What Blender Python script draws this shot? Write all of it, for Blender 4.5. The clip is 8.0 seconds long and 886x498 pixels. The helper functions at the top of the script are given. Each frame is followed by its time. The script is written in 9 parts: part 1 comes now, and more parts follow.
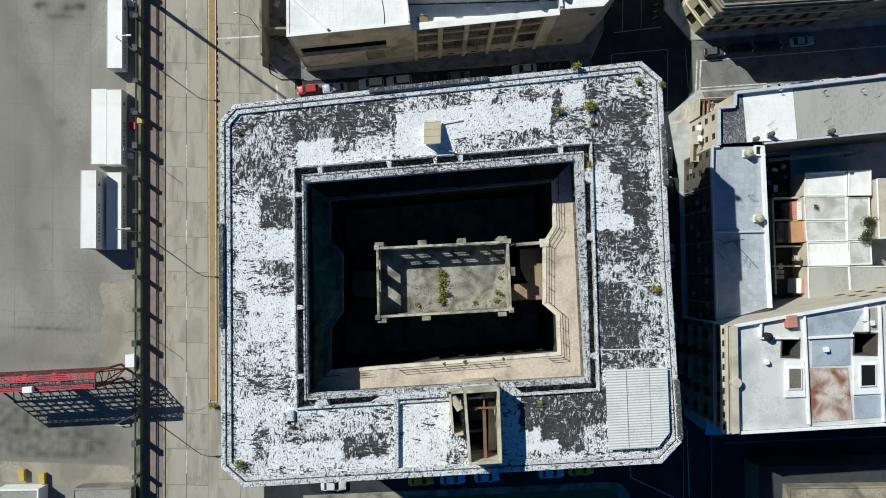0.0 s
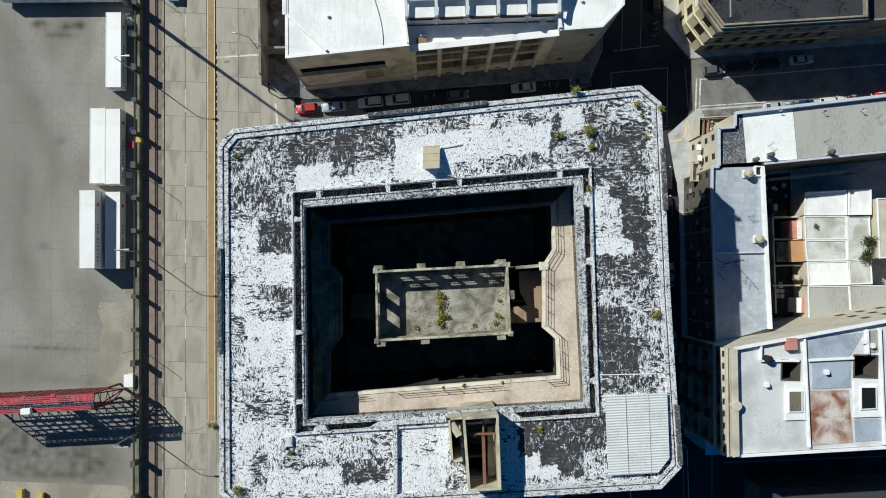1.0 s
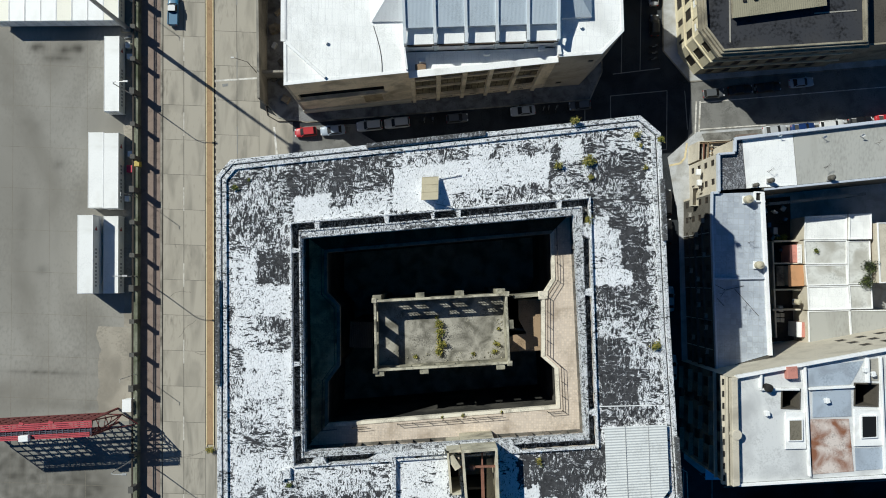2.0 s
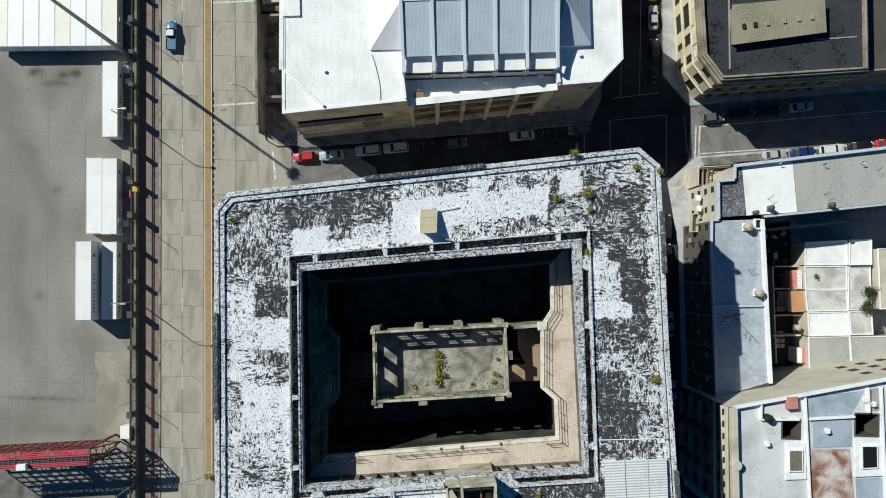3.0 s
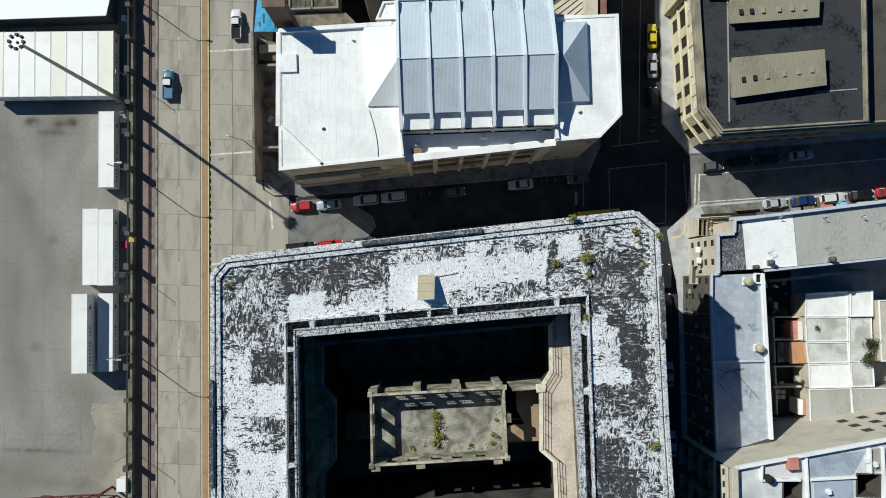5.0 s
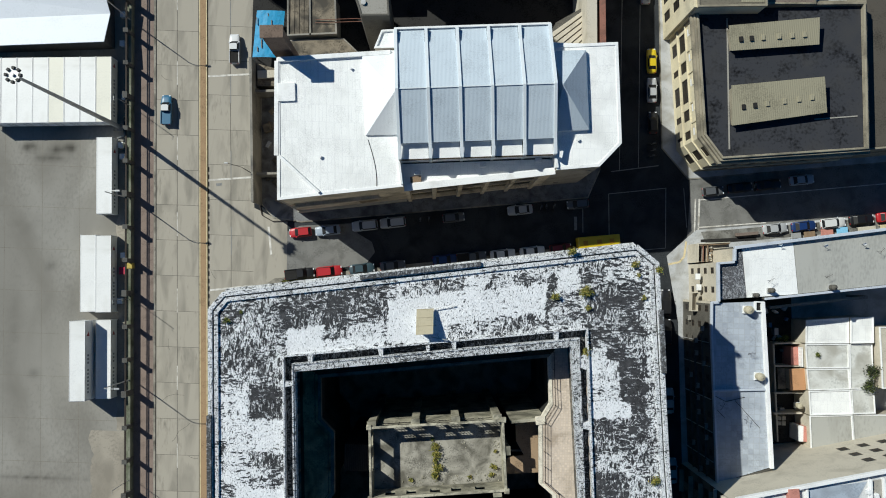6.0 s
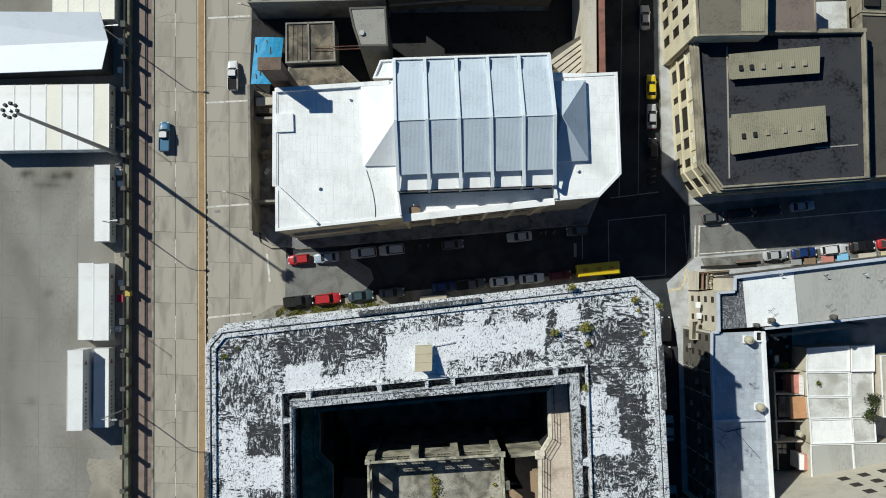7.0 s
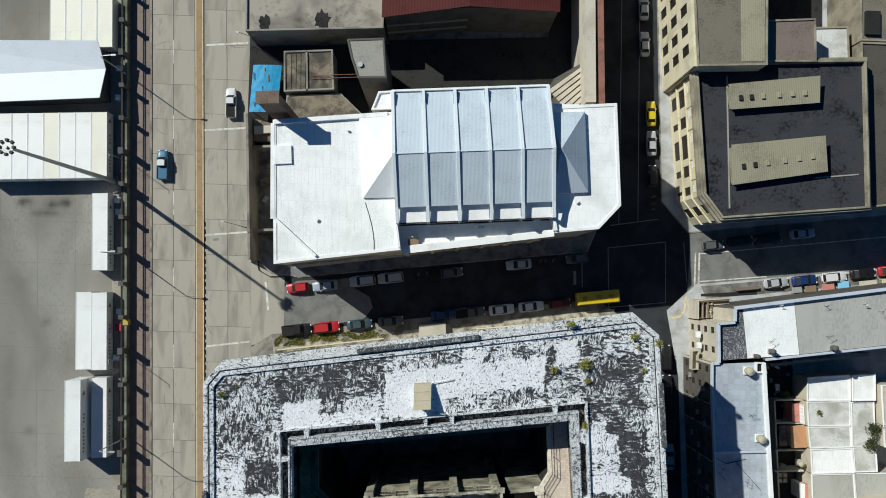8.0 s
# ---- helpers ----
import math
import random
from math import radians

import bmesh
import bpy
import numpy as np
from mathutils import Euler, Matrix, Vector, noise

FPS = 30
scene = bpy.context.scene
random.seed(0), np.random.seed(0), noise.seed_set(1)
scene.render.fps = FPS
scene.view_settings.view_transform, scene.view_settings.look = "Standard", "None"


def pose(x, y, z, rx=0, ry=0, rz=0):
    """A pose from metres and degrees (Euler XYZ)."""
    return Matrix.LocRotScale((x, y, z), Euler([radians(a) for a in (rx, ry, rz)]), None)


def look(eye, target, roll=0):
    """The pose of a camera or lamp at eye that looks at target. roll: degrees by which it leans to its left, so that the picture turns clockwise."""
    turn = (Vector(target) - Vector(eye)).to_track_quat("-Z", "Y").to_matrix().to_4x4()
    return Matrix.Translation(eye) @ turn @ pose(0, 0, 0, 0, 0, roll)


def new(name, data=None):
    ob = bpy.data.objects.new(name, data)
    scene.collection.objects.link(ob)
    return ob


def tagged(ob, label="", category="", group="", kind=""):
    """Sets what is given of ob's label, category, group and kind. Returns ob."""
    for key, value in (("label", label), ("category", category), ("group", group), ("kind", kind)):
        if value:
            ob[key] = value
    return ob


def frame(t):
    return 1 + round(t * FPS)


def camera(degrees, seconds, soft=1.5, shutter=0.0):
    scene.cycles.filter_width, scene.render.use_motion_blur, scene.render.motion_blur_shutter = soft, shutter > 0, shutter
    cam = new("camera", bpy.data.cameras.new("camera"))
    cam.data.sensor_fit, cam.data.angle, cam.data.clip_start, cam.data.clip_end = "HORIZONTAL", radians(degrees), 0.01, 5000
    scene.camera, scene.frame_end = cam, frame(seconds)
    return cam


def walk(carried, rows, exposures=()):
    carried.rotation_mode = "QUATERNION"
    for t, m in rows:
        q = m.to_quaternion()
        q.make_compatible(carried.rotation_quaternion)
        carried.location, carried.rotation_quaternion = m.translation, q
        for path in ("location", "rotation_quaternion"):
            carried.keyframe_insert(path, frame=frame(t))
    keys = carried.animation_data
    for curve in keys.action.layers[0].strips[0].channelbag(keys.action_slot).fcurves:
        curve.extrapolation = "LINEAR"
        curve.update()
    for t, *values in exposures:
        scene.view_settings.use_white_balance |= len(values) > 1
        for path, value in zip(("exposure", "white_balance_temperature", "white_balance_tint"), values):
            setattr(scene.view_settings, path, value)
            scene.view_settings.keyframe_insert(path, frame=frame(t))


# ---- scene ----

# ---- camera and its way ----
cam = camera(61.9, 8.0, soft=1.0)
PATH = [
    (0.0, 1.500, 1.416, 132.155, 1.907, -0.682, 2.265),
    (0.5, 1.525, 2.823, 132.071, 1.964, -0.671, 2.255),
    (1.0, 1.549, 4.568, 131.984, 2.019, -0.661, 2.243),
    (1.5, 1.571, 6.521, 131.894, 2.073, -0.651, 2.231),
    (3.0, 1.629, 12.834, 131.600, 2.224, -0.624, 2.186),
    (3.5, 1.645, 14.953, 131.495, 2.271, -0.616, 2.169),
    (4.0, 1.660, 17.063, 131.386, 2.316, -0.609, 2.151),
    (4.5, 1.673, 19.172, 131.273, 2.360, -0.601, 2.131),
    (6.0, 1.704, 25.677, 130.914, 2.480, -0.583, 2.066),
    (6.5, 1.711, 27.958, 130.787, 2.517, -0.577, 2.042),
    (7.0, 1.716, 30.303, 130.656, 2.552, -0.572, 2.017),
    (7.5, 1.721, 32.695, 130.521, 2.586, -0.568, 1.991),
    (8.0, 1.723, 35.097, 130.383, 2.617, -0.564, 1.964),
]
EXPOSURE, KELVIN, TINT = -0.04, 6310, 2
walk(cam, [(t, pose(x, y, z, rx, ry, rz)) for t, x, y, z, rx, ry, rz in PATH], [(0.0, EXPOSURE, KELVIN, TINT), (8.0, EXPOSURE - 0.09, KELVIN, TINT)])

# ---- sky and sun ----
SUN = Vector((-0.935, 0.62, 1.0)).normalized()
world = bpy.data.worlds.new("sky")
scene.world = world
world.use_nodes = True
wn = world.node_tree.nodes
sky = wn.new("ShaderNodeTexSky")
sky.sky_type = "NISHITA"
sky.sun_disc = False
sky.air_density, sky.dust_density, sky.ozone_density = 0.55, 0.3, 2.0
sky.sun_elevation = math.asin(SUN.z)
sky.sun_rotation = math.atan2(SUN.x, SUN.y)
deep = wn.new("ShaderNodeHueSaturation")
deep.inputs["Saturation"].default_value, deep.inputs["Value"].default_value = 1.6, 1.42
world.node_tree.links.new(sky.outputs[0], deep.inputs["Color"])
world.node_tree.links.new(deep.outputs[0], wn["Background"].inputs[0])
wn["Background"].inputs[1].default_value = 0.049
sun = new("sun", bpy.data.lights.new("sun", "SUN"))
sun.data.energy, sun.data.angle, sun.data.color = 5.0, radians(0.53), (1.0, 0.965, 0.91)
sun.matrix_world = look(SUN * 200, (0, 0, 0))

# ---- materials ----
def material(name, base, rough=0.85, vary=0.25, scale=0.4, fine=6.0, bump=0.15, metal=0.0, dirt=None, dirt_at=0.62, spread=0.0, stretch=(1, 1, 1)):
    """A worn surface: broad and fine noise on the base colour, stains of a second colour, and fine relief."""
    m = bpy.data.materials.new(name)
    m.use_nodes = True
    n, l = m.node_tree.nodes, m.node_tree.links
    p = n["Principled BSDF"]
    p.inputs["Roughness"].default_value, p.inputs["Metallic"].default_value = rough, metal
    p.inputs["Specular IOR Level"].default_value = 0.5 if rough < 0.7 else 0.12
    co = n.new("ShaderNodeTexCoord")
    mp = n.new("ShaderNodeMapping")
    mp.inputs["Scale"].default_value = stretch
    l.new(co.outputs["Object"], mp.inputs[0])
    broad, grain = n.new("ShaderNodeTexNoise"), n.new("ShaderNodeTexNoise")
    for t, s, d in ((broad, scale, 6), (grain, fine, 4)):
        t.inputs["Scale"].default_value, t.inputs["Detail"].default_value = s, d
        l.new(mp.outputs[0], t.inputs["Vector"])
    add = n.new("ShaderNodeMath")
    add.operation = "ADD"
    half = n.new("ShaderNodeMath")
    half.operation = "MULTIPLY"
    half.inputs[1].default_value = 1.0
    l.new(grain.outputs[0], half.inputs[0])
    l.new(broad.outputs[0], add.inputs[0])
    l.new(half.outputs[0], add.inputs[1])
    last = add.outputs[0]
    if spread:
        info, ma = n.new("ShaderNodeObjectInfo"), n.new("ShaderNodeMath")
        far = n.new("ShaderNodeVectorMath")
        far.operation = "SCALE"
        far.inputs[0].default_value = (310.0, 170.0, 90.0)
        l.new(info.outputs["Random"], far.inputs["Scale"])
        l.new(far.outputs[0], mp.inputs["Location"])
        ma.operation = "MULTIPLY_ADD"
        ma.inputs[1].default_value = spread
        l.new(info.outputs["Random"], ma.inputs[0])
        l.new(last, ma.inputs[2])
        last = ma.outputs[0]
    ramp = n.new("ShaderNodeValToRGB")
    e = ramp.color_ramp.elements
    e[0].position, e[1].position = 0.68, 1.45 if spread else 1.32
    e[0].color = (*[c * (1 - vary) for c in base], 1)
    e[1].color = (*[min(c * (1 + vary), 0.92) for c in base], 1)
    l.new(last, ramp.inputs[0])
    colour = ramp.outputs[0]
    if dirt:
        stain, step, mix = n.new("ShaderNodeTexNoise"), n.new("ShaderNodeValToRGB"), n.new("ShaderNodeMix")
        stain.inputs["Scale"].default_value, stain.inputs["Detail"].default_value = scale * 0.7, 5
        stain.inputs["Distortion"].default_value = 0.6
        l.new(mp.outputs[0], stain.inputs["Vector"])
        step.color_ramp.elements[0].position, step.color_ramp.elements[1].position = dirt_at - 0.12, dirt_at + 0.12
        l.new(stain.outputs[0], step.inputs[0])
        mix.data_type = "RGBA"
        l.new(step.outputs[0], mix.inputs["Factor"])
        l.new(colour, mix.inputs["A"])
        mix.inputs["B"].default_value = (*dirt, 1)
        colour = mix.outputs["Result"]
    l.new(colour, p.inputs["Base Color"])
    if bump:
        b = n.new("ShaderNodeBump")
        b.inputs["Strength"].default_value, b.inputs["Distance"].default_value = bump, 0.05
        l.new(grain.outputs[0], b.inputs["Height"])
        l.new(b.outputs[0], p.inputs["Normal"])
    return m


def peeling(name, light, dark, cover=None, size=1.0):
    """White coating that flakes off dark felt. The attribute "bare" (or cover) says how much is gone."""
    m = bpy.data.materials.new(name)
    m.use_nodes = True
    n, l = m.node_tree.nodes, m.node_tree.links
    p = n["Principled BSDF"]
    p.inputs["Roughness"].default_value = 0.8
    p.inputs["Specular IOR Level"].default_value = 0.12
    co = n.new("ShaderNodeTexCoord")

    def cloud(scale, detail, twist, rough=0.6):
        t = n.new("ShaderNodeTexNoise")
        t.inputs["Scale"].default_value, t.inputs["Detail"].default_value = scale, detail
        t.inputs["Distortion"].default_value, t.inputs["Roughness"].default_value = twist, rough
        l.new(co.outputs["Object"], t.inputs["Vector"])
        return t.outputs[0]

    def calc(op, a, b):
        t = n.new("ShaderNodeMath")
        t.operation = op
        for i, v in enumerate((a, b)):
            if isinstance(v, (int, float)):
                t.inputs[i].default_value = v
            else:
                l.new(v, t.inputs[i])
        return t.outputs[0]

    def streaks(along, scale, twist=0.55):
        turn = n.new("ShaderNodeMapping")
        turn.inputs["Scale"].default_value = along
        l.new(co.outputs["Object"], turn.inputs[0])
        t = n.new("ShaderNodeTexNoise")
        t.inputs["Scale"].default_value, t.inputs["Detail"].default_value = scale * size, 6
        t.inputs["Distortion"].default_value, t.inputs["Roughness"].default_value = twist, 0.62
        l.new(turn.outputs[0], t.inputs["Vector"])
        return t.outputs[0]

    def span(value, lo, hi, to_lo=0.0, to_hi=1.0):
        t = n.new("ShaderNodeMapRange")
        for k, v in (("From Min", lo), ("From Max", hi), ("To Min", to_lo), ("To Max", to_hi)):
            t.inputs[k].default_value = v
        l.new(value, t.inputs["Value"])
        return t.outputs[0]

    wide, grain, sway = cloud(0.28 * size, 3, 0.3), cloud(9 * size, 4, 0.0, 0.7), cloud(0.9, 4, 0.0)
    blotch, crinkle = cloud(1.15 * size, 4, 0.9, 0.62), cloud(3.3 * size, 4, 0.8, 0.6)
    # the coat was rolled on in rectangular patches, each with strokes of one direction
    bend, snap, block = n.new("ShaderNodeVectorMath"), n.new("ShaderNodeVectorMath"), n.new("ShaderNodeTexWhiteNoise")
    bend.operation, snap.operation = "ADD", "SNAP"
    l.new(co.outputs["Object"], bend.inputs[0])
    l.new(calc("MULTIPLY", sway, 2.2), bend.inputs[1])
    l.new(bend.outputs[0], snap.inputs[0])
    snap.inputs[1].default_value = (2.3, 1.7, 50.0)
    l.new(snap.outputs[0], block.inputs["Vector"])
    flakes = n.new("ShaderNodeMix")
    l.new(span(block.outputs[0], 0.42, 0.58), flakes.inputs["Factor"])
    l.new(streaks((1.9, 0.6, 1), 1.9), flakes.inputs[2])
    l.new(streaks((0.6, 1.8, 1), 1.9), flakes.inputs[3])
    f = calc("ADD", calc("MULTIPLY", flakes.outputs[0], 0.76), calc("MULTIPLY", blotch, 0.24))
    flecks = calc("ADD", calc("MULTIPLY", streaks((1.3, 0.75, 1), 5.5), 0.8), calc("MULTIPLY", blotch, 0.2))
    if cover is None:
        at, joints = n.new("ShaderNodeAttribute"), n.new("ShaderNodeAttribute")
        at.attribute_name, joints.attribute_name = "bare", "lapped"
        bare = at.outputs["Fac"]
        # white paint clings to the laps between the felt sheets
        sheet = n.new("ShaderNodeTexBrick")
        l.new(bend.outputs[0], sheet.inputs["Vector"])
        for k, v in (("Scale", 1.0), ("Brick Width", 1.75), ("Row Height", 1.25), ("Mortar Size", 0.13), ("Mortar Smooth", 0.8)):
            sheet.inputs[k].default_value = v
        lap = calc("SUBTRACT", calc("MULTIPLY", sheet.outputs["Fac"], 0.10), 0.02)
        f = calc("ADD", f, calc("MULTIPLY", lap, joints.outputs["Fac"]))
    else:
        bare = cover
    uneven = calc("MULTIPLY", calc("SUBTRACT", block.outputs[0], 0.5), 0.04)
    edge = calc("ADD", calc("ADD", calc("MULTIPLY", bare, 0.255), 0.338), uneven)
    small = calc("ADD", calc("MULTIPLY", bare, 0.16), 0.372)
    gone = calc("MAXIMUM", span(calc("SUBTRACT", edge, f), -0.007, 0.007), span(calc("SUBTRACT", small, flecks), -0.008, 0.008, 0.0, 0.9))
    tone = span(calc("ADD", calc("MULTIPLY", wide, 0.4), calc("MULTIPLY", crinkle, 0.6)), 0.34, 0.52)
    a, b, c = (n.new("ShaderNodeMix") for _ in range(3))
    for t in (a, b, c):
        t.data_type = "RGBA"
    a.inputs["A"].default_value, a.inputs["B"].default_value = (*[v * 0.86 for v in light], 1), (*[min(v * 1.04, 0.9) for v in light], 1)
    b.inputs["A"].default_value, b.inputs["B"].default_value = (*[v * 0.6 for v in dark], 1), (*[v * 1.6 for v in dark], 1)
    l.new(tone, a.inputs["Factor"])
    l.new(tone, b.inputs["Factor"])
    l.new(calc("MULTIPLY", gone, span(cloud(1.3 * size, 5, 0.5), 0.35, 0.6, 0.955, 1.0)), c.inputs["Factor"])
    l.new(a.outputs["Result"], c.inputs["A"])
    l.new(b.outputs["Result"], c.inputs["B"])
    l.new(c.outputs["Result"], p.inputs["Base Color"])
    bp = n.new("ShaderNodeBump")
    bp.inputs["Strength"].default_value, bp.inputs["Distance"].default_value = 1.0, 0.12
    bp.invert = True
    l.new(calc("ADD", calc("MULTIPLY", gone, 0.8), calc("SUBTRACT", calc("MULTIPLY", grain, 0.5), calc("MULTIPLY", crinkle, 1.2))), bp.inputs["Height"])
    l.new(bp.outputs[0], p.inputs["Normal"])
    return m


def ribbed(name, base, pitch, axis=0, rough=0.5, metal=0.0, vary=0.12, depth=0.04, stain=None):
    """Corrugated or seamed sheet: ribs of the given pitch across the axis."""
    m = material(name, base, rough, vary, 0.3, 5.0, 0.0, metal, stain, 0.66)
    n, l = m.node_tree.nodes, m.node_tree.links
    co, sep = n.new("ShaderNodeTexCoord"), n.new("ShaderNodeSeparateXYZ")
    l.new(co.outputs["Object"], sep.inputs[0])
    s, w = n.new("ShaderNodeMath"), n.new("ShaderNodeMath")
    s.operation, w.operation = "MULTIPLY", "SINE"
    s.inputs[1].default_value = 2 * math.pi / pitch
    l.new(sep.outputs[axis], s.inputs[0])
    l.new(s.outputs[0], w.inputs[0])
    b = n.new("ShaderNodeBump")
    b.inputs["Strength"].default_value, b.inputs["Distance"].default_value = 0.7, depth
    l.new(w.outputs[0], b.inputs["Height"])
    l.new(b.outputs[0], n["Principled BSDF"].inputs["Normal"])
    return m


def tiled(name, base, *rest, dirt=None, dirt_at=0.6, size=0.36):
    """Square tiles with darker joints over a worn surface."""
    m = material(name, base, *rest, dirt=dirt, dirt_at=dirt_at)
    n, l = m.node_tree.nodes, m.node_tree.links
    p = n["Principled BSDF"]
    old = p.inputs["Base Color"].links[0].from_socket
    co, bk, mix = n.new("ShaderNodeTexCoord"), n.new("ShaderNodeTexBrick"), n.new("ShaderNodeMix")
    l.new(co.outputs["Object"], bk.inputs["Vector"])
    bk.offset, bk.inputs["Scale"].default_value = 0.0, 1.0
    bk.inputs["Brick Width"].default_value, bk.inputs["Row Height"].default_value = size, size
    bk.inputs["Mortar Size"].default_value, bk.inputs["Bias"].default_value = 0.05, 0.0
    bk.inputs["Color1"].default_value, bk.inputs["Color2"].default_value = (1, 1, 1, 1), (0.82, 0.82, 0.84, 1)
    bk.inputs["Mortar"].default_value = (0.86, 0.84, 0.82, 1)
    mix.data_type, mix.blend_type = "RGBA", "MULTIPLY"
    mix.inputs["Factor"].default_value = 1.0
    l.new(old, mix.inputs["A"])
    l.new(bk.outputs["Color"], mix.inputs["B"])
    l.new(mix.outputs["Result"], p.inputs["Base Color"])
    return m


def gloss(name, base, rough=0.25, metal=0.0, coat=0.0):
    m = bpy.data.materials.new(name)
    m.use_nodes = True
    p = m.node_tree.nodes["Principled BSDF"]
    p.inputs["Base Color"].default_value = (*base, 1)
    p.inputs["Roughness"].default_value, p.inputs["Metallic"].default_value = rough, metal
    p.inputs["Coat Weight"].default_value = coat
    return m


ASPHALT = material("asphalt", (0.030, 0.033, 0.036), 0.9, 0.5, 0.3, 5, 0.2, dirt=(0.022, 0.024, 0.027), dirt_at=0.56)
SLAB = material("road_concrete", (0.315, 0.288, 0.240), 0.9, 0.24, 0.6, 3, 0.15, dirt=(0.255, 0.235, 0.197), dirt_at=0.58, spread=0.26, stretch=(1, 0.22, 1))
JOINT = material("joint_tar", (0.10, 0.092, 0.08), 0.9, 0.3)
YARD = material("yard_concrete", (0.265, 0.252, 0.224), 0.9, 0.13, 0.09, 2.2, 0.1, dirt=(0.205, 0.192, 0.166), dirt_at=0.53, stretch=(1, 0.6, 1))


def add_stains(m, dark):
    """Mixes a darker colour in where the attribute "stain" says so."""
    n, l = m.node_tree.nodes, m.node_tree.links
    p = n["Principled BSDF"]
    old = p.inputs["Base Color"].links[0].from_socket
    at, mix = n.new("ShaderNodeAttribute"), n.new("ShaderNodeMix")
    at.attribute_name = "stain"
    mix.data_type = "RGBA"
    l.new(at.outputs["Fac"], mix.inputs["Factor"])
    l.new(old, mix.inputs["A"])
    mix.inputs["B"].default_value = (*dark, 1)
    l.new(mix.outputs["Result"], p.inputs["Base Color"])


add_stains(YARD, (0.075, 0.07, 0.06))
YARD_JOINT = material("yard_joint", (0.165, 0.148, 0.118), 0.9, 0.3)
HOUSE_BROWN = material("brown_beige_roof", (0.30, 0.26, 0.20), 0.9, 0.3, 0.4, 4, 0.2, dirt=(0.18, 0.155, 0.12), dirt_at=0.56)
PAVE_DARK = material("dark_paving", (0.165, 0.166, 0.168), 0.9, 0.3, 0.6, 5, 0.2, dirt=(0.09, 0.09, 0.09), dirt_at=0.56)
LAWN = material("patchy_lawn", (0.085, 0.10, 0.04), 0.95, 0.5, 0.3, 4, 0.4, dirt=(0.16, 0.13, 0.08), dirt_at=0.56)
PAVE_WORN = material("worn_pale_paving", (0.36, 0.325, 0.265), 0.9, 0.5, 0.9, 3, 0.4, dirt=(0.13, 0.12, 0.09), dirt_at=0.53)
YARD_WARM = material("yard_worn", (0.298, 0.268, 0.22), 0.9, 0.22, 0.25, 2.5, 0.1, dirt=(0.25, 0.225, 0.185), dirt_at=0.55)
PAVE = material("pavement", (0.25, 0.232, 0.195), 0.9, 0.3, 0.5, 5, 0.15, dirt=(0.12, 0.11, 0.09), dirt_at=0.56)
PAVE_GREY = material("pavement_dull", (0.17, 0.165, 0.15), 0.9, 0.35, 0.7, 4, 0.15, dirt=(0.09, 0.085, 0.075), dirt_at=0.54)
PAVE_PALE = material("pavement_pale", (0.42, 0.425, 0.43), 0.9, 0.16, 0.5, 5, 0.1, dirt=(0.32, 0.31, 0.285), dirt_at=0.56)
PAVE_BROWN = material("brown_paving", (0.20, 0.155, 0.13), 0.9, 0.25, 0.7, 6, 0.2)
MEDIAN = material("median_paving", (0.30, 0.205, 0.12), 0.9, 0.2, 0.6, 5, 0.2)
YELLOW = material("yellow_kerb", (0.50, 0.42, 0.26), 0.8, 0.3, 1.5, 9, 0.1)
LINE = material("road_paint", (0.50, 0.48, 0.44), 0.8, 0.4, 1.2, 6, 0.0, dirt=(0.34, 0.31, 0.26), dirt_at=0.58)
LINE_DULL = material("worn_paint", (0.19, 0.19, 0.185), 0.85, 0.35, 1.2, 6, 0.0)
DECK = peeling("roof_coating", (0.82, 0.825, 0.835), (0.030, 0.030, 0.032), None, 1.0)
COPING = peeling("coping_coating", (0.82, 0.825, 0.83), (0.06, 0.06, 0.06), 0.38, 1.6)
COPING_E = peeling("coping_worn", (0.50, 0.515, 0.53), (0.06, 0.06, 0.06), 0.72, 1.6)
# flaking like the copings, but darkened for shade in gutter and groove
GUTTER = peeling("gutter_coating", (0.42, 0.43, 0.44), (0.035, 0.035, 0.035), 0.68, 1.2)
CORNICE = peeling("cornice_coating", (0.74, 0.745, 0.75), (0.06, 0.06, 0.06), 0.47, 1.5)
RENDER_WALL = material("grey_render", (0.235, 0.22, 0.19), 0.9, 0.3, 0.25, 4, 0.2, dirt=(0.13, 0.125, 0.115), dirt_at=0.58)
# near-black so that the court's deep shade sits in the colour
COURT_WALL = material("court_shade_render", (0.06, 0.057, 0.05), 0.9, 0.5, 0.3, 4, 0.2, dirt=(0.03, 0.03, 0.028), dirt_at=0.52)
# black of the tar patches, and of floors with deep shade painted in
SHADE_TAR = material("shade_and_tar_black", (0.026, 0.025, 0.024), 0.95, 0.5, 0.4, 4, 0.2)
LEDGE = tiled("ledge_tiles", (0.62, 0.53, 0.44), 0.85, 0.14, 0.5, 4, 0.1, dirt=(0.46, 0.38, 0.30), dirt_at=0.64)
# darker copies of the ledge tiles and edge, carrying the north and west shade
LEDGE_SHADED = tiled("shaded_tiles", (0.075, 0.055, 0.036), 0.9, 0.5, 0.5, 4, 0.1, dirt=(0.04, 0.03, 0.02), dirt_at=0.55)
EDGE_SHADED = material("shaded_edge", (0.16, 0.145, 0.12), 0.9, 0.35, 0.6, 6, 0.2, dirt=(0.07, 0.063, 0.052))
LEDGE_DIM = tiled("dim_shade_tiles", (0.46, 0.31, 0.18), 0.9, 0.35, 0.5, 4, 0.1, dirt=(0.19, 0.125, 0.07), dirt_at=0.53)
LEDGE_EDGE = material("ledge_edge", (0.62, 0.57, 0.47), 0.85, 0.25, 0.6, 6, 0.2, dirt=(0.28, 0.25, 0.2))
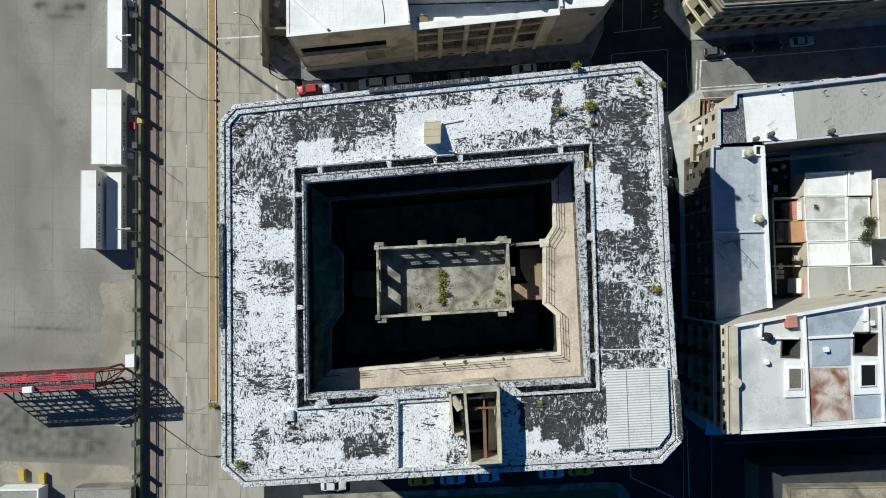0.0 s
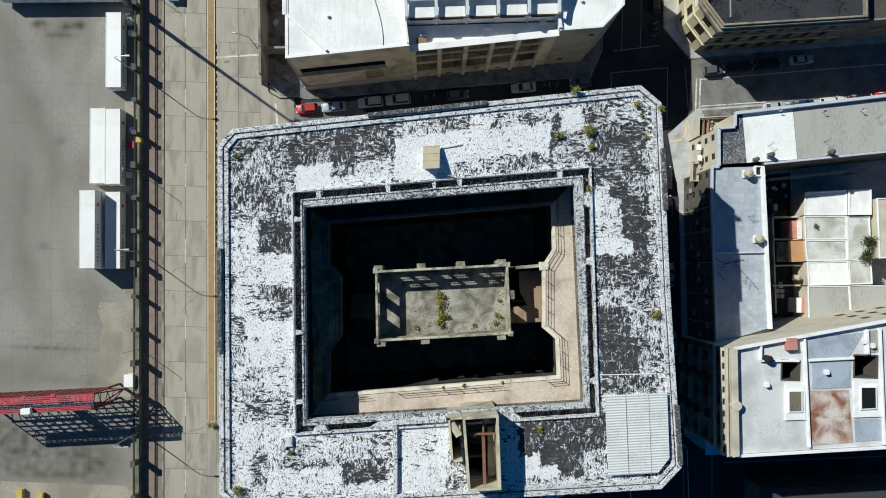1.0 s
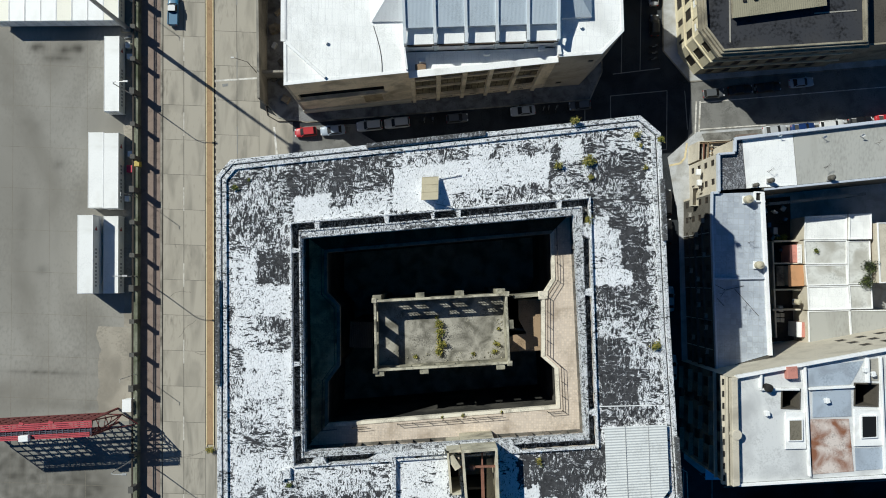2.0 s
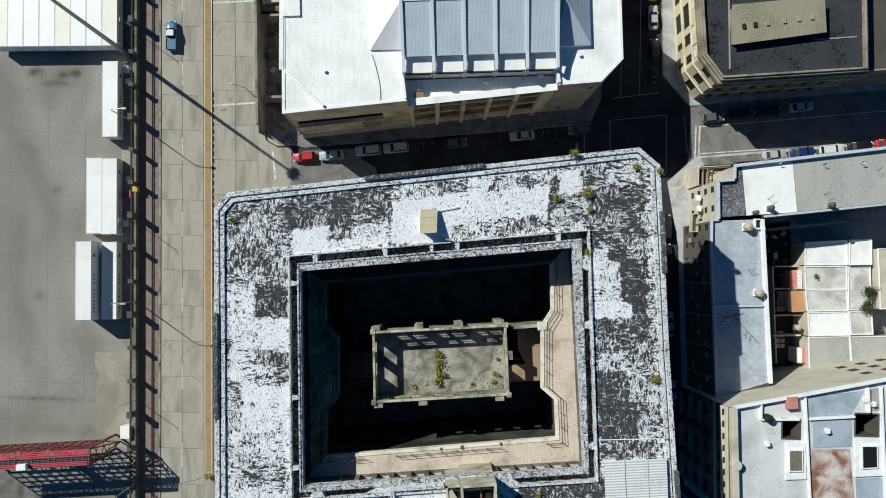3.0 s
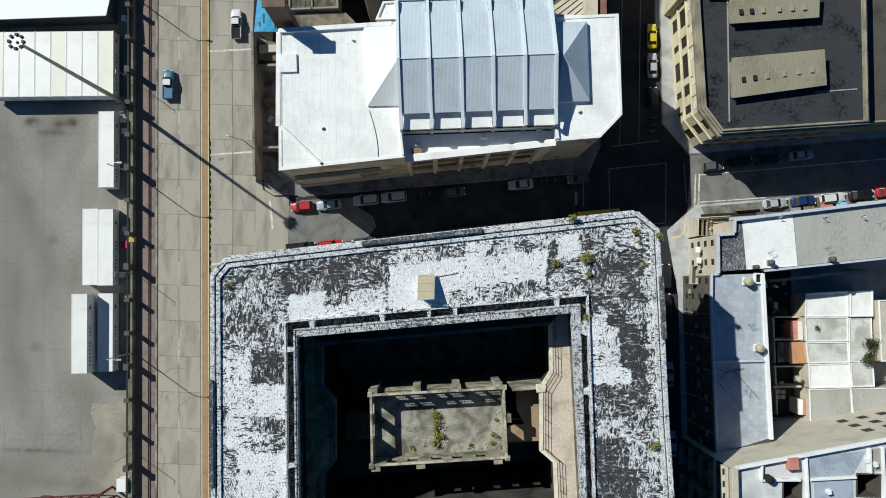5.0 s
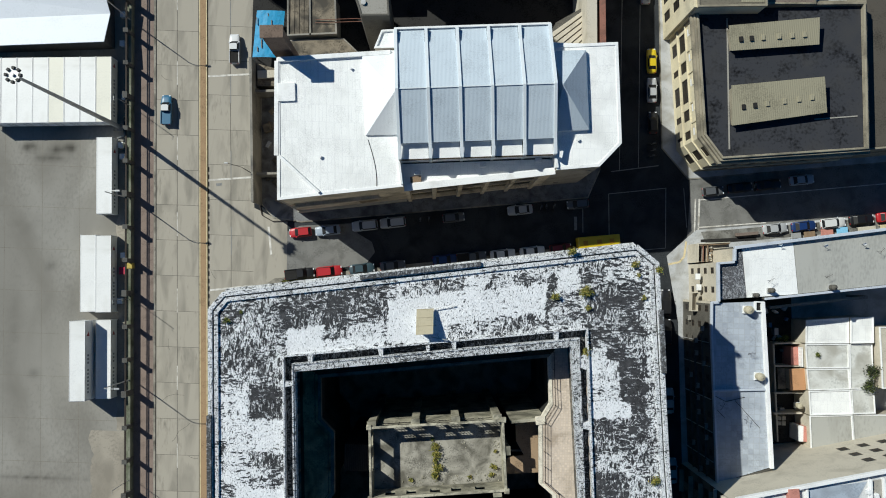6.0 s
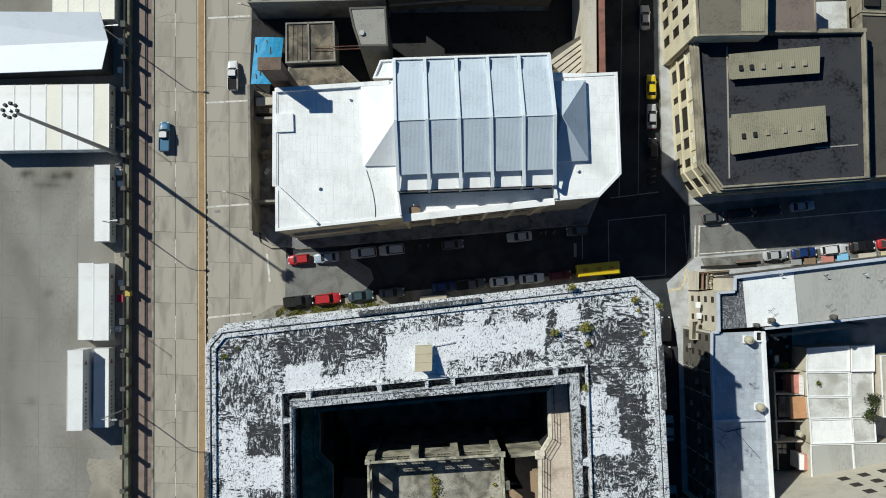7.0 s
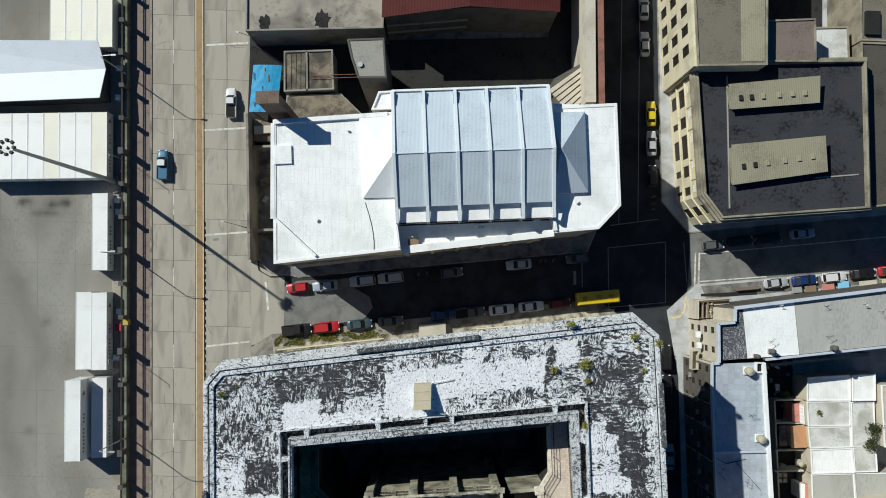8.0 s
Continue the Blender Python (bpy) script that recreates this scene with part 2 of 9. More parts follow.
PAV_WALL = material("pavilion_stone", (0.30, 0.28, 0.215), 0.9, 0.4, 0.5, 4, 0.3, dirt=(0.12, 0.115, 0.09), dirt_at=0.54)
PAV_FLOOR = material("pavilion_floor", (0.25, 0.235, 0.20), 0.95, 0.55, 0.6, 4.5, 0.5, dirt=(0.13, 0.122, 0.10), dirt_at=0.53)
SOIL = material("rubble_soil", (0.26, 0.185, 0.12), 0.95, 0.35, 0.6, 5, 0.4)
SHAFT = material("shaft_plaster", (0.45, 0.41, 0.31), 0.9, 0.25, 0.6, 5, 0.2, dirt=(0.24, 0.22, 0.17), dirt_at=0.6)
RUST = material("rusted_steel", (0.17, 0.085, 0.06), 0.8, 0.35, 1.5, 9, 0.2)
RAIL = material("rail_iron", (0.045, 0.037, 0.032), 0.7, 0.3, 2, 9, 0.0)
SHEET = material("grey_sheet", (0.56, 0.57, 0.555), 0.6, 0.12, 0.5, 4, 0.05)
TAN = material("tan_sheet", (0.42, 0.37, 0.26), 0.7, 0.1, 0.8, 5, 0.05)
MEMBRANE = tiled("white_membrane", (0.81, 0.81, 0.79), 0.7, 0.10, 0.3, 5.5, 1.0, dirt=(0.73, 0.73, 0.71), dirt_at=0.62, size=1.1)
for node in MEMBRANE.node_tree.nodes:  # faint overlaps of the membrane sheets
    if node.type == "TEX_BRICK":
        node.offset = 0.5
        node.inputs["Row Height"].default_value = 2.6
        node.inputs["Mortar"].default_value, node.inputs["Color2"].default_value = (0.92, 0.92, 0.93, 1), (0.965, 0.965, 0.965, 1)
TERRACE = material("terrace_whitewash", (0.55, 0.555, 0.55), 0.75, 0.14, 0.3, 4, 0.15, dirt=(0.45, 0.455, 0.455), dirt_at=0.6)
MEMBRANE_OLD = material("aged_membrane", (0.54, 0.54, 0.51), 0.75, 0.2, 0.4, 3, 0.12, dirt=(0.40, 0.385, 0.34), dirt_at=0.57)
HALL = ribbed("hall_sheet", (0.46, 0.52, 0.57), 0.6, 0, 0.5, 0.0, 0.12, 0.006)
HALL_TRIM = material("hall_trim", (0.63, 0.67, 0.69), 0.5, 0.06, 0.6, 4, 0.0)
WHITE = material("white_paint", (0.78, 0.78, 0.765), 0.6, 0.08, 0.5, 5, 0.05, dirt=(0.62, 0.61, 0.58), dirt_at=0.66)
FACADE = material("ochre_render", (0.64, 0.54, 0.405), 0.9, 0.22, 0.3, 4, 0.15, dirt=(0.36, 0.30, 0.22), dirt_at=0.58)
HALL_END = material("brown_grey_render", (0.37, 0.325, 0.265), 0.9, 0.22, 0.3, 4, 0.15, dirt=(0.25, 0.22, 0.175))
# plain grey, also for walls whose shade is put into the colour
GREY_AND_SHADE = material("grey_and_shade_facade", (0.10, 0.093, 0.08), 0.9, 0.25, 0.3, 4, 0.15, dirt=(0.07, 0.066, 0.058))
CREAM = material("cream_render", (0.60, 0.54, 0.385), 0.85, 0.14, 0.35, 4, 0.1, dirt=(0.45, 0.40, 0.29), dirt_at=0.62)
# street render with the narrow street's shade in its colour
FACADE_SHADED = material("shaded_street_render", (0.12, 0.108, 0.085), 0.9, 0.4, 0.4, 5, 0.2, dirt=(0.06, 0.055, 0.045), dirt_at=0.55)
# weathered cream, also the shade-toned copy of the sunlit cream
CREAM_DULL = material("weathered_and_shade_cream", (0.25, 0.222, 0.165), 0.9, 0.3, 0.4, 5, 0.2, dirt=(0.15, 0.135, 0.105), dirt_at=0.57)
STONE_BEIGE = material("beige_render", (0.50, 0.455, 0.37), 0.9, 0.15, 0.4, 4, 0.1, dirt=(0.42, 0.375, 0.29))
BITUMEN = material("dark_bitumen", (0.026, 0.027, 0.031), 0.9, 0.7, 0.3, 2.0, 0.3, dirt=(0.052, 0.052, 0.055), dirt_at=0.60)
ROOF_BLUE = tiled("pale_blue_membrane", (0.42, 0.455, 0.50), 0.75, 0.14, 0.4, 3, 0.5, dirt=(0.36, 0.39, 0.43), dirt_at=0.6, size=0.9)
ROOF_GREY = material("grey_membrane", (0.37, 0.365, 0.335), 0.8, 0.13, 0.2, 3, 0.1, dirt=(0.29, 0.28, 0.25), stretch=(1, 0.4, 1))
ROOF_DARK = peeling("felt_roof", (0.36, 0.37, 0.39), (0.07, 0.07, 0.075), 0.6, 1.2)
RUSTY_ROOF = material("rust_stained_roof", (0.48, 0.42, 0.38), 0.9, 0.3, 0.5, 4, 0.2, dirt=(0.24, 0.105, 0.06), dirt_at=0.49)
OLIVE_SHEET = ribbed("olive_sheet", (0.28, 0.255, 0.18), 0.3, 0, 0.75, 0.0, 0.2, 0.01)
BROWN_ROOF = material("brown_flat_roof", (0.165, 0.14, 0.105), 0.9, 0.5, 0.6, 3, 0.3, dirt=(0.08, 0.072, 0.06), dirt_at=0.53)
GREY_ROOF = material("grey_flat_roof", (0.27, 0.255, 0.225), 0.9, 0.25, 0.4, 4, 0.1)
MAROON = ribbed("maroon_sheet", (0.07, 0.018, 0.016), 0.5, 0, 0.7, 0.0, 0.25, 0.012)
TARP = material("blue_tarp", (0.01, 0.24, 0.45), 0.6, 0.2, 0.8, 3, 0.2, dirt=(0.02, 0.29, 0.50), dirt_at=0.63)
TERRACOTTA = material("terracotta_roof", (0.46, 0.25, 0.13), 0.85, 0.12, 0.8, 6, 0.1)
BRICK = material("weathered_brick", (0.24, 0.115, 0.085), 0.9, 0.3, 0.8, 6, 0.2, dirt=(0.15, 0.09, 0.07))
# street grey, also painted as the sunlit patch at the street mouth
MOUTH = material("street_concrete_and_sun_patch", (0.165, 0.162, 0.152), 0.95, 0.25, 0.5, 4, 0.3, dirt=(0.13, 0.127, 0.118), dirt_at=0.58)
SHED_WHITE = material("white_sheet", (0.74, 0.77, 0.81), 0.6, 0.04, 0.3, 3, 0.0)
PINK = material("pink_render", (0.45, 0.20, 0.16), 0.85, 0.2, 0.8, 6, 0.1)
CONTAINER = ribbed("container_white", (0.76, 0.755, 0.73), 0.28, 1, 0.5, 0.0, 0.06, 0.0025, (0.66, 0.65, 0.61))
CONTAINER_CREAM = ribbed("container_cream", (0.70, 0.675, 0.57), 0.28, 1, 0.5, 0.0, 0.08, 0.0025)
CRANE_RED = material("crane_red", (0.36, 0.045, 0.058), 0.6, 0.25, 0.8, 5, 0.05)
GALV = material("galvanised_steel", (0.42, 0.42, 0.41), 0.5, 0.15, 1, 6, 0.0, 0.4)
DARK = material("dark_recess", (0.022, 0.021, 0.02), 0.9, 0.3, 1, 6, 0.0)
TIMBER = material("old_timber", (0.20, 0.14, 0.09), 0.85, 0.3, 0.8, 8, 0.2, stretch=(4, 1, 1))
TOWER_BROWN = material("brown_render", (0.15, 0.11, 0.085), 0.9, 0.3, 0.6, 5, 0.15)
# roof tone with the south house's shade in the colour
ROOF_SHADED = material("shaded_roof", (0.042, 0.045, 0.052), 0.8, 0.3, 0.5, 4, 0.1)
TANK = material("tank_fibre", (0.42, 0.38, 0.28), 0.7, 0.15, 1.2, 6, 0.05)
MEMBRANE_HIP = ribbed("hip_membrane", (0.74, 0.75, 0.75), 0.6, 0, 0.6, 0.0, 0.08, 0.005)
MOTTLED = material("mottled_roof", (0.27, 0.24, 0.20), 0.9, 0.4, 0.2, 1.4, 0.15, dirt=(0.11, 0.10, 0.088), dirt_at=0.57)
GREY_OLIVE = material("olive_grey_roof", (0.145, 0.13, 0.10), 0.9, 0.3, 0.3, 4, 0.1)
BROWN_PINK = material("pinkish_brown_roof", (0.17, 0.135, 0.115), 0.9, 0.2, 0.3, 4, 0.1)
PARAPET_PALE = material("pale_blue_render", (0.46, 0.49, 0.54), 0.8, 0.15, 0.5, 5, 0.1)
STONE_PALE = material("pale_side_wall", (0.50, 0.455, 0.37), 0.9, 0.12, 0.3, 4, 0.1, dirt=(0.40, 0.36, 0.29), dirt_at=0.64)
ROOF_BLUE2 = material("dull_blue_membrane", (0.33, 0.375, 0.43), 0.8, 0.15, 0.4, 4, 0.1, dirt=(0.27, 0.30, 0.34))
TARP_DULL = material("dull_blue_cloth", (0.10, 0.18, 0.30), 0.8, 0.2, 1, 5, 0.2)
AWNING = material("awning_blue", (0.22, 0.48, 0.68), 0.7, 0.15, 1, 5, 0.1)
WALL_OLIVE = material("mossy_concrete", (0.16, 0.165, 0.125), 0.9, 0.3, 0.5, 5, 0.2, dirt=(0.09, 0.10, 0.065), dirt_at=0.56)
WALL_DARK = material("dark_concrete", (0.085, 0.082, 0.075), 0.9, 0.3, 0.5, 5, 0.2)
BOOM_GREY = material("boom_grey_steel", (0.085, 0.085, 0.11), 0.7, 0.3, 1, 6, 0.0)
CRANE_DARK = material("dark_red_steel", (0.11, 0.036, 0.034), 0.7, 0.3, 1, 6, 0.0)
BIN_RED = material("bin_red", (0.50, 0.02, 0.06), 0.5, 0.15, 1, 6, 0.0)
BIN_YELLOW = material("bin_yellow", (0.42, 0.32, 0.06), 0.5, 0.2, 1, 6, 0.0)
MARK_GREY = material("lettering_grey", (0.16, 0.17, 0.18), 0.6, 0.15, 1, 6, 0.0)
MARK_RED = material("emblem_red", (0.22, 0.03, 0.035), 0.6, 0.15, 1, 6, 0.0)
BUS_YELLOW = gloss("bus_yellow", (0.62, 0.44, 0.015), 0.35, 0.0, 0.3)
BUS_ORANGE = gloss("bus_orange", (0.45, 0.22, 0.015), 0.4)
RAIL_CREAM = material("pale_rail_paint", (0.62, 0.55, 0.36), 0.6, 0.15, 2, 9, 0.0)
UPPER_WALL = material("upper_court_render", (0.17, 0.15, 0.125), 0.9, 0.45, 0.5, 4, 0.2, dirt=(0.10, 0.093, 0.08), dirt_at=0.51)
GREY_BROWN = material("grey_brown_roof", (0.072, 0.064, 0.053), 0.9, 0.3, 0.3, 4, 0.1)
SEAM = material("membrane_seam", (0.735, 0.735, 0.72), 0.8, 0.12, 0.6, 5, 0.0)
PAV_COPING = material("pavilion_coping", (0.38, 0.355, 0.275), 0.9, 0.4, 0.9, 5, 0.3, dirt=(0.15, 0.14, 0.11), dirt_at=0.53)
GLASS = gloss("window_glass", (0.012, 0.012, 0.012), 0.5)
GLASS.node_tree.nodes["Principled BSDF"].inputs["Specular IOR Level"].default_value = 0.35
TYRE = gloss("tyre_rubber", (0.02, 0.02, 0.02), 0.8)
RIM = gloss("wheel_rim", (0.45, 0.45, 0.46), 0.35, 0.8)
LAMP_RED = gloss("tail_lamp", (0.35, 0.02, 0.02), 0.2)
LAMP_CLEAR = gloss("head_lamp", (0.75, 0.76, 0.78), 0.15)
LEAF_DARK = material("leaf_dark", (0.035, 0.042, 0.024), 0.8, 0.35, 1.5, 9, 0.0)
LEAF = [material("leaf_" + w, c, 0.7, 0.35, 1.5, 9, 0.0, spread=0.0) for w, c in (("olive", (0.20, 0.185, 0.045)), ("green", (0.09, 0.115, 0.03)), ("dry", (0.33, 0.27, 0.08)))]


# ---- mesh helpers ----
def empty(name, at=(0, 0, 0), turn=0.0):
    ob = new(name)
    ob.empty_display_size = 0.5
    ob.matrix_basis = pose(*at, 0, 0, turn)
    return ob


def link(name, bm, mat, parent=None, label="", bevel=0.0):
    me = bpy.data.meshes.new(name)
    bmesh.ops.recalc_face_normals(bm, faces=bm.faces)
    if bevel:
        bmesh.ops.bevel(bm, geom=[e for e in bm.edges if e.is_manifold and e.calc_face_angle(0) > 0.6], offset=bevel, segments=1, affect="EDGES")
    bm.to_mesh(me)
    bm.free()
    for m in mat if isinstance(mat, (list, tuple)) else (mat,):
        me.materials.append(m)
    ob = new(name, me)
    if parent:
        ob.parent = parent
    return tagged(ob, label)


def part(name, bm, mat, parent, label="", bevel=0.0):
    return link(name, bm, mat, parent, label, bevel)


def structure(name, bm, mat, label, category):
    return tagged(link(name, bm, mat), label, category, kind="structure")


def prism(bm, poly, z0, z1, hole=None):
    """A solid with the outline poly (and a hole with as many corners) from z0 to z1; z1 may be a list of heights."""
    top_z = z1 if isinstance(z1, (list, tuple)) else [z1] * len(poly)
    lo = [bm.verts.new((x, y, z0)) for x, y in poly]
    hi = [bm.verts.new((x, y, z)) for (x, y), z in zip(poly, top_z)]
    k = len(poly)
    for i in range(k):
        j = (i + 1) % k
        bm.faces.new((lo[i], lo[j], hi[j], hi[i]))
    if hole is None:
        bm.faces.new(hi)
        bm.faces.new(lo[::-1])
    else:
        lo2 = [bm.verts.new((x, y, z0)) for x, y in hole]
        hi2 = [bm.verts.new((x, y, z)) for (x, y), z in zip(hole, top_z)]
        for i in range(k):
            j = (i + 1) % k
            bm.faces.new((lo2[j], lo2[i], hi2[i], hi2[j]))
            bm.faces.new((hi[i], hi[j], hi2[j], hi2[i]))
            bm.faces.new((lo[j], lo[i], lo2[i], lo2[j]))
    return bm


def box(bm, x0, x1, y0, y1, z0, z1, m=None):
    vs = [bm.verts.new((x, y, z)) for z in (z0, z1) for x, y in ((x0, y0), (x1, y0), (x1, y1), (x0, y1))]
    for f in ((0, 3, 2, 1), (4, 5, 6, 7), (0, 1, 5, 4), (1, 2, 6, 5), (2, 3, 7, 6), (3, 0, 4, 7)):
        bm.faces.new([vs[i] for i in f])
    if m is not None:
        for v in vs:
            v.co = m @ v.co
    return bm


def cyl(bm, at, r, h, n=12, r2=None, m=None):
    r2 = r if r2 is None else r2
    lo = [bm.verts.new((at[0] + r * math.cos(2 * math.pi * i / n), at[1] + r * math.sin(2 * math.pi * i / n), at[2])) for i in range(n)]
    hi = [bm.verts.new((at[0] + r2 * math.cos(2 * math.pi * i / n), at[1] + r2 * math.sin(2 * math.pi * i / n), at[2] + h)) for i in range(n)]
    for i in range(n):
        bm.faces.new((lo[i], lo[(i + 1) % n], hi[(i + 1) % n], hi[i]))
    bm.faces.new(lo[::-1])
    bm.faces.new(hi)
    if m is not None:
        for v in lo + hi:
            v.co = m @ v.co
    return bm


def beam(bm, a, b, w, h=None, up=Vector((0, 0, 1))):
    """A square bar from a to b."""
    h = w if h is None else h
    a, b = Vector(a), Vector(b)
    d = (b - a).normalized()
    s = d.cross(up)
    s = s.normalized() if s.length > 1e-4 else Vector((1, 0, 0))
    t = s.cross(d).normalized()
    vs = [bm.verts.new(p + s * w / 2 * i + t * h / 2 * j) for p in (a, b) for i, j in ((-1, -1), (1, -1), (1, 1), (-1, 1))]
    for f in ((0, 3, 2, 1), (4, 5, 6, 7), (0, 1, 5, 4), (1, 2, 6, 5), (2, 3, 7, 6), (3, 0, 4, 7)):
        bm.faces.new([vs[i] for i in f])
    return bm


def poly_face(bm, pts):
    return bm.faces.new([bm.verts.new(p) for p in pts])


def inset(poly, d):
    """The outline moved inwards by d (outwards: minus); poly runs counter-clockwise."""
    out, k = [], len(poly)
    for i in range(k):
        p, q, r = (Vector(poly[j % k]) for j in (i - 1, i, i + 1))
        a, b = (q - p).normalized(), (r - q).normalized()
        na, nb = Vector((-a.y, a.x)), Vector((-b.y, b.x))
        den = 1 + na.dot(nb)
        out.append(tuple(q + (na + nb) * (d / den)))
    return out


def wall_panel(bm, a, b, z0, z1, thick, holes=()):
    """An upright wall from a to b (thickness to its left) with holes (u0, u1, z0, z1) going through it."""
    a, b = Vector((*a, 0)), Vector((*b, 0))
    d = b - a
    length = d.length
    d.normalize()
    nrm = Vector((-d.y, d.x, 0)) * thick
    us = sorted({0.0, length, *[h[0] for h in holes], *[h[1] for h in holes]})
    zs = sorted({z0, z1, *[h[2] for h in holes], *[h[3] for h in holes]})
    us = [u for u in us if 0 <= u <= length]
    zs = [z for z in zs if z0 <= z <= z1]

    def full(i, j):
        if not (0 <= i < len(us) - 1 and 0 <= j < len(zs) - 1):
            return False
        u, z = (us[i] + us[i + 1]) / 2, (zs[j] + zs[j + 1]) / 2
        return not any(h[0] < u < h[1] and h[2] < z < h[3] for h in holes)

    def at(u, z, s):
        return a + d * u + Vector((0, 0, z)) + nrm * s

    for i in range(len(us) - 1):
        for j in range(len(zs) - 1):
            if not full(i, j):
                continue
            u, v, y, z = us[i], us[i + 1], zs[j], zs[j + 1]
            poly_face(bm, (at(u, y, 0), at(v, y, 0), at(v, z, 0), at(u, z, 0)))
            poly_face(bm, (at(v, y, 1), at(u, y, 1), at(u, z, 1), at(v, z, 1)))
            if not full(i - 1, j):
                poly_face(bm, (at(u, y, 1), at(u, y, 0), at(u, z, 0), at(u, z, 1)))
            if not full(i + 1, j):
                poly_face(bm, (at(v, y, 0), at(v, y, 1), at(v, z, 1), at(v, z, 0)))
            if not full(i, j - 1):
                poly_face(bm, (at(u, y, 1), at(v, y, 1), at(v, y, 0), at(u, y, 0)))
            if not full(i, j + 1):
                poly_face(bm, (at(u, z, 0), at(v, z, 0), at(v, z, 1), at(u, z, 1)))
    bmesh.ops.remove_doubles(bm, verts=bm.verts, dist=0.0005)
    return bm


def window_at(parent, a, b, u0, u1, z0, z1, depth=0.25, bars=1, cross=1, frame_mat=None, pane_mat=None):
    """A window set into a hole of the wall that runs from a to b: a frame and a pane."""
    frame_mat = frame_mat or FRAME
    a3, b3 = Vector((*a, 0)), Vector((*b, 0))
    d = (b3 - a3).normalized()
    nrm = Vector((-d.y, d.x, 0))
    at = lambda u, z, s: a3 + d * u + Vector((0, 0, z)) + nrm * s
    bm = bmesh.new()
    t = 0.09
    p, q = at(u0 + 0.003, 0, depth), at(u1 - 0.003, 0, depth)
    wide, high = (u1 - u0 - t) / (bars + 1), (z1 - z0 - t) / (cross + 1)
    lights = [(t + i * wide, (i + 1) * wide, z0 + t + j * high, z0 + (j + 1) * high) for i in range(bars + 1) for j in range(cross + 1)]
    wall_panel(bm, p[:2], q[:2], z0 + 0.003, z1 - 0.003, 0.07, lights)
    w = part("window", bm, frame_mat, parent)
    bm = bmesh.new()
    c = [at(u, z, depth + s) for s in (0.02, 0.05) for u, z in ((u0 + 0.01, z0 + 0.01), (u1 - 0.01, z0 + 0.01), (u1 - 0.01, z1 - 0.01), (u0 + 0.01, z1 - 0.01))]
    vs = [bm.verts.new(p) for p in c]
    for f in ((0, 3, 2, 1), (4, 5, 6, 7), (0, 1, 5, 4), (1, 2, 6, 5), (2, 3, 7, 6), (3, 0, 4, 7)):
        bm.faces.new([vs[i] for i in f])
    part("pane", bm, pane_mat or GLASS, w)
    return w


SHUTTER = material("brown_shutter", (0.33, 0.26, 0.17), 0.8, 0.25, 0.6, 5, 0.1, dirt=(0.22, 0.17, 0.11))
CURTAIN = material("dusty_curtained_glass", (0.15, 0.125, 0.078), 0.6, 0.6, 0.5, 2.5, 0.0, dirt=(0.03, 0.027, 0.02), dirt_at=0.55, stretch=(1, 1, 0.6))
FRAME = material("window_frame", (0.06, 0.046, 0.034), 0.75, 0.2, 2, 9, 0.0)


def slant(s, y):
    """A place in the port district's grid, which leans by three degrees against the y axis."""
    return (s - 0.0515 * y, y)


def strip(s0, s1, y0, y1):
    return [slant(s0, y0), slant(s1, y0), slant(s1, y1), slant(s0, y1)]

# ---- ground, roads and pavements ----
bm = bmesh.new()
poly_face(bm, ((-1500, -1500, -0.02), (1500, -1500, -0.02), (1500, 1500, -0.02), (-1500, 1500, -0.02)))
structure("ground", bm, ASPHALT, "dark worn asphalt of the side streets and all around", "ground")

STAINS = [  # x, y, half lengths, strength
    (-71.0, 46.8, 1.2, 0.7, 1.4), (-66.4, 46.6, 1.0, 0.7, 1.3), (-64.0, 46.9, 0.9, 0.8, 1.3), (-67.6, 44.9, 2.6, 0.5, 0.9), (-66.5, -11.0, 6.5, 0.35, 0.75), (-68.0, 7.0, 1.0, 0.7, 0.5), (-66.0, 26.0, 0.8, 1.0, 0.5), (-63.0, 61.0, 1.1, 0.9, 0.6),
    (-66.0, -33.0, 9.0, 1.2, 0.5), (-59.5, -29.0, 5.5, 2.6, 0.42), (-57.0, -31.2, 4.0, 2.4, 0.5), (-66.0, -28.5, 7.0, 3.2, 0.3), (-72.0, -29.0, 6.0, 3.6, 0.6), (-74.0, -25.0, 5.0, 2.4, 0.45), (-62.0, 20.0, 1.5, 5.0, 0.22), (-70.0, 33.0, 4.0, 3.0, 0.18), (-60.0, -16.5, 9.0, 0.8, 0.3), (-72.0, 14.0, 1.0, 10.0, 0.2),
]


def stained(x, y):
    """How dark oil and tyre marks and broad dark areas lie across the yard."""
    v = 0.0
    for sx, sy, rx, ry, k in STAINS:
        q = ((x - sx) / rx) ** 2 + ((y - sy) / ry) ** 2
        if q < 9:
            v += k * math.exp(-q * 0.8)
    return min(v * (0.75 + 0.7 * noise.noise((x * 0.8, y * 0.8, 4.0))), 1.0)


bm = bmesh.new()
layer = bm.verts.layers.float.new("stain")
rows = []
for i in range(81):
    row = []
    for j in range(281):
        x, y = slant(-90.6 + 0.5 * i, -50 + 0.5 * j)
        v = bm.verts.new((x, y, 0.02))
        v[layer] = stained(x, y)
        row.append(v)
    rows.append(row)
for i in range(80):
    for j in range(280):
        bm.faces.new((rows[i][j], rows[i + 1][j], rows[i + 1][j + 1], rows[i][j + 1]))
for s0, s1, y0, y1 in ((-400, -90.6, -300, 400), (-90.6, -50.6, -300, -50), (-90.6, -50.6, 90, 400)):
    poly_face(bm, [(*p, 0.02) for p in strip(s0, s1, y0, y1)])
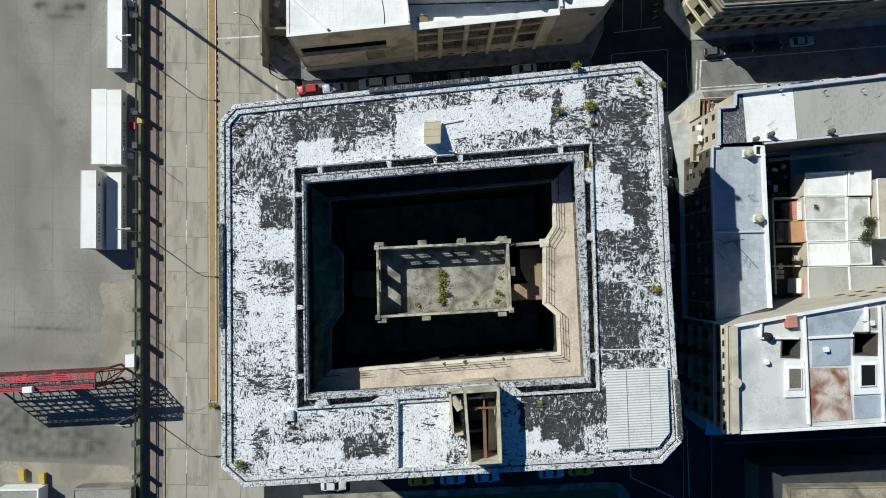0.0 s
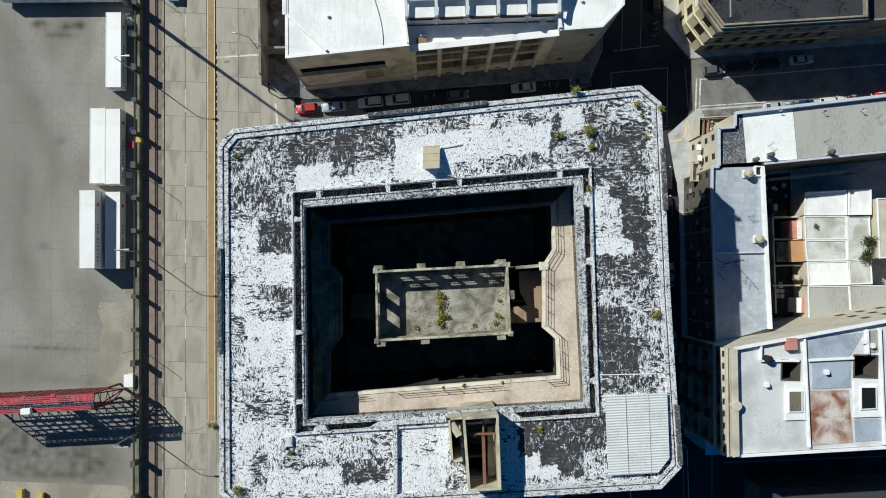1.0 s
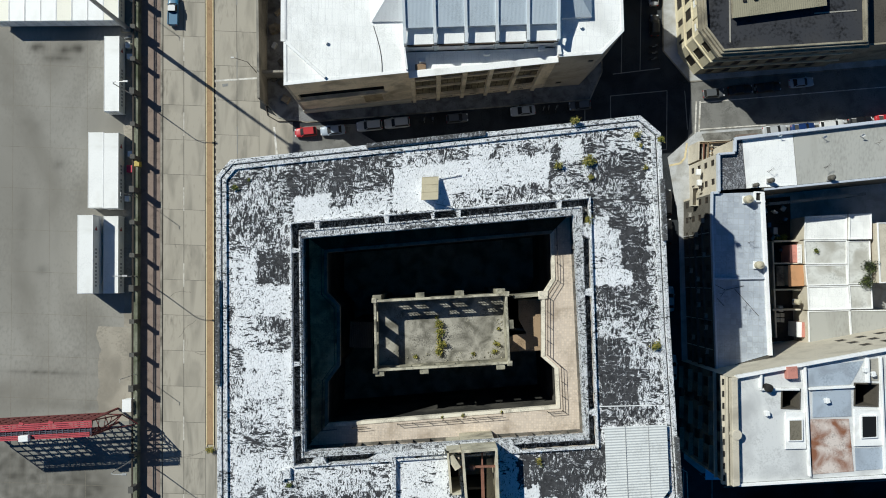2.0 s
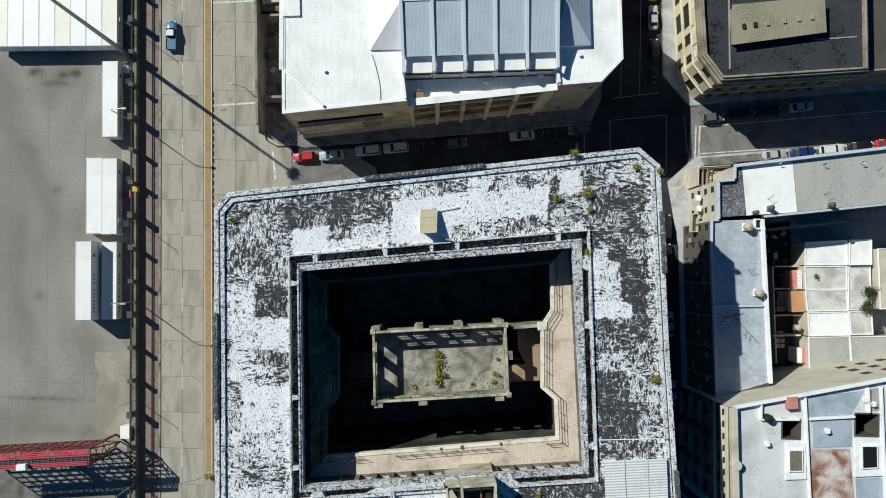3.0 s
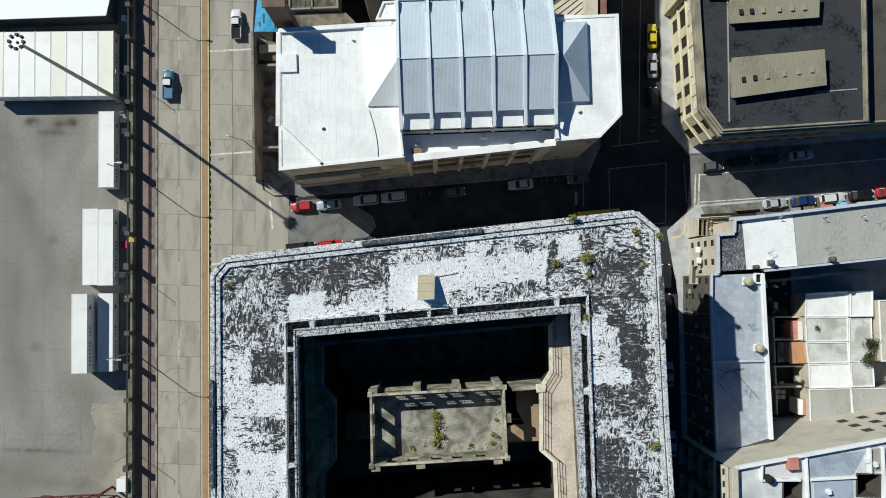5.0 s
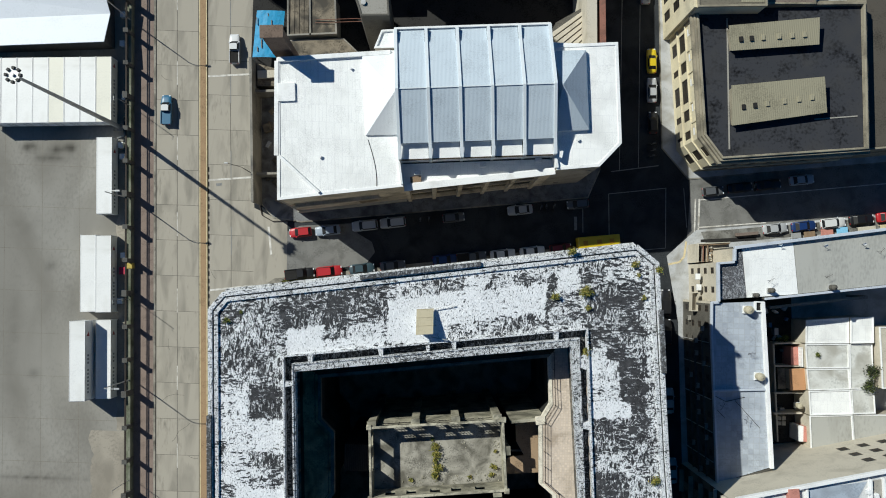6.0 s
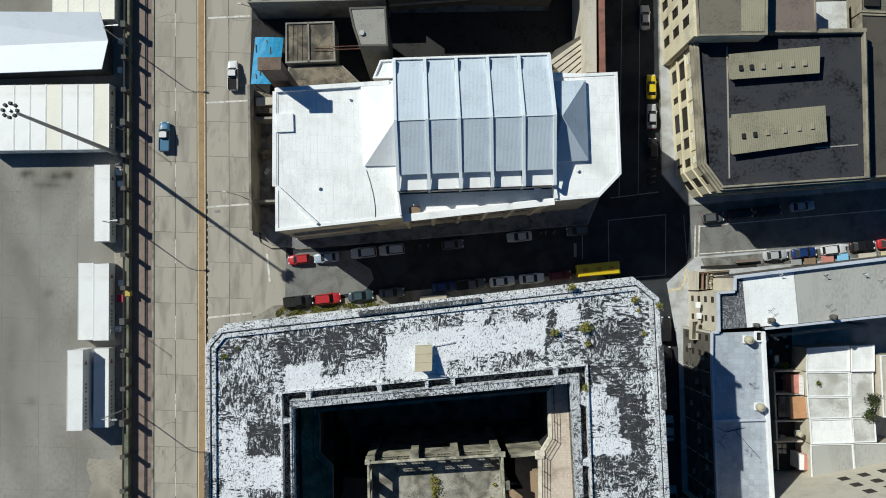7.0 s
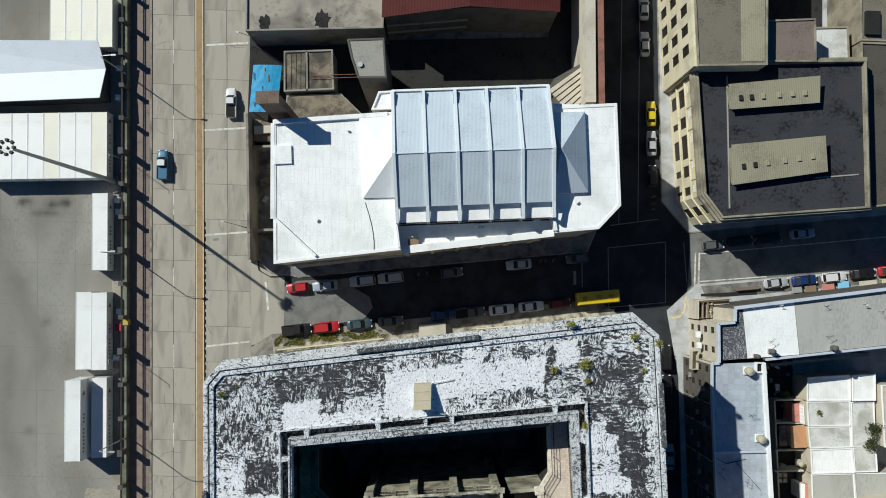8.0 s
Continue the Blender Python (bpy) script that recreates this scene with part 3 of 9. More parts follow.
prism(bm, strip(-50.62, -50.6, -300, 400), -0.3, 0.018)
structure("port_yard", bm, YARD, "pale grey stained concrete apron of the port yard", "yard")
for i, (s0, s1, y0, y1, mat, what) in enumerate((
        (-57.6, -50.62, -19.0, -2.5, YARD_WARM, "brownish worn concrete strip beside the yard wall"),
        (-53.2, -50.62, -2.4, 46.0, YARD_WARM, "brownish worn concrete strip behind parked containers"),
        (-75.0, -50.62, -38.2, -34.55, YARD_WARM, "sandy brown worn edge of the yard"))):
    bm = bmesh.new()
    edge = [slant(s1, y0), slant(s1, y1)]
    for k in range(41):
        u = k / 40
        wander = 0.9 * noise.noise((7.0 * i, u * (y1 - y0) * 0.35, 2.0)) + 0.35 * noise.noise((7.0 * i, u * (y1 - y0) * 1.3, 5.0))
        edge.append(slant(s0 + wander, y1 + (y0 - y1) * u))
    prism(bm, edge, -0.1, 0.03)
    structure("yard_patch", bm, mat, what, "ground")

bm = bmesh.new()
prism(bm, strip(-50.2, -46.7, -300, 400), -0.3, 0.14)
structure("pavement_west", bm, PAVE_BROWN, "brown paved footway along the yard wall", "pavement")
bm = bmesh.new()
prism(bm, strip(-46.7, -46.35, -300, 400), -0.3, 0.145)
structure("kerb_west", bm, PAVE, "grey concrete kerb of the brown footway", "kerb")
bm = bmesh.new()
prism(bm, strip(-46.35, -28.9, -300, 400), -0.2, 0.0)
road = structure("road_west", bm, JOINT, "wide concrete slab avenue with tarred joints", "road")

bm = bmesh.new()
prism(bm, strip(-38.45, -37.4, -22.5, 400), -0.2, 0.12)
structure("median", bm, MEDIAN, "narrow brown median strip between the carriageways", "median")
for s0, s1 in ((-38.62, -38.45), (-37.4, -37.23)):
    bm = bmesh.new()
    prism(bm, strip(s0, s1, -22.9, 400), -0.2, 0.14)
    structure("median_kerb", bm, YELLOW, "pale yellow painted kerb of the median", "kerb")
bm = bmesh.new()
for i in range(28):
    y = 8.0 + i * 1.32
    prism(bm, strip(-37.1, -36.94, y, y + 0.8), 0.02, 0.09)
tagged(link("kerb_stones", bm, DARK), "dark and pale striped kerb stones beside the median", "kerb", kind="stuff")

bm = bmesh.new()
prism(bm, [(-30.4, 23.0), (-24.6, 24.6), (-24.9, 35.4), (-28.0, 36.2), (-30.9, 37.5)], -0.2, 0.008)
structure("road_apron", bm, SLAB, "beige concrete apron where the side street meets the avenue", "road")

# paler patch painted where the sun reaches the side street's mouth
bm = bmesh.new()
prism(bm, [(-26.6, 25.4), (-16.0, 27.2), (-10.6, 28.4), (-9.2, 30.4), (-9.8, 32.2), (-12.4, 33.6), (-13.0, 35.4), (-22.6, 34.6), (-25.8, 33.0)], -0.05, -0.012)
structure("street_mouth", bm, MOUTH, "paler patch painted for the sunlight at the mouth of the side street", "road")
bm = bmesh.new()
prism(bm, [(46.2, 34.6), (47.8, 36.0), (120, 44.6), (120, 55.0), (46.4, 45.9), (46.6, 43.0)], -0.05, -0.012)
structure("street_mouth", bm, MOUTH, "worn grey concrete street below the corner house", "road")
bm = bmesh.new()
prism(bm, strip(-38.75, -37.08, -300, -22.6), -0.1, 0.012)
structure("road_strip", bm, SLAB, "concrete strip where the median ends", "road")
# road markings
def marking(poly, mat=LINE, z=0.035, what="worn white road line"):
    bm = bmesh.new()
    prism(bm, poly, z - 0.02, z)
    return structure("road_marking", bm, mat, what, "road marking")


def line(a, b, w, mat=LINE, z=0.03, what="worn white road line"):
    a, b = Vector(a), Vector(b)
    n = Vector((a.y - b.y, b.x - a.x)).normalized() * w / 2
    return marking([tuple(a - n), tuple(b - n), tuple(b + n), tuple(a + n)], mat, z, what)


for a, b in (((-41.0 + 0.3, 76.0), (-33.2, 76.7)), ((-40.2, 60.7), (-32.6, 61.4)), ((-39.2, 42.1), (-31.6, 42.9)), ((-38.0, 22.6), (-30.5, 23.7))):
    line(a, b, 0.32, what="white stop line across the avenue")
for i in range(-4, 12):
    y = 5.0 + i * 13.5
    line(slant(-42.57, y), slant(-42.57, y + 4.2), 0.12, LINE)
    line(slant(-33.05, y - 3), slant(-33.05, y + 2.0), 0.13, LINE_DULL)
line((-28.2, 34.2), (-27.5, 29.3), 0.35)
line((-37.8, 41.3), (-36.8, 41.5), 0.5, LINE_DULL)
for a, b in (((32.0, 42.3), (42.2, 43.7)), ((42.2, 43.7), (42.4, 33.0)), ((42.4, 33.0), (32.4, 31.8)), ((32.4, 31.8), (32.0, 42.3))):
    line(a, b, 0.14, LINE_DULL, what="faded pale outline of a yellow junction box")
line((32.3, 46.3), (40.8, 47.7), 0.16, LINE_DULL)
line((33.8, 46.5), (33.4, 90), 0.12, LINE_DULL)
line((37.2, 47.2), (36.6, 90), 0.12, LINE_DULL)
line((27.4, 40.7), (27.6, 35.2), 0.16, LINE_DULL)
line((45.4, 43.8), (46.1, 36.8), 0.14, LINE_DULL)
line((26.2, 38.0), (26.3, 35.6), 0.5, LINE_DULL)
line((48.3, 41.8), (120, 50.8), 0.16, LINE)
for a, b in (((46.6, -23.8), (47.6, -24.3)), ((47.6, -24.3), (48.4, -36.5)), ((37.6, -31.5), (37.9, -33.4)), ((37.9, -33.4), (45.6, -36.6))):
    line(a, b, 0.15, LINE)
line((48.3, 36.9), (60.3, 38.2), 0.2, LINE)
line((47.0, -23.5), (47.9, -60), 0.16, LINE_DULL)
line((52.1, -25.3), (52.9, -60), 0.2, LINE_DULL)
line((54.2, -26.7), (90.0, -24.0), 0.2, LINE_DULL)
line((47.55, 42.0), (47.5, 34.6), 0.26, LINE)
line((48.25, 42.0), (48.15, 34.6), 0.3, LINE)

# footways round the blocks
def footway(poly, mat, what):
    bm = bmesh.new()
    prism(bm, poly, -0.2, 0.13)
    ob = structure("pavement", bm, mat, what, "pavement")
    bm = bmesh.new()
    prism(bm, inset(poly, -0.22), -0.2, 0.12, poly)
    structure("kerb", bm, PAVE, "grey stone kerb of the footway", "kerb")
    return ob


OUT = [(-25.8, -25.5), (-22.7, -28.0), (33.0, -22.8), (35.6, -19.9), (33.4, 4.0), (31.5, 29.2), (28.6, 31.5), (-26.5, 23.2), (-28.3, 20.9)]
footway([(-27.6, -29.5), (-24.0, -31.5), (35.4, -25.6), (38.2, -21.5), (34.0, 30.4), (30.0, 33.0), (-26.6, 24.9), (-30.0, 22.6)], PAVE, "grey paved footway round the old courtyard block")
footway([(-29.6, 38.4), (-27.4, 36.0), (-22.4, 35.4), (28.2, 41.6), (30.2, 46.6), (29.2, 64.0), (28.3, 120), (-33.2, 120)], PAVE_DARK, "dark grey paved footway round the white-roofed hall")
footway([(41.4, 51.0), (46.2, 45.6), (120, 54.6), (120, 130), (38.2, 130)], PAVE_PALE, "pale paved footway below the cream corner house")
footway([(42.6, 31.6), (46.4, 35.2), (47.8, 36.4), (120, 45.0), (120, -20), (50.2, -24.4), (47.0, -22.0), (44.9, 20.0)], PAVE_PALE, "pale paved footway of the apartment block")
bm = bmesh.new()
prism(bm, [(49.6, 33.9), (120, 42.6), (120, 44.6), (48.6, 36.1)], 0.1, 0.136)
structure("pavement_strip", bm, PAVE_GREY, "dull grey worn paving along the apartment block", "pavement")
footway([(-20.0, -38.6), (14.6, -35.9), (33.0, -34.3), (36.0, -34.4), (37.6, -36.0), (38.2, -39.0), (39.0, -120), (-20.0, -120)], PAVE, "grey paved footway round the little park")
bm = bmesh.new()
prism(bm, [(-18.6, -39.6), (14.6, -37.1), (34.0, -35.5), (36.2, -37.2), (37.4, -120), (-18.6, -120)], 0.0, 0.2)
structure("park_ground", bm, LAWN, "patchy green and brown lawn of a small park", "lawn")
footway([(56.0, -36.5), (120, -33.0), (120, -120), (56.8, -120)], PAVE, "grey paved footway south of the street")
for a, b in (((46.0, 34.3), (45.7, 31.6)), ((45.7, 31.6), (44.9, 30.6)), ((44.9, 30.6), (42.9, 30.1))):
    line(a, b, 0.35, YELLOW, 0.16, "yellow painted line on the corner footway")

# ---- the courtyard block ----
block = tagged(empty("courtyard_building", (0, 0, 0)), "large abandoned courtyard building with a peeling whitewashed flat roof", "building")
INN = [(-14.75, -15.4), (22.45, -11.8), (20.05, 17.55), (-16.4, 13.0)]
GUT = [(-14.1, -14.95), (21.9, -11.35), (20.05, 17.55), (-15.7, 13.05)]  # the line that the gutter follows
ROOF = 32.2
body_o = inset(OUT, 2.4)
bm = bmesh.new()
for i in range(len(OUT)):
    a, b = body_o[i], body_o[(i + 1) % len(OUT)]
    wall_panel(bm, a, b, 0, ROOF - 0.5, 0.5)
part("wall", bm, RENDER_WALL, block, "weathered grey rendered street wall", 0)
for z0, z1, d, mat in ((4.6, 5.0, 2.0, RENDER_WALL), (28.2, 28.9, 1.2, RENDER_WALL), (28.9, 29.5, -0.45, COPING), (30.6, 31.6, 0.3, RENDER_WALL)):
    bm = bmesh.new()
    prism(bm, inset(OUT, d), z0, z1, inset(OUT, 2.4))
    part("cornice", bm, mat, block, "projecting stone cornice")
bm = bmesh.new()
prism(bm, OUT, 31.6, 32.62, inset(OUT, 0.62))
part("parapet", bm, COPING, block, "whitewashed peeling outer parapet", 0.04)
bm = bmesh.new()
prism(bm, inset(OUT, 0.62), 31.4, 32.3, inset(OUT, 0.8))
part("parapet_groove", bm, GUTTER, block)
bm = bmesh.new()
prism(bm, inset(OUT, 0.8), 31.4, 32.5, inset(OUT, 1.35))
part("parapet_coping", bm, COPING, block, "whitewashed inner coping of the parapet", 0.03)
# raised blocks on the parapet
for (x0, y0), (x1, y1), d0, d1, z in (((-26.5, 23.2), (28.6, 31.5), 0.33, 0.62, 33.0), ((35.6, -19.9), (33.4, 4.0), 0.02, 0.35, 33.05), ((33.4, 4.0), (31.5, 29.2), 0.42, 0.75, 33.05), ((-28.3, 20.9), (-25.8, -25.5), 0.3, 0.6, 32.95)):
    a, b = Vector((x0, y0)), Vector((x1, y1))
    d = (b - a).normalized()
    n = Vector((d.y, -d.x)) * (1 if x1 > x0 and y1 > y0 else 1)
    cen = Vector((3, 2))
    if (cen - a).dot(n) < 0:
        n = -n
    p, q = a.lerp(b, d0), a.lerp(b, d1)
    bm = bmesh.new()
    prism(bm, [tuple(p + n * -0.12), tuple(q + n * -0.12), tuple(q + n * 0.5), tuple(p + n * 0.5)], 32.5, z)
    part("parapet_block", bm, COPING_E, block, "raised weathered length of parapet", 0.04)

# roof deck
# share of the coating gone, in fields along each wing: u0, u1, v0, v1, share (and 1 where the felt's laps show)
NORTH_WEST = [
    (-26.8, -17.1, 15.6, 25.8, 0.60), (-26.8, -18.0, 23.2, 25.8, 0.62), (-18.1, -4.4, 20.4, 25.9, 0.70), (-13.0, -9.8, 20.9, 24.9, 0.86), (-18.8, -17.7, 21.8, 24.8, 0.88),
    (-17.8, -12.9, 17.5, 21.1, 0.06), (-13.1, -9.7, 18.7, 20.8, 0.58), (-9.8, -5.1, 17.8, 20.7, 0.32), (-13.0, -5.0, 17.1, 19.1, 0.20), (-4.6, 3.1, 23.0, 24.9, 0.45),
    (-4.5, -0.5, 17.6, 23.5, 0.06), (-25.7, -21.5, 16.1, 19.0, 0.72), (-0.7, 3.4, 16.2, 23.5, 0.05),
]
NORTH_EAST = [
    (1.5, 5.7, 23.4, 25.5, 0.61), (5.6, 8.5, 23.1, 25.8, 0.21), (8.4, 9.5, 22.9, 24.4, 0.78), (9.4, 12.1, 22.8, 25.0, 0.44), (12.0, 14.4, 22.4, 24.9, 0.58),
    (14.3, 15.9, 22.4, 25.4, 0.48), (15.8, 18.0, 22.5, 24.4, 0.90), (17.9, 21.1, 22.2, 25.3, 0.18), (20.9, 24.6, 22.9, 25.5, 0.64), (24.6, 29.8, 21.8, 25.2, 0.42),
    (1.6, 16.8, 19.5, 23.6, 0.12), (16.7, 17.6, 19.7, 22.2, 0.80), (17.5, 21.2, 18.3, 22.3, 0.54), (22.1, 29.6, 18.2, 22.5, 0.78), (21.2, 29.7, 15.6, 19.1, 0.70),
    (9.4, 17.1, 17.9, 19.7, 0.61), (5.0, 9.4, 18.2, 19.6, 0.41),
]
WEST_WING = [
    (-25.1, -17.0, 11.4, 14.4, 0.62), (-25.1, -22.1, 6.4, 11.1, 0.22), (-21.9, -17.4, 6.6, 11.2, 0.82), (-21.1, -17.3, 2.5, 6.7, 0.14), (-25.1, -21.1, 2.4, 6.3, 0.26),
    (-22.0, -18.8, 0.2, 2.3, 0.62), (-18.8, -17.3, -1.8, 2.2, 0.76), (-25.1, -22.0, -2.2, 2.2, 0.30), (-22.0, -18.8, -2.1, 0.1, 0.42), (-23.7, -17.1, -5.1, -2.3, 0.03),
    (-25.2, -23.7, -5.3, -2.3, 0.50), (-23.6, -17.2, -8.6, -4.6, 0.20), (-24.8, -23.6, -7.1, -3.8, 0.50), (-23.6, -21.4, -11.5, -8.8, 0.48), (-21.4, -17.2, -11.9, -8.7, 0.25),
    (-23.6, -17.2, -14.6, -12.1, 0.50), (-25.0, -23.6, -15.7, -7.5, 0.38),
]
SOUTH_WEST = [
    (-23.9, -17.9, -18.5, -13.8, 0.28), (-18.0, -14.6, -17.6, -15.5, 0.40), (-14.7, -9.8, -19.5, -15.4, 0.36), (-10.0, -4.2, -19.9, -15.7, 0.44), (-22.0, -19.6, -22.3, -18.3, 0.62),
    (-19.8, -15.3, -20.3, -18.4, 0.50), (-15.3, -13.8, -21.5, -19.8, 0.74), (-13.9, -9.7, -21.8, -19.9, 0.55), (-9.8, -3.8, -23.2, -19.5, 0.78), (-19.7, -9.6, -23.7, -20.6, 0.22),
    (-9.7, -3.2, -24.3, -22.9, 0.30), (-23.7, -21.8, -22.7, -18.2, 0.25), (-2.6, 4.2, -24.5, -15.1, 0.13), (-0.1, 2.5, -19.7, -17.8, 0.36), (11.2, 14.1, -25.1, -15.1, 0.30),
]
SOUTH_EAST = [
    (12.2, 14.0, -23.6, -15.5, 0.20), (13.7, 15.7, -20.7, -15.0, 0.96), (15.2, 22.5, -20.1, -15.1, 0.80), (16.5, 22.6, -23.6, -19.7, 0.94), (14.4, 16.6, -23.5, -20.6, 0.03),
    (16.6, 19.2, -23.7, -22.2, 0.06), (22.3, 25.5, -20.8, -15.3, 0.82), (22.5, 25.1, -24.0, -20.3, 0.42),
]
EAST_WING = [
    (23.6, 31.8, 17.3, 19.9, 0.67, 0), (23.8, 28.6, 15.0, 17.3, 0.71, 0), (24.0, 26.7, 14.2, 16.3, 0.30, 0), (26.3, 28.5, 14.7, 16.8, 0.90, 0), (28.7, 31.6, 14.7, 17.8, 0.65, 0),
    (23.6, 28.0, 9.3, 14.5, 0.31, 0), (27.8, 31.5, 12.1, 14.7, 0.89, 1), (27.9, 31.2, 5.9, 12.1, 0.96, 1), (23.5, 29.2, 7.0, 9.2, 0.15, 0), (23.5, 31.3, 2.9, 7.1, 0.75, 1),
]
EAST_SOUTH = [
    (23.7, 28.1, -0.1, 4.5, 0.76, 1), (24.1, 28.1, -0.1, 2.4, 0.44, 0), (28.3, 31.6, -1.7, 4.4, 0.69, 0), (23.7, 28.1, -4.5, -0.1, 0.84, 1), (28.4, 31.7, -4.0, 1.1, 0.56, 0),
    (23.8, 29.2, -9.3, -4.2, 0.92, 1), (29.4, 31.5, -9.3, -4.0, 0.59, 0), (23.3, 31.6, -11.9, -9.2, 0.69, 0),
]
WINGS = [  # lean of u with y, lean of v with x, fields
    (0.054, 0.0, WEST_WING), (0.0, 0.14, NORTH_WEST), (0.0, 0.14, NORTH_EAST), (0.0, 0.095, SOUTH_WEST), (0.0, 0.095, SOUTH_EAST),
    (0.08, 0.05, EAST_WING), (0.08, 0.05, EAST_SOUTH),
]


def bare_at(x, y):
    """How much of the coating is gone at a place, and whether the felt's laps show: fields as they were laid, with frayed edges."""
    wx = noise.noise((x * 1.1, y * 1.1, 3.1)) * 0.45 + noise.noise((x * 3.0, y * 3.0, 6.1)) * 0.18
    wy = noise.noise((x * 1.1, y * 1.1, 7.7)) * 0.45 + noise.noise((x * 3.0, y * 3.0, 2.1)) * 0.18
    v, lap = 0.48, 0.0
    for lean_u, lean_v, fields in WINGS:
        a, b = x + lean_u * y + wx, y - lean_v * x + wy
        for u0, u1, v0, v1, share, *lapped in fields:
            if u0 < a < u1 and v0 < b < v1:
                v, lap = share, float(bool(lapped and lapped[0]))
    return 0.5 + (v - 0.5) * 0.84 + 0.16 * noise.noise((x * 0.6, y * 0.6, 8.0)), lap


deck_o = inset(OUT, 1.35)
deck_i = inset(GUT, -2.1)
inner_of = [deck_i[0], deck_i[0], deck_i[1], deck_i[1], None, deck_i[2], deck_i[2], deck_i[3], deck_i[3]]
inner_of[4] = tuple(Vector(deck_i[1]).lerp(Vector(deck_i[2]), 0.48))
bm = bmesh.new()
layer, laps = bm.verts.layers.float.new("bare"), bm.verts.layers.float.new("lapped")
for i in range(9):
    j = (i + 1) % 9
    o0, o1, p0, p1 = (Vector(v) for v in (deck_o[i], deck_o[j], inner_of[i], inner_of[j]))
    na = max(2, int((o1 - o0).length / 0.28))
    nb = 34
    grid = []
    for a in range(na + 1):
        row = []
        for b in range(nb + 1):
            s, t = a / na, b / nb
            q = o0.lerp(o1, s).lerp(p0.lerp(p1, s), t)
            v = bm.verts.new((q.x, q.y, ROOF + 0.03 * noise.noise((q.x * 0.2, q.y * 0.2, 1))))
            v[layer], v[laps] = bare_at(q.x, q.y)
            row.append(v)
        grid.append(row)
    for a in range(na):
        for b in range(nb):
            bm.faces.new((grid[a][b], grid[a + 1][b], grid[a + 1][b + 1], grid[a][b + 1]))
bmesh.ops.remove_doubles(bm, verts=bm.verts, dist=0.002)
# the stair shaft and its side cell go down through the deck
SH = [(7.0, -23.0), (11.2, -22.6), (10.5, -13.1), (5.9, -13.6)]
SW = [(4.7, -19.6), (6.15, -19.4), (5.85, -13.7), (4.0, -13.9)]
for ring in (inset(SH, 0.14), inset(SW, 0.1)):
    mid = sum((Vector(c) for c in ring), Vector((0, 0))) / 4
    for i in range(4):
        a, b = Vector((*ring[i], 0)), Vector((*ring[(i + 1) % 4], 0))
        near = [f for f in bm.faces if (f.calc_center_median().xy - mid).length < 9]
        cut = {*near, *[e for f in near for e in f.edges], *[v for f in near for v in f.verts]}
        bmesh.ops.bisect_plane(bm, geom=list(cut), plane_co=a, plane_no=(a.y - b.y, b.x - a.x, 0))
    inside = []
    for f in bm.faces:
        p = f.calc_center_median().xy
        if all((Vector(ring[(i + 1) % 4]) - Vector(ring[i])).cross(p - Vector(ring[i])) > 0 for i in range(4)):
            inside.append(f)
    bmesh.ops.delete(bm, geom=inside, context="FACES")
ob = part("roof_deck", bm, DECK, block, "whitewashed bitumen roof flaking to dark felt")
sol = ob.modifiers.new("thickness", "SOLIDIFY")
sol.thickness, sol.offset = 0.4, -1 if ob.data.polygons[0].normal.z > 0 else 1

# lip, gutter and inner cornice round the court
lip_o, lip_i = inset(GUT, -2.35), inset(GUT, -2.1)
bm = bmesh.new()
prism(bm, lip_o, 31.4, 32.62, lip_i)
part("gutter_lip", bm, COPING, block, "low whitewashed upstand beside the gutter", 0.03)
bm = bmesh.new()
prism(bm, lip_i, 30.9, 31.1, inset(GUT, -1.15))
part("gutter", bm, GUTTER, block, "sunken roof gutter round the courtyard")
bm = bmesh.new()
prism(bm, inset(GUT, -1.15), 31.0, 32.6, inset(GUT, -0.9))
part("cornice_upstand", bm, CORNICE, block, "", 0.03)
bm = bmesh.new()
prism(bm, inset(GUT, -0.9), 31.0, 32.45, INN)
part("court_cornice", bm, CORNICE, block, "weathered cornice at the courtyard's edge", 0.04)
# saddles across the gutter
for k, side in enumerate(((2, 3), (3, 0), (0, 1), (1, 2))):
    a, b = (Vector(GUT[i]) for i in side)
    d = (b - a).normalized()
    n = Vector((d.y, -d.x))
    for s, half in (((0.05, 0.3), (0.43, 0.3), (0.526, 0.25), (0.70, 0.3), (0.96, 0.35)), ((0.057, 0.3), (0.60, 0.28), (0.93, 0.28)), ((0.03, 0.8), (0.31, 2.8), (0.70, 2.2), (0.46, 2.2)), ((0.083, 0.35), (0.64, 0.45), (0.93, 0.9)))[k]:
        p = a.lerp(b, s)
        bm = bmesh.new()
        prism(bm, [tuple(p + d * -half * 0.75 + n * 1.1), tuple(p + d * -half * 1.4 + n * 2.2), tuple(p + d * half * 1.4 + n * 2.2), tuple(p + d * half * 0.75 + n * 1.1)], 31.0, 32.5)
        part("gutter_saddle", bm, COPING, block, "", 0.05)

# top storey round the court: an open gallery behind square piers
LZ = 25.4
bm = bmesh.new()
front = inset(INN, -0.7)
for i in range(4):
    a, b = front[(i + 1) % 4], front[i]
    length = (Vector(b) - Vector(a)).length
    count = round(length / 2.45)
    step = length / count
    wall_panel(bm, a, b, LZ - 0.5, 31.0, 0.45, [(k * step + 0.32, (k + 1) * step - 0.32, LZ + 0.02, 30.1) for k in range(count)])
part("court_wall", bm, UPPER_WALL, block, "stained rendered piers of the open gallery round the court")
outer, inner = inset(INN, -6.2), inset(INN, -0.1)
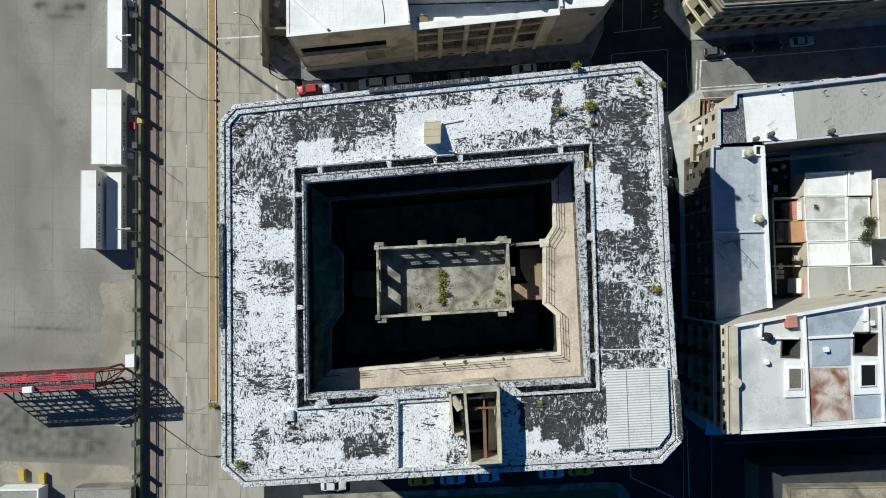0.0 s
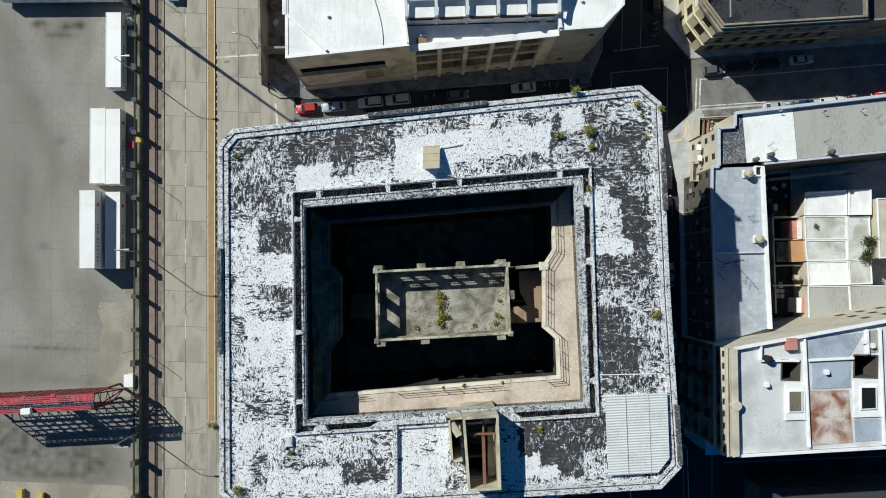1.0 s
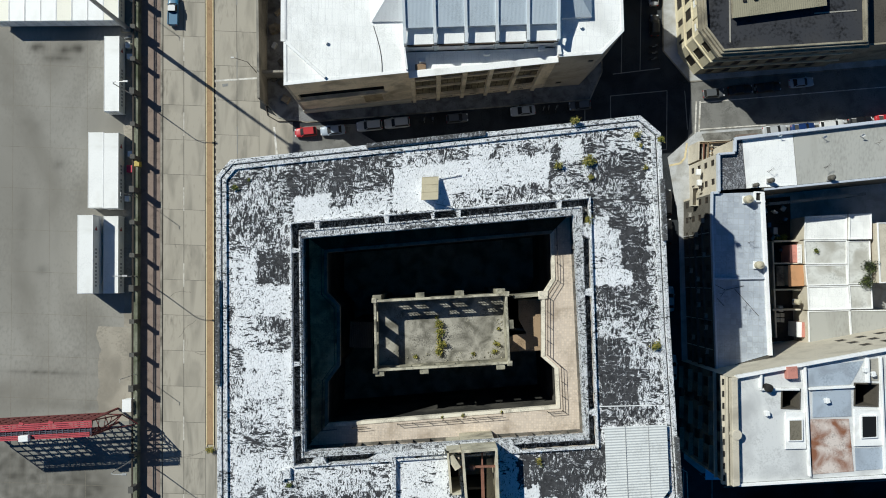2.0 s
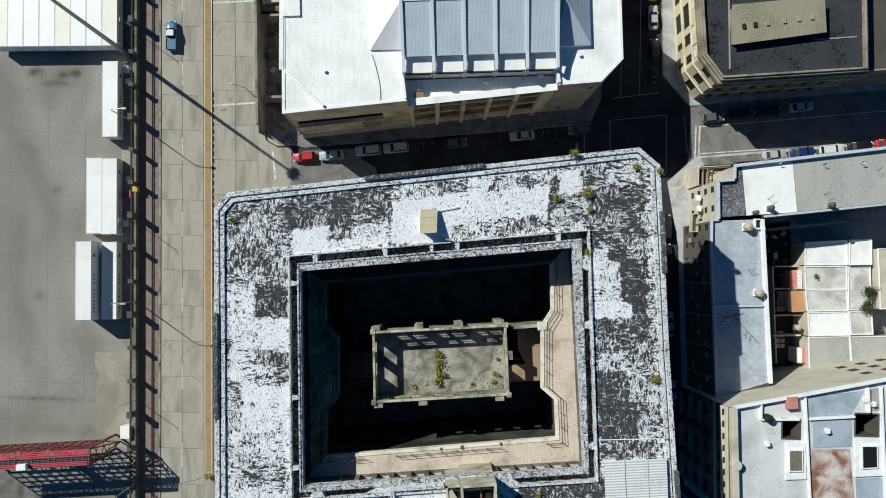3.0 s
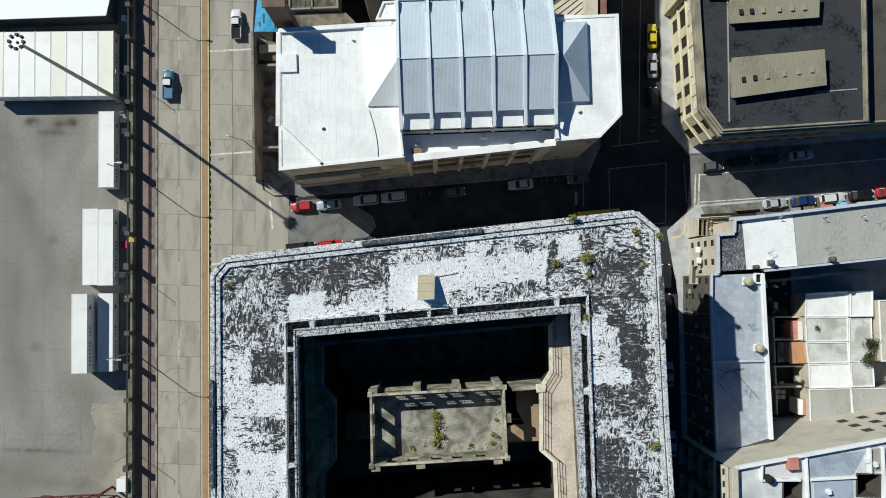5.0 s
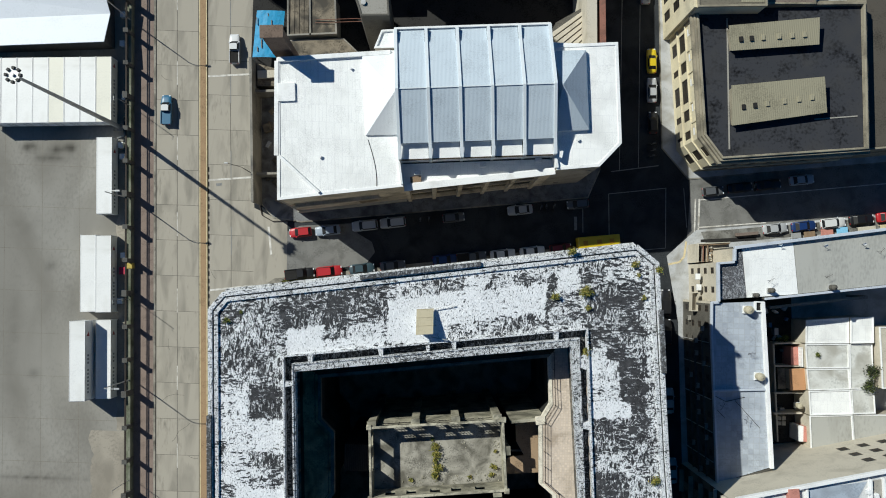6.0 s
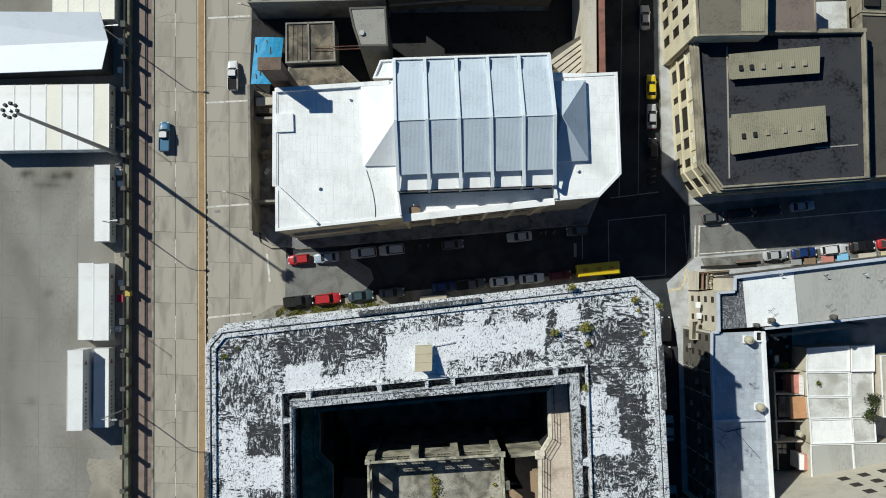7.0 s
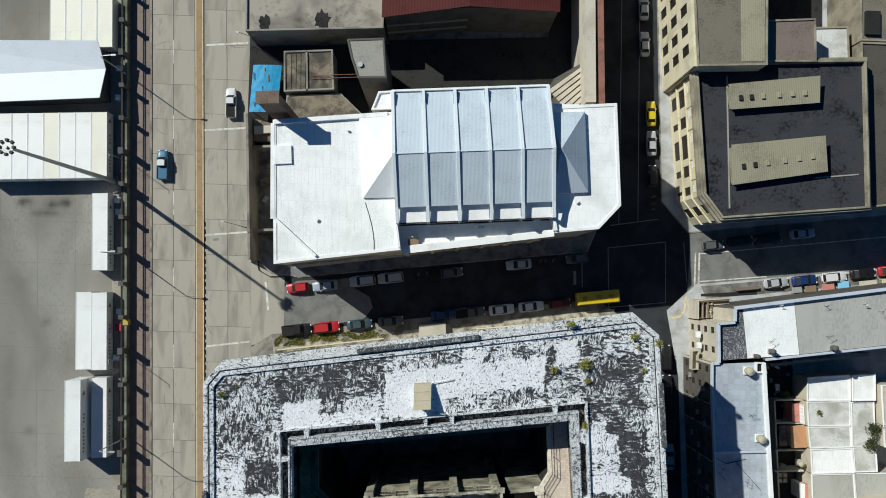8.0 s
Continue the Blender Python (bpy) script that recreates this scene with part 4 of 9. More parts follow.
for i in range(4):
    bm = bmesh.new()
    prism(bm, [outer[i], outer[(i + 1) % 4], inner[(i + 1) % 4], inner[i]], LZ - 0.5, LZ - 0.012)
    # north and west floors take the tile's shade-toned copy
    part("gallery_floor", bm, LEDGE if i < 2 else LEDGE_SHADED, block, "tiled floor of the gallery")
# rear wall takes the court's shade tone
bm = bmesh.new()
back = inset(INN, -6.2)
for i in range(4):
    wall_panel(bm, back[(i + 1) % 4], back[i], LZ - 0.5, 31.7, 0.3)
part("gallery_wall", bm, COURT_WALL, block, "rear wall of the gallery in a near-black shade tone")
LEDGE_IN = [(-12.8, -13.0), (19.8, -9.2), (19.4, -4.0), (17.4, -2.4), (17.1, 6.5), (18.5, 8.9), (18.1, 15.4), (-14.0, 11.4), (-13.7, 5.7), (-11.8, 3.9), (-11.4, -4.7), (-13.0, -7.0)]
LEDGE_OUT = [(-15.1, -15.55), (22.6, -11.9), (22.15, -4.0), (22.05, -2.4), (21.3, 6.5), (21.1, 8.9), (20.3, 17.9), (-16.7, 13.3), (-16.3, 5.7), (-16.1, 3.9), (-15.6, -4.7), (-15.4, -7.0)]
lip = inset(LEDGE_IN, -0.45)
# same tile all round; north and west sides have shade in the colour
for side, mat, what in (((0,), LEDGE, "pale pinkish tiled terrace ledge"), (range(1, 6), LEDGE, "pale pinkish tiled terrace ledge"), ((6,), LEDGE_SHADED, "tiled terrace ledge with deep shade in its colour"), (range(7, 12), LEDGE_DIM, "brown tiled terrace ledge with shade in its colour")):
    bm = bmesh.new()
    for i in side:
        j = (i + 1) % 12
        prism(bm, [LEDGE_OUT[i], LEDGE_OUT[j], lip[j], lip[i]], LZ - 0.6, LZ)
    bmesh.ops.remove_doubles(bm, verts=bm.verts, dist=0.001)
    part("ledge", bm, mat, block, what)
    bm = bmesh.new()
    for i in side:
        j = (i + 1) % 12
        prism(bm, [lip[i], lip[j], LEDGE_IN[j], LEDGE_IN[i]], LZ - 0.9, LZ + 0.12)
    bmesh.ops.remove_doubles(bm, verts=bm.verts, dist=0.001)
    part("ledge_edge", bm, LEDGE_EDGE if mat is LEDGE else EDGE_SHADED, block, "chipped stone edge of the terrace")
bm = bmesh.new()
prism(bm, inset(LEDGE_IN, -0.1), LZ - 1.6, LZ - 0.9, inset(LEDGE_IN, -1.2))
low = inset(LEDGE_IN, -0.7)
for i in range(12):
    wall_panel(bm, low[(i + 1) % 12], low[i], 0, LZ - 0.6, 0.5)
part("lower_court_wall", bm, COURT_WALL, block, "stained wall deep in the court with shade in its colour")
# floor coloured near black for the shade at the court's bottom
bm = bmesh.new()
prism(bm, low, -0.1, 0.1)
part("court_floor", bm, SHADE_TAR, block, "courtyard floor in a near-black shade tone")

# railing along the ledge: posts and rails
bmp = bmesh.new()
box(bmp, -0.035, 0.035, -0.035, 0.035, 0, 1.05)
post_mesh = link("railing_post", bmp, RAIL, block)
post_mesh.location = (*inset(LEDGE_IN, -0.75)[1], LZ)
rng = random.Random(4)
RAIL_LINE = inset(LEDGE_IN, -0.75)
for i in range(12):
    a, b = Vector(RAIL_LINE[i]), Vector(RAIL_LINE[(i + 1) % 12])
    n = max(1, round((b - a).length / 2.2))
    for k in range(n):
        p, q = a.lerp(b, k / n), a.lerp(b, (k + 1) / n)
        if i == 0 and rng.random() < 0.22:
            continue
        ob = post_mesh.copy()
        scene.collection.objects.link(ob)
        ob.parent = block
        ob.location = (p.x, p.y, LZ)
        for z in (0.55, 1.03):
            bm = bmesh.new()
            beam(bm, (p.x, p.y, LZ + z), (q.x, q.y, LZ + z), 0.05)
            part("railing_rail", bm, RAIL, block)

# ---- pavilion in the court ----
pav = tagged(empty("court_pavilion"), "roofless stone pavilion with empty windows standing in the dark courtyard", "building")
PV = [(-6.3, -5.2), (12.8, -3.4), (12.0, 6.5), (-6.9, 4.8)]
TOP, FLOOR = 26.1, 21.8
holes_n = []
for bay in (1.35, 7.05, 12.8):
    for w in (0.15, 2.65):
        u = bay + w
        holes_n += [(u, u + 1.95, 23.0, 24.15), (u, u + 1.95, 24.55, 25.6)]
holes_w = [(1.6, 3.1, 22.9, 25.3), (4.6, 6.4, 22.9, 25.3)]
holes_s = [(u, u + 1.4, 23.3, 25.2) for u in (2.0, 5.0, 8.4, 11.4, 14.8)]
for a, b, hs in ((PV[2], PV[3], holes_n), (PV[3], PV[0], holes_w), (PV[0], PV[1], holes_s), (PV[1], PV[2], [(3.6, 5.2, 22.6, 25.0)])):
    bm = bmesh.new()
    wall_panel(bm, a, b, 0, TOP - 0.25, 0.26, hs)
    part("wall", bm, PAV_WALL, pav)
# iron grilles in the empty windows
ga, gb = Vector(PV[2]), Vector(PV[3])
gd = (gb - ga).normalized()
gn = Vector((-gd.y, gd.x))
for u0, u1, z0, z1 in holes_n:
    w, h = (u1 - u0 - 0.06) / 4, (z1 - z0 - 0.06) / 2
    bm = bmesh.new()
    p, q = ga + gd * (u0 + 0.003) + gn * 0.1, ga + gd * (u1 - 0.003) + gn * 0.1
    wall_panel(bm, tuple(p), tuple(q), z0 + 0.003, z1 - 0.003, 0.05, [(0.06 + i * w, (i + 1) * w, z0 + 0.06 + j * h, z0 + (j + 1) * h) for i in range(4) for j in range(2)])
    part("window_grille", bm, RAIL, pav, "rusted iron window grille")
bm = bmesh.new()
prism(bm, inset(PV, -0.08), TOP - 0.25, TOP, inset(PV, 0.27))
part("coping", bm, PAV_COPING, pav, "pale weathered stone coping", 0.04)
bm = bmesh.new()
prism(bm, inset(PV, 0.262), FLOOR - 0.3, FLOOR)
part("floor", bm, PAV_FLOOR, pav, "dusty concrete floor open to the sky")
for a, b, shares in ((PV[3], PV[2], (0.02, 0.345, 0.645, 0.955)), (PV[0], PV[1], (0.03, 0.36, 0.93)), (PV[1], PV[2], (0.56,))):
    a, b = Vector(a), Vector(b)
    d = (b - a).normalized()
    out = Vector((a.y - b.y, b.x - a.x)).normalized()
    if (Vector((3, 0.7)) - a).dot(out) > 0:
        out = -out
    for s in shares:
        p = a.lerp(b, s)
        bm = bmesh.new()
        prism(bm, [tuple(p - d * 0.55), tuple(p + d * 0.55), tuple(p + d * 0.55 + out * 0.7), tuple(p - d * 0.55 + out * 0.7)], 0, TOP - 0.5)
        box(bm, -0.62, 0.62, -0.05, 0.78, TOP - 0.5, TOP - 0.18, Matrix.Translation((p.x, p.y, 0)) @ Matrix(((d.x, out.x, 0, 0), (d.y, out.y, 0, 0), (0, 0, 1, 0), (0, 0, 0, 1))))
        part("buttress", bm, PAV_WALL, pav, "stone buttress with a flat cap")
for c in PV:
    bm = bmesh.new()
    box(bm, c[0] - 0.36, c[0] + 0.36, c[1] - 0.36, c[1] + 0.36, TOP - 0.5, TOP + 0.1)
    part("corner_cap", bm, PAV_COPING, pav, "", 0.05)

link_e = tagged(empty("broken_link_floor"), "ruined link floor with brown rubble beside the pavilion", "floor")
bm = bmesh.new()
prism(bm, [(13.0, -2.2), (17.8, -1.8), (17.5, 5.9), (14.2, 5.6), (14.4, 2.6), (15.6, 0.6), (13.2, 0.2)], 20.9, 21.4)
part("slab", bm, SOIL, link_e, "brown rubble-strewn slab")
bm = bmesh.new()
wall_panel(bm, (18.0, 6.9), (13.1, 6.3), 0, 25.2, 0.45)
part("wall", bm, PAV_WALL, link_e, "narrow free-standing wall")
bm = bmesh.new()
box(bm, -0.7, 0.7, -0.6, 0.6, 25.2, 25.6, pose(17.3, 6.5, 0, 0, 0, 8))
part("cap", bm, LEDGE_EDGE, link_e, "", 0.05)
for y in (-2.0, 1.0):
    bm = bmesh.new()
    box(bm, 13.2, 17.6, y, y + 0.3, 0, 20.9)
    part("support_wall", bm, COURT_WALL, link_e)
# body and slats are coloured near black for the court's shade
link_w = tagged(empty("slatted_link_roof"), "slatted roof linking the ledge and the pavilion, toned dark for shade", "roof")
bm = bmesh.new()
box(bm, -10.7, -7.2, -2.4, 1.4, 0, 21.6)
part("body", bm, SHADE_TAR, link_w)
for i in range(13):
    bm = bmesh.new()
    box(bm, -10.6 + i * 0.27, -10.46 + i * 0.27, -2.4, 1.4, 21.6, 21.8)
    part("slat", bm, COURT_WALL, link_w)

# ---- stair shaft on the roof ----
shaft = tagged(empty("stair_shaft"), "roofless cream plastered stair shaft rising above the flat roof", "shaft")
ST = 36.2
bm = bmesh.new()
for i in range(4):
    wall_panel(bm, SH[i], SH[(i + 1) % 4], 18.0, ST, 0.28)
part("wall", bm, SHAFT, shaft, "cream plastered upright walls", 0)
bm = bmesh.new()
prism(bm, inset(SH, -0.04), ST, ST + 0.12, inset(SH, 0.32))
part("coping", bm, SHAFT, shaft, "", 0.03)
bm = bmesh.new()
for i in (0, 2, 3):
    wall_panel(bm, SW[i], SW[(i + 1) % 4], 27.4, 35.4, 0.28)
part("annex_wall", bm, SHAFT, shaft, "lower narrow side cell")
# cell and shaft floors coloured near black for the shade down there
bm = bmesh.new()
prism(bm, inset(SW, 0.2), 27.4, 27.6)
part("cell_floor", bm, DARK, shaft)
bm = bmesh.new()
prism(bm, inset(SH, 0.26), 18.2, 18.5)
part("shaft_floor", bm, DARK, shaft)
for a, b, w in (((5.9, -16.1, 34.6), (10.7, -15.8, 34.6), 0.26), ((8.75, -15.9, 34.4), (9.2, -22.6, 34.4), 0.42), ((8.7, -14.2, 34.0), (8.75, -15.9, 34.4), 0.2)):
    bm = bmesh.new()
    beam(bm, a, b, w, 0.3)
    part("steel_beam", bm, RUST, shaft, "rusty steel beam")
bm = bmesh.new()
cyl(bm, (7.4, -16.1, 34.5), 0.35, 0.5, 10)
part("winch", bm, RUST, shaft, "rusted winch")
bm = bmesh.new()
prism(bm, [(9.75, -22.1), (10.78, -21.9), (10.3, -15.4), (9.5, -15.6)], 31.7, 32.0)
part("landing", bm, SHAFT, shaft, "pale landing slab")
bm = bmesh.new()
beam(bm, (4.5, -14.6, 35.2), (5.6, -16.2, 35.2), 0.9, 0.06)
part("loose_board", bm, SHAFT, shaft, "pale board lying across the cell")

# low wall and raised strip beside the shaft
rib = tagged(empty("roof_divider_wall"), "low whitewashed wall running across the flat roof", "wall")
bm = bmesh.new()
prism(bm, [(-2.75, -24.6), (-2.2, -24.55), (-2.6, -15.6), (-3.2, -15.65)], ROOF - 0.05, 32.85)
part("wall", bm, COPING, rib, "", 0.04)
bm = bmesh.new()
prism(bm, [(-3.2, -15.6), (3.9, -14.9), (3.8, -14.3), (-3.3, -15.0)], ROOF - 0.05, 33.0)
part("cross_wall", bm, COPING, rib, "", 0.04)

# corrugated shed roof on the corner
shed = tagged(empty("corner_shed_roof"), "grey corrugated sheet roof laid over the corner of the flat roof", "shed roof")
SHD = [(25.7, -21.2), (32.6, -20.5), (34.0, -18.6), (33.2, -9.9), (24.9, -10.6)]
bm = bmesh.new()
prism(bm, inset(SHD, 0.25), ROOF - 0.05, 32.75)
part("base", bm, COPING, shed)
bm = bmesh.new()
a, b, c, d = Vector((25.7, -21.2)), Vector((33.9, -20.4)), Vector((33.2, -9.9)), Vector((24.9, -10.6))
rows = 60
prev = None
for i in range(rows + 1):
    t = i / rows
    p, q = a.lerp(d, t), b.lerp(c, t)
    if t < 0.18:
        q = q + (p - q).normalized() * (0.18 - t) * 9
    z = 33.0 + (0.05 if i % 2 else -0.02)
    cur = (bm.verts.new((p.x, p.y, z)), bm.verts.new((q.x, q.y, z + 0.1)))
    if prev:
        bm.faces.new((prev[0], prev[1], cur[1], cur[0]))
    prev = cur
ob = part("sheet", bm, SHEET, shed, "corrugated grey sheet metal")
sol = ob.modifiers.new("thickness", "SOLIDIFY")
sol.thickness = 0.03
for t in (0.33, 0.70):
    bm = bmesh.new()
    p, q = a.lerp(b, t), d.lerp(c, t)
    beam(bm, (p.x, p.y, 33.1), (q.x, q.y, 33.1), 0.07, 0.05)
    part("fixing_strip", bm, GALV, shed)

# small hut on the roof
kiosk = tagged(empty("roof_hatch_hut"), "small hatch hut with a tan sheet lid on the roof", "hut")
bm = bmesh.new()
prism(bm, [(-0.35, 18.85), (1.5, 19.0), (1.45, 21.6), (-0.4, 21.4)], ROOF - 0.05, [34.2, 34.2, 32.85, 32.85])
part("wall", bm, WHITE, kiosk)
bm = bmesh.new()
for v, w in ((0, 0.06), (0.34, 0.06), (0.67, 0.06), (1, 0.06)):
    beam(bm, (-0.62 - 0.04 * v, 18.6 + 3.2 * v, 34.34 - 1.5 * v), (1.67 - 0.04 * v, 18.8 + 3.2 * v, 34.34 - 1.5 * v), w)
slab = [bm.verts.new(p) for p in ((-0.6, 18.6, 34.32), (1.65, 18.8, 34.32), (1.6, 22.05, 32.8), (-0.65, 21.85, 32.8))]
slab_low = [bm.verts.new(v.co - Vector((0, 0, 0.1))) for v in slab]
bm.faces.new(slab)
bm.faces.new(slab_low[::-1])
for k in range(4):
    bm.faces.new((slab[k], slab_low[k], slab_low[(k + 1) % 4], slab[(k + 1) % 4]))
part("lid", bm, TAN, kiosk, "tan painted sheet lid sloping to the north")
bm = bmesh.new()
beam(bm, (24.1, -8.0, ROOF + 0.05), (31.9, -7.55, ROOF + 0.05), 0.13, 0.09)
tagged(link("roof_conduit", bm, WHITE, None, "", 0.02), "thin white conduit lying across the flaking roof", "pipe")


def blot(name, x, y, z, r, mat, label, seed, lean=1.0):
    """A thin irregular patch lying on a roof."""
    rg = random.Random(seed)
    ring = []
    for k in range(22):
        a = 2 * math.pi * k / 22
        q = r * (0.72 + 0.5 * rg.random())
        ring.append((x + q * math.cos(a), y + lean * q * math.sin(a)))
    bm = bmesh.new()
    prism(bm, ring, z, z + 0.012)
    return tagged(link(name, bm, mat), label, "patch", kind="structure")


pipe = tagged(empty("roof_pipe"), "thin whitewashed pipe lying on the roof", "pipe")
bm = bmesh.new()
beam(bm, (1.7, 21.8, ROOF + 0.1), (4.6, 22.4, ROOF + 0.1), 0.16)
part("pipe_run", bm, COPING, pipe)
bm = bmesh.new()
beam(bm, (1.4, 18.3, 33.0), (3.6, 17.9, 33.0), 0.12)
beam(bm, (3.6, 17.9, 33.0), (3.6, 17.9, ROOF - 0.4), 0.12)
part("pipe_bend", bm, GALV, pipe)
for x, y, w in ((-16.9, -18.3, 0.9), (-17.6, -18.6, 0.6)):
    bm = bmesh.new()
    box(bm, -w / 2, w / 2, -0.7, 0.7, ROOF - 0.05, ROOF + 0.5, pose(x, y, 0, 0, 0, 5))
    tagged(link("roof_vent_block", bm, COPING, None, "", 0.05), "small whitewashed vent block on the roof", "vent")

# ---- the white-roofed hall ----
hall = tagged(empty("market_hall"), "ochre rendered market hall with bright white roof and raised ribbed centre", "building")
WB = [(-22.8, 37.1), (-3.7, 39.9), (19.6, 43.3), (26.2, 44.1), (29.5, 47.8), (28.5, 63.5), (18.2, 62.6), (-6.4, 60.8), (-23.9, 59.0)]
WZ = 18.6


def facade(parent, a, b, z0, z1, mat, holes, label="", frames=None, bars=1, cross=2, thick=0.45, depth=0.1, panes=None):
    bm = bmesh.new()
    wall_panel(bm, a, b, z0, z1, thick, holes)
    ob = part("wall", bm, mat, parent, label)
    for u0, u1, za, zb in holes:
        window_at(parent, a, b, u0, u1, za, zb, depth, bars, cross, frames, panes)
    return ob


# south front: blank part with a long recess, five tall bays, blank end
bm = bmesh.new()
wall_panel(bm, WB[0], WB[1], 0, WZ, 0.45, [(0.9, 15.0, 8.7, 12.3), (11.0, 14.6, 2.4, 8.1), (6.0, 6.8, 1.0, 2.2)])
front = part("wall", bm, FACADE, hall, "ochre rendered wall with a long dark loggia")
a, b = Vector(WB[0]), Vector(WB[1])
d = (b - a).normalized()
n = Vector((-d.y, d.x))
at = lambda u, v: tuple(a + d * u + n * v)
# lining coloured near black for the shade inside the loggia
bm = bmesh.new()
prism(bm, [at(0.6, 0.451), at(15.3, 0.451), at(15.3, 2.4), at(0.6, 2.4)], 8.4, 8.7)
prism(bm, [at(0.6, 0.451), at(15.3, 0.451), at(15.3, 2.4), at(0.6, 2.4)], 12.3, 12.6)
prism(bm, [at(0.6, 2.4), at(15.3, 2.4), at(15.3, 2.6), at(0.6, 2.6)], 8.4, 12.6)
prism(bm, [at(0.4, 0.451), at(0.6, 0.451), at(0.6, 2.6), at(0.4, 2.6)], 8.4, 12.6)
prism(bm, [at(15.3, 0.451), at(15.5, 0.451), at(15.5, 2.6), at(15.3, 2.6)], 8.4, 12.6)
part("loggia", bm, DARK, front, "lining of the loggia in a near-black shade tone")
bm = bmesh.new()
prism(bm, [at(0.2, -0.25), at(15.4, -0.25), at(15.4, -0.002), at(0.2, -0.002)], 8.3, 8.65)
part("loggia_sill", bm, FACADE, front, "", 0.03)
for k in range(19):
    z = 2.41 + k * 0.3
    bm = bmesh.new()
    prism(bm, [at(11.004, 0.1), at(14.596, 0.1), at(14.596, 0.16 + 0.05 * (k % 2)), at(11.004, 0.16 + 0.05 * (k % 2))], z, z + 0.29)
    part("shutter_slat", bm, SHUTTER, front, "ochre brown slat of the roller shutter")
for u in (11.0, 14.6):
    bm = bmesh.new()
    prism(bm, [at(u - 0.2, -0.12), at(u + 0.2, -0.12), at(u + 0.2, -0.002), at(u - 0.2, -0.002)], 2.4, 8.3)
    part("door_jamb", bm, FACADE, front, "", 0.02)
window_at(hall, WB[0], WB[1], 6.0, 6.8, 1.0, 2.2, 0.2)
bm = bmesh.new()
prism(bm, [at(0.0, -0.3), at(19.2, -0.3), at(19.2, -0.002), at(0.0, -0.002)], 0.1, 2.0)
part("plinth", bm, STONE_PALE, front, "pale rendered plinth", 0.03)
FZ = 17.4  # the front before the terrace stands lower
bay_holes = []
for i in range(5):
    u = 0.9 + i * 4.25
    bay_holes += [(u, u + 3.4, 3.4, 8.2), (u, u + 3.4, 8.7, 12.6), (u, u + 3.4, 13.1, 16.6)]
facade(hall, WB[1], WB[2], 0, FZ, FACADE, bay_holes, "ochre rendered front with five tall window bays", None, 2, 1, depth=0.3, panes=CURTAIN)
facade(hall, WB[2], WB[3], 0, WZ, HALL_END, [(5.2, 6.1, 14.6, 15.6), (2.0, 3.0, 2.0, 3.4)], "plain grey-brown end wall")
for i in range(3, 9):
    facade(hall, WB[i], WB[(i + 1) % 9], 0, WZ, HALL_END, [], "")
a, b = Vector(WB[1]), Vector(WB[2])
d = (b - a).normalized()
n = Vector((d.y, -d.x))
for i in range(6):
    p = a + d * (0.42 + i * 4.25)
    bm = bmesh.new()
    prism(bm, [tuple(p - d * 0.32), tuple(p - d * 0.32 + n * 0.4), tuple(p + d * 0.32 + n * 0.4), tuple(p + d * 0.32)], 0, FZ - 0.004)
    part("pilaster", bm, FACADE, hall, "flat ochre pilaster", 0.03)
for z0, z1, o in ((2.4, 2.9, 0.3), (16.7, 17.3, 0.12)):
    bm = bmesh.new()
    prism(bm, [tuple(a), tuple(a + n * o), tuple(b + n * o), tuple(b)], z0, z1)
    part("string_course", bm, FACADE, hall, "", 0.03)
for k in range(5):
    p = a + d * (2.4 + k * 4.25)
    bm = bmesh.new()
    prism(bm, [tuple(p - d * 0.6), tuple(p - d * 0.6 + n * 0.05), tuple(p + d * 0.6 + n * 0.05), tuple(p + d * 0.6)], 1.1, 1.7)
    part("vent_grille", bm, DARK, hall)

# flat roof and parapets
# (the flat roof is laid in two fields, west and east of the raised centre)
rim_o, rim_i = inset(WB, -0.03), inset(WB, 0.46)
bm = bmesh.new()
for i in range(9):
    j = (i + 1) % 9
    if i != 1:
        prism(bm, [rim_o[i], rim_o[j], rim_i[j], rim_i[i]], WZ, WZ + 0.12)
bmesh.ops.remove_doubles(bm, verts=bm.verts, dist=0.001)
part("parapet", bm, WHITE, hall, "low white parapet", 0.03)
bm = bmesh.new()
prism(bm, [tuple(a + n * 0.62), tuple(b + n * 0.5), rim_i[2], rim_i[1]], FZ, FZ + 0.14)
part("front_coping", bm, WHITE, hall, "broad white coping over the window bays", 0.03)
bm = bmesh.new()
prism(bm, [(-23.6, 43.9), (-22.9, 43.9), (-23.6, 58.5), (-24.2, 58.5)], WZ, WZ + 0.2)
prism(bm, [(-23.6, 58.3), (-6.5, 60.1), (-6.5, 60.8), (-23.7, 59.0)], WZ, WZ + 0.5)
prism(bm, [(-22.9, 43.6), (-16.6, 38.35), (-16.3, 38.6), (-22.6, 44.0)], WZ, WZ + 0.55)
part("upstand", bm, WHITE, hall, "white rendered upstand", 0.03)
bm = bmesh.new()
prism(bm, [(-23.5, 55.0), (-20.9, 55.2), (-20.7, 52.4), (-23.3, 52.2)], WZ, WZ + 0.35)
part("roof_hatch", bm, WHITE, hall, "square white hatch", 0.03)

# the raised centre, in its own grid
HO, HT = Vector((-4.6, 46.2)), 4.2
HU = Vector((math.cos(radians(HT)), math.sin(radians(HT))))
HV = Vector((-HU.y, HU.x))


def hl(a, b):
    q = HO + HU * a + HV * b
    return (q.x, q.y)


def h3(a, b, z):
    return (*hl(a, b), z)


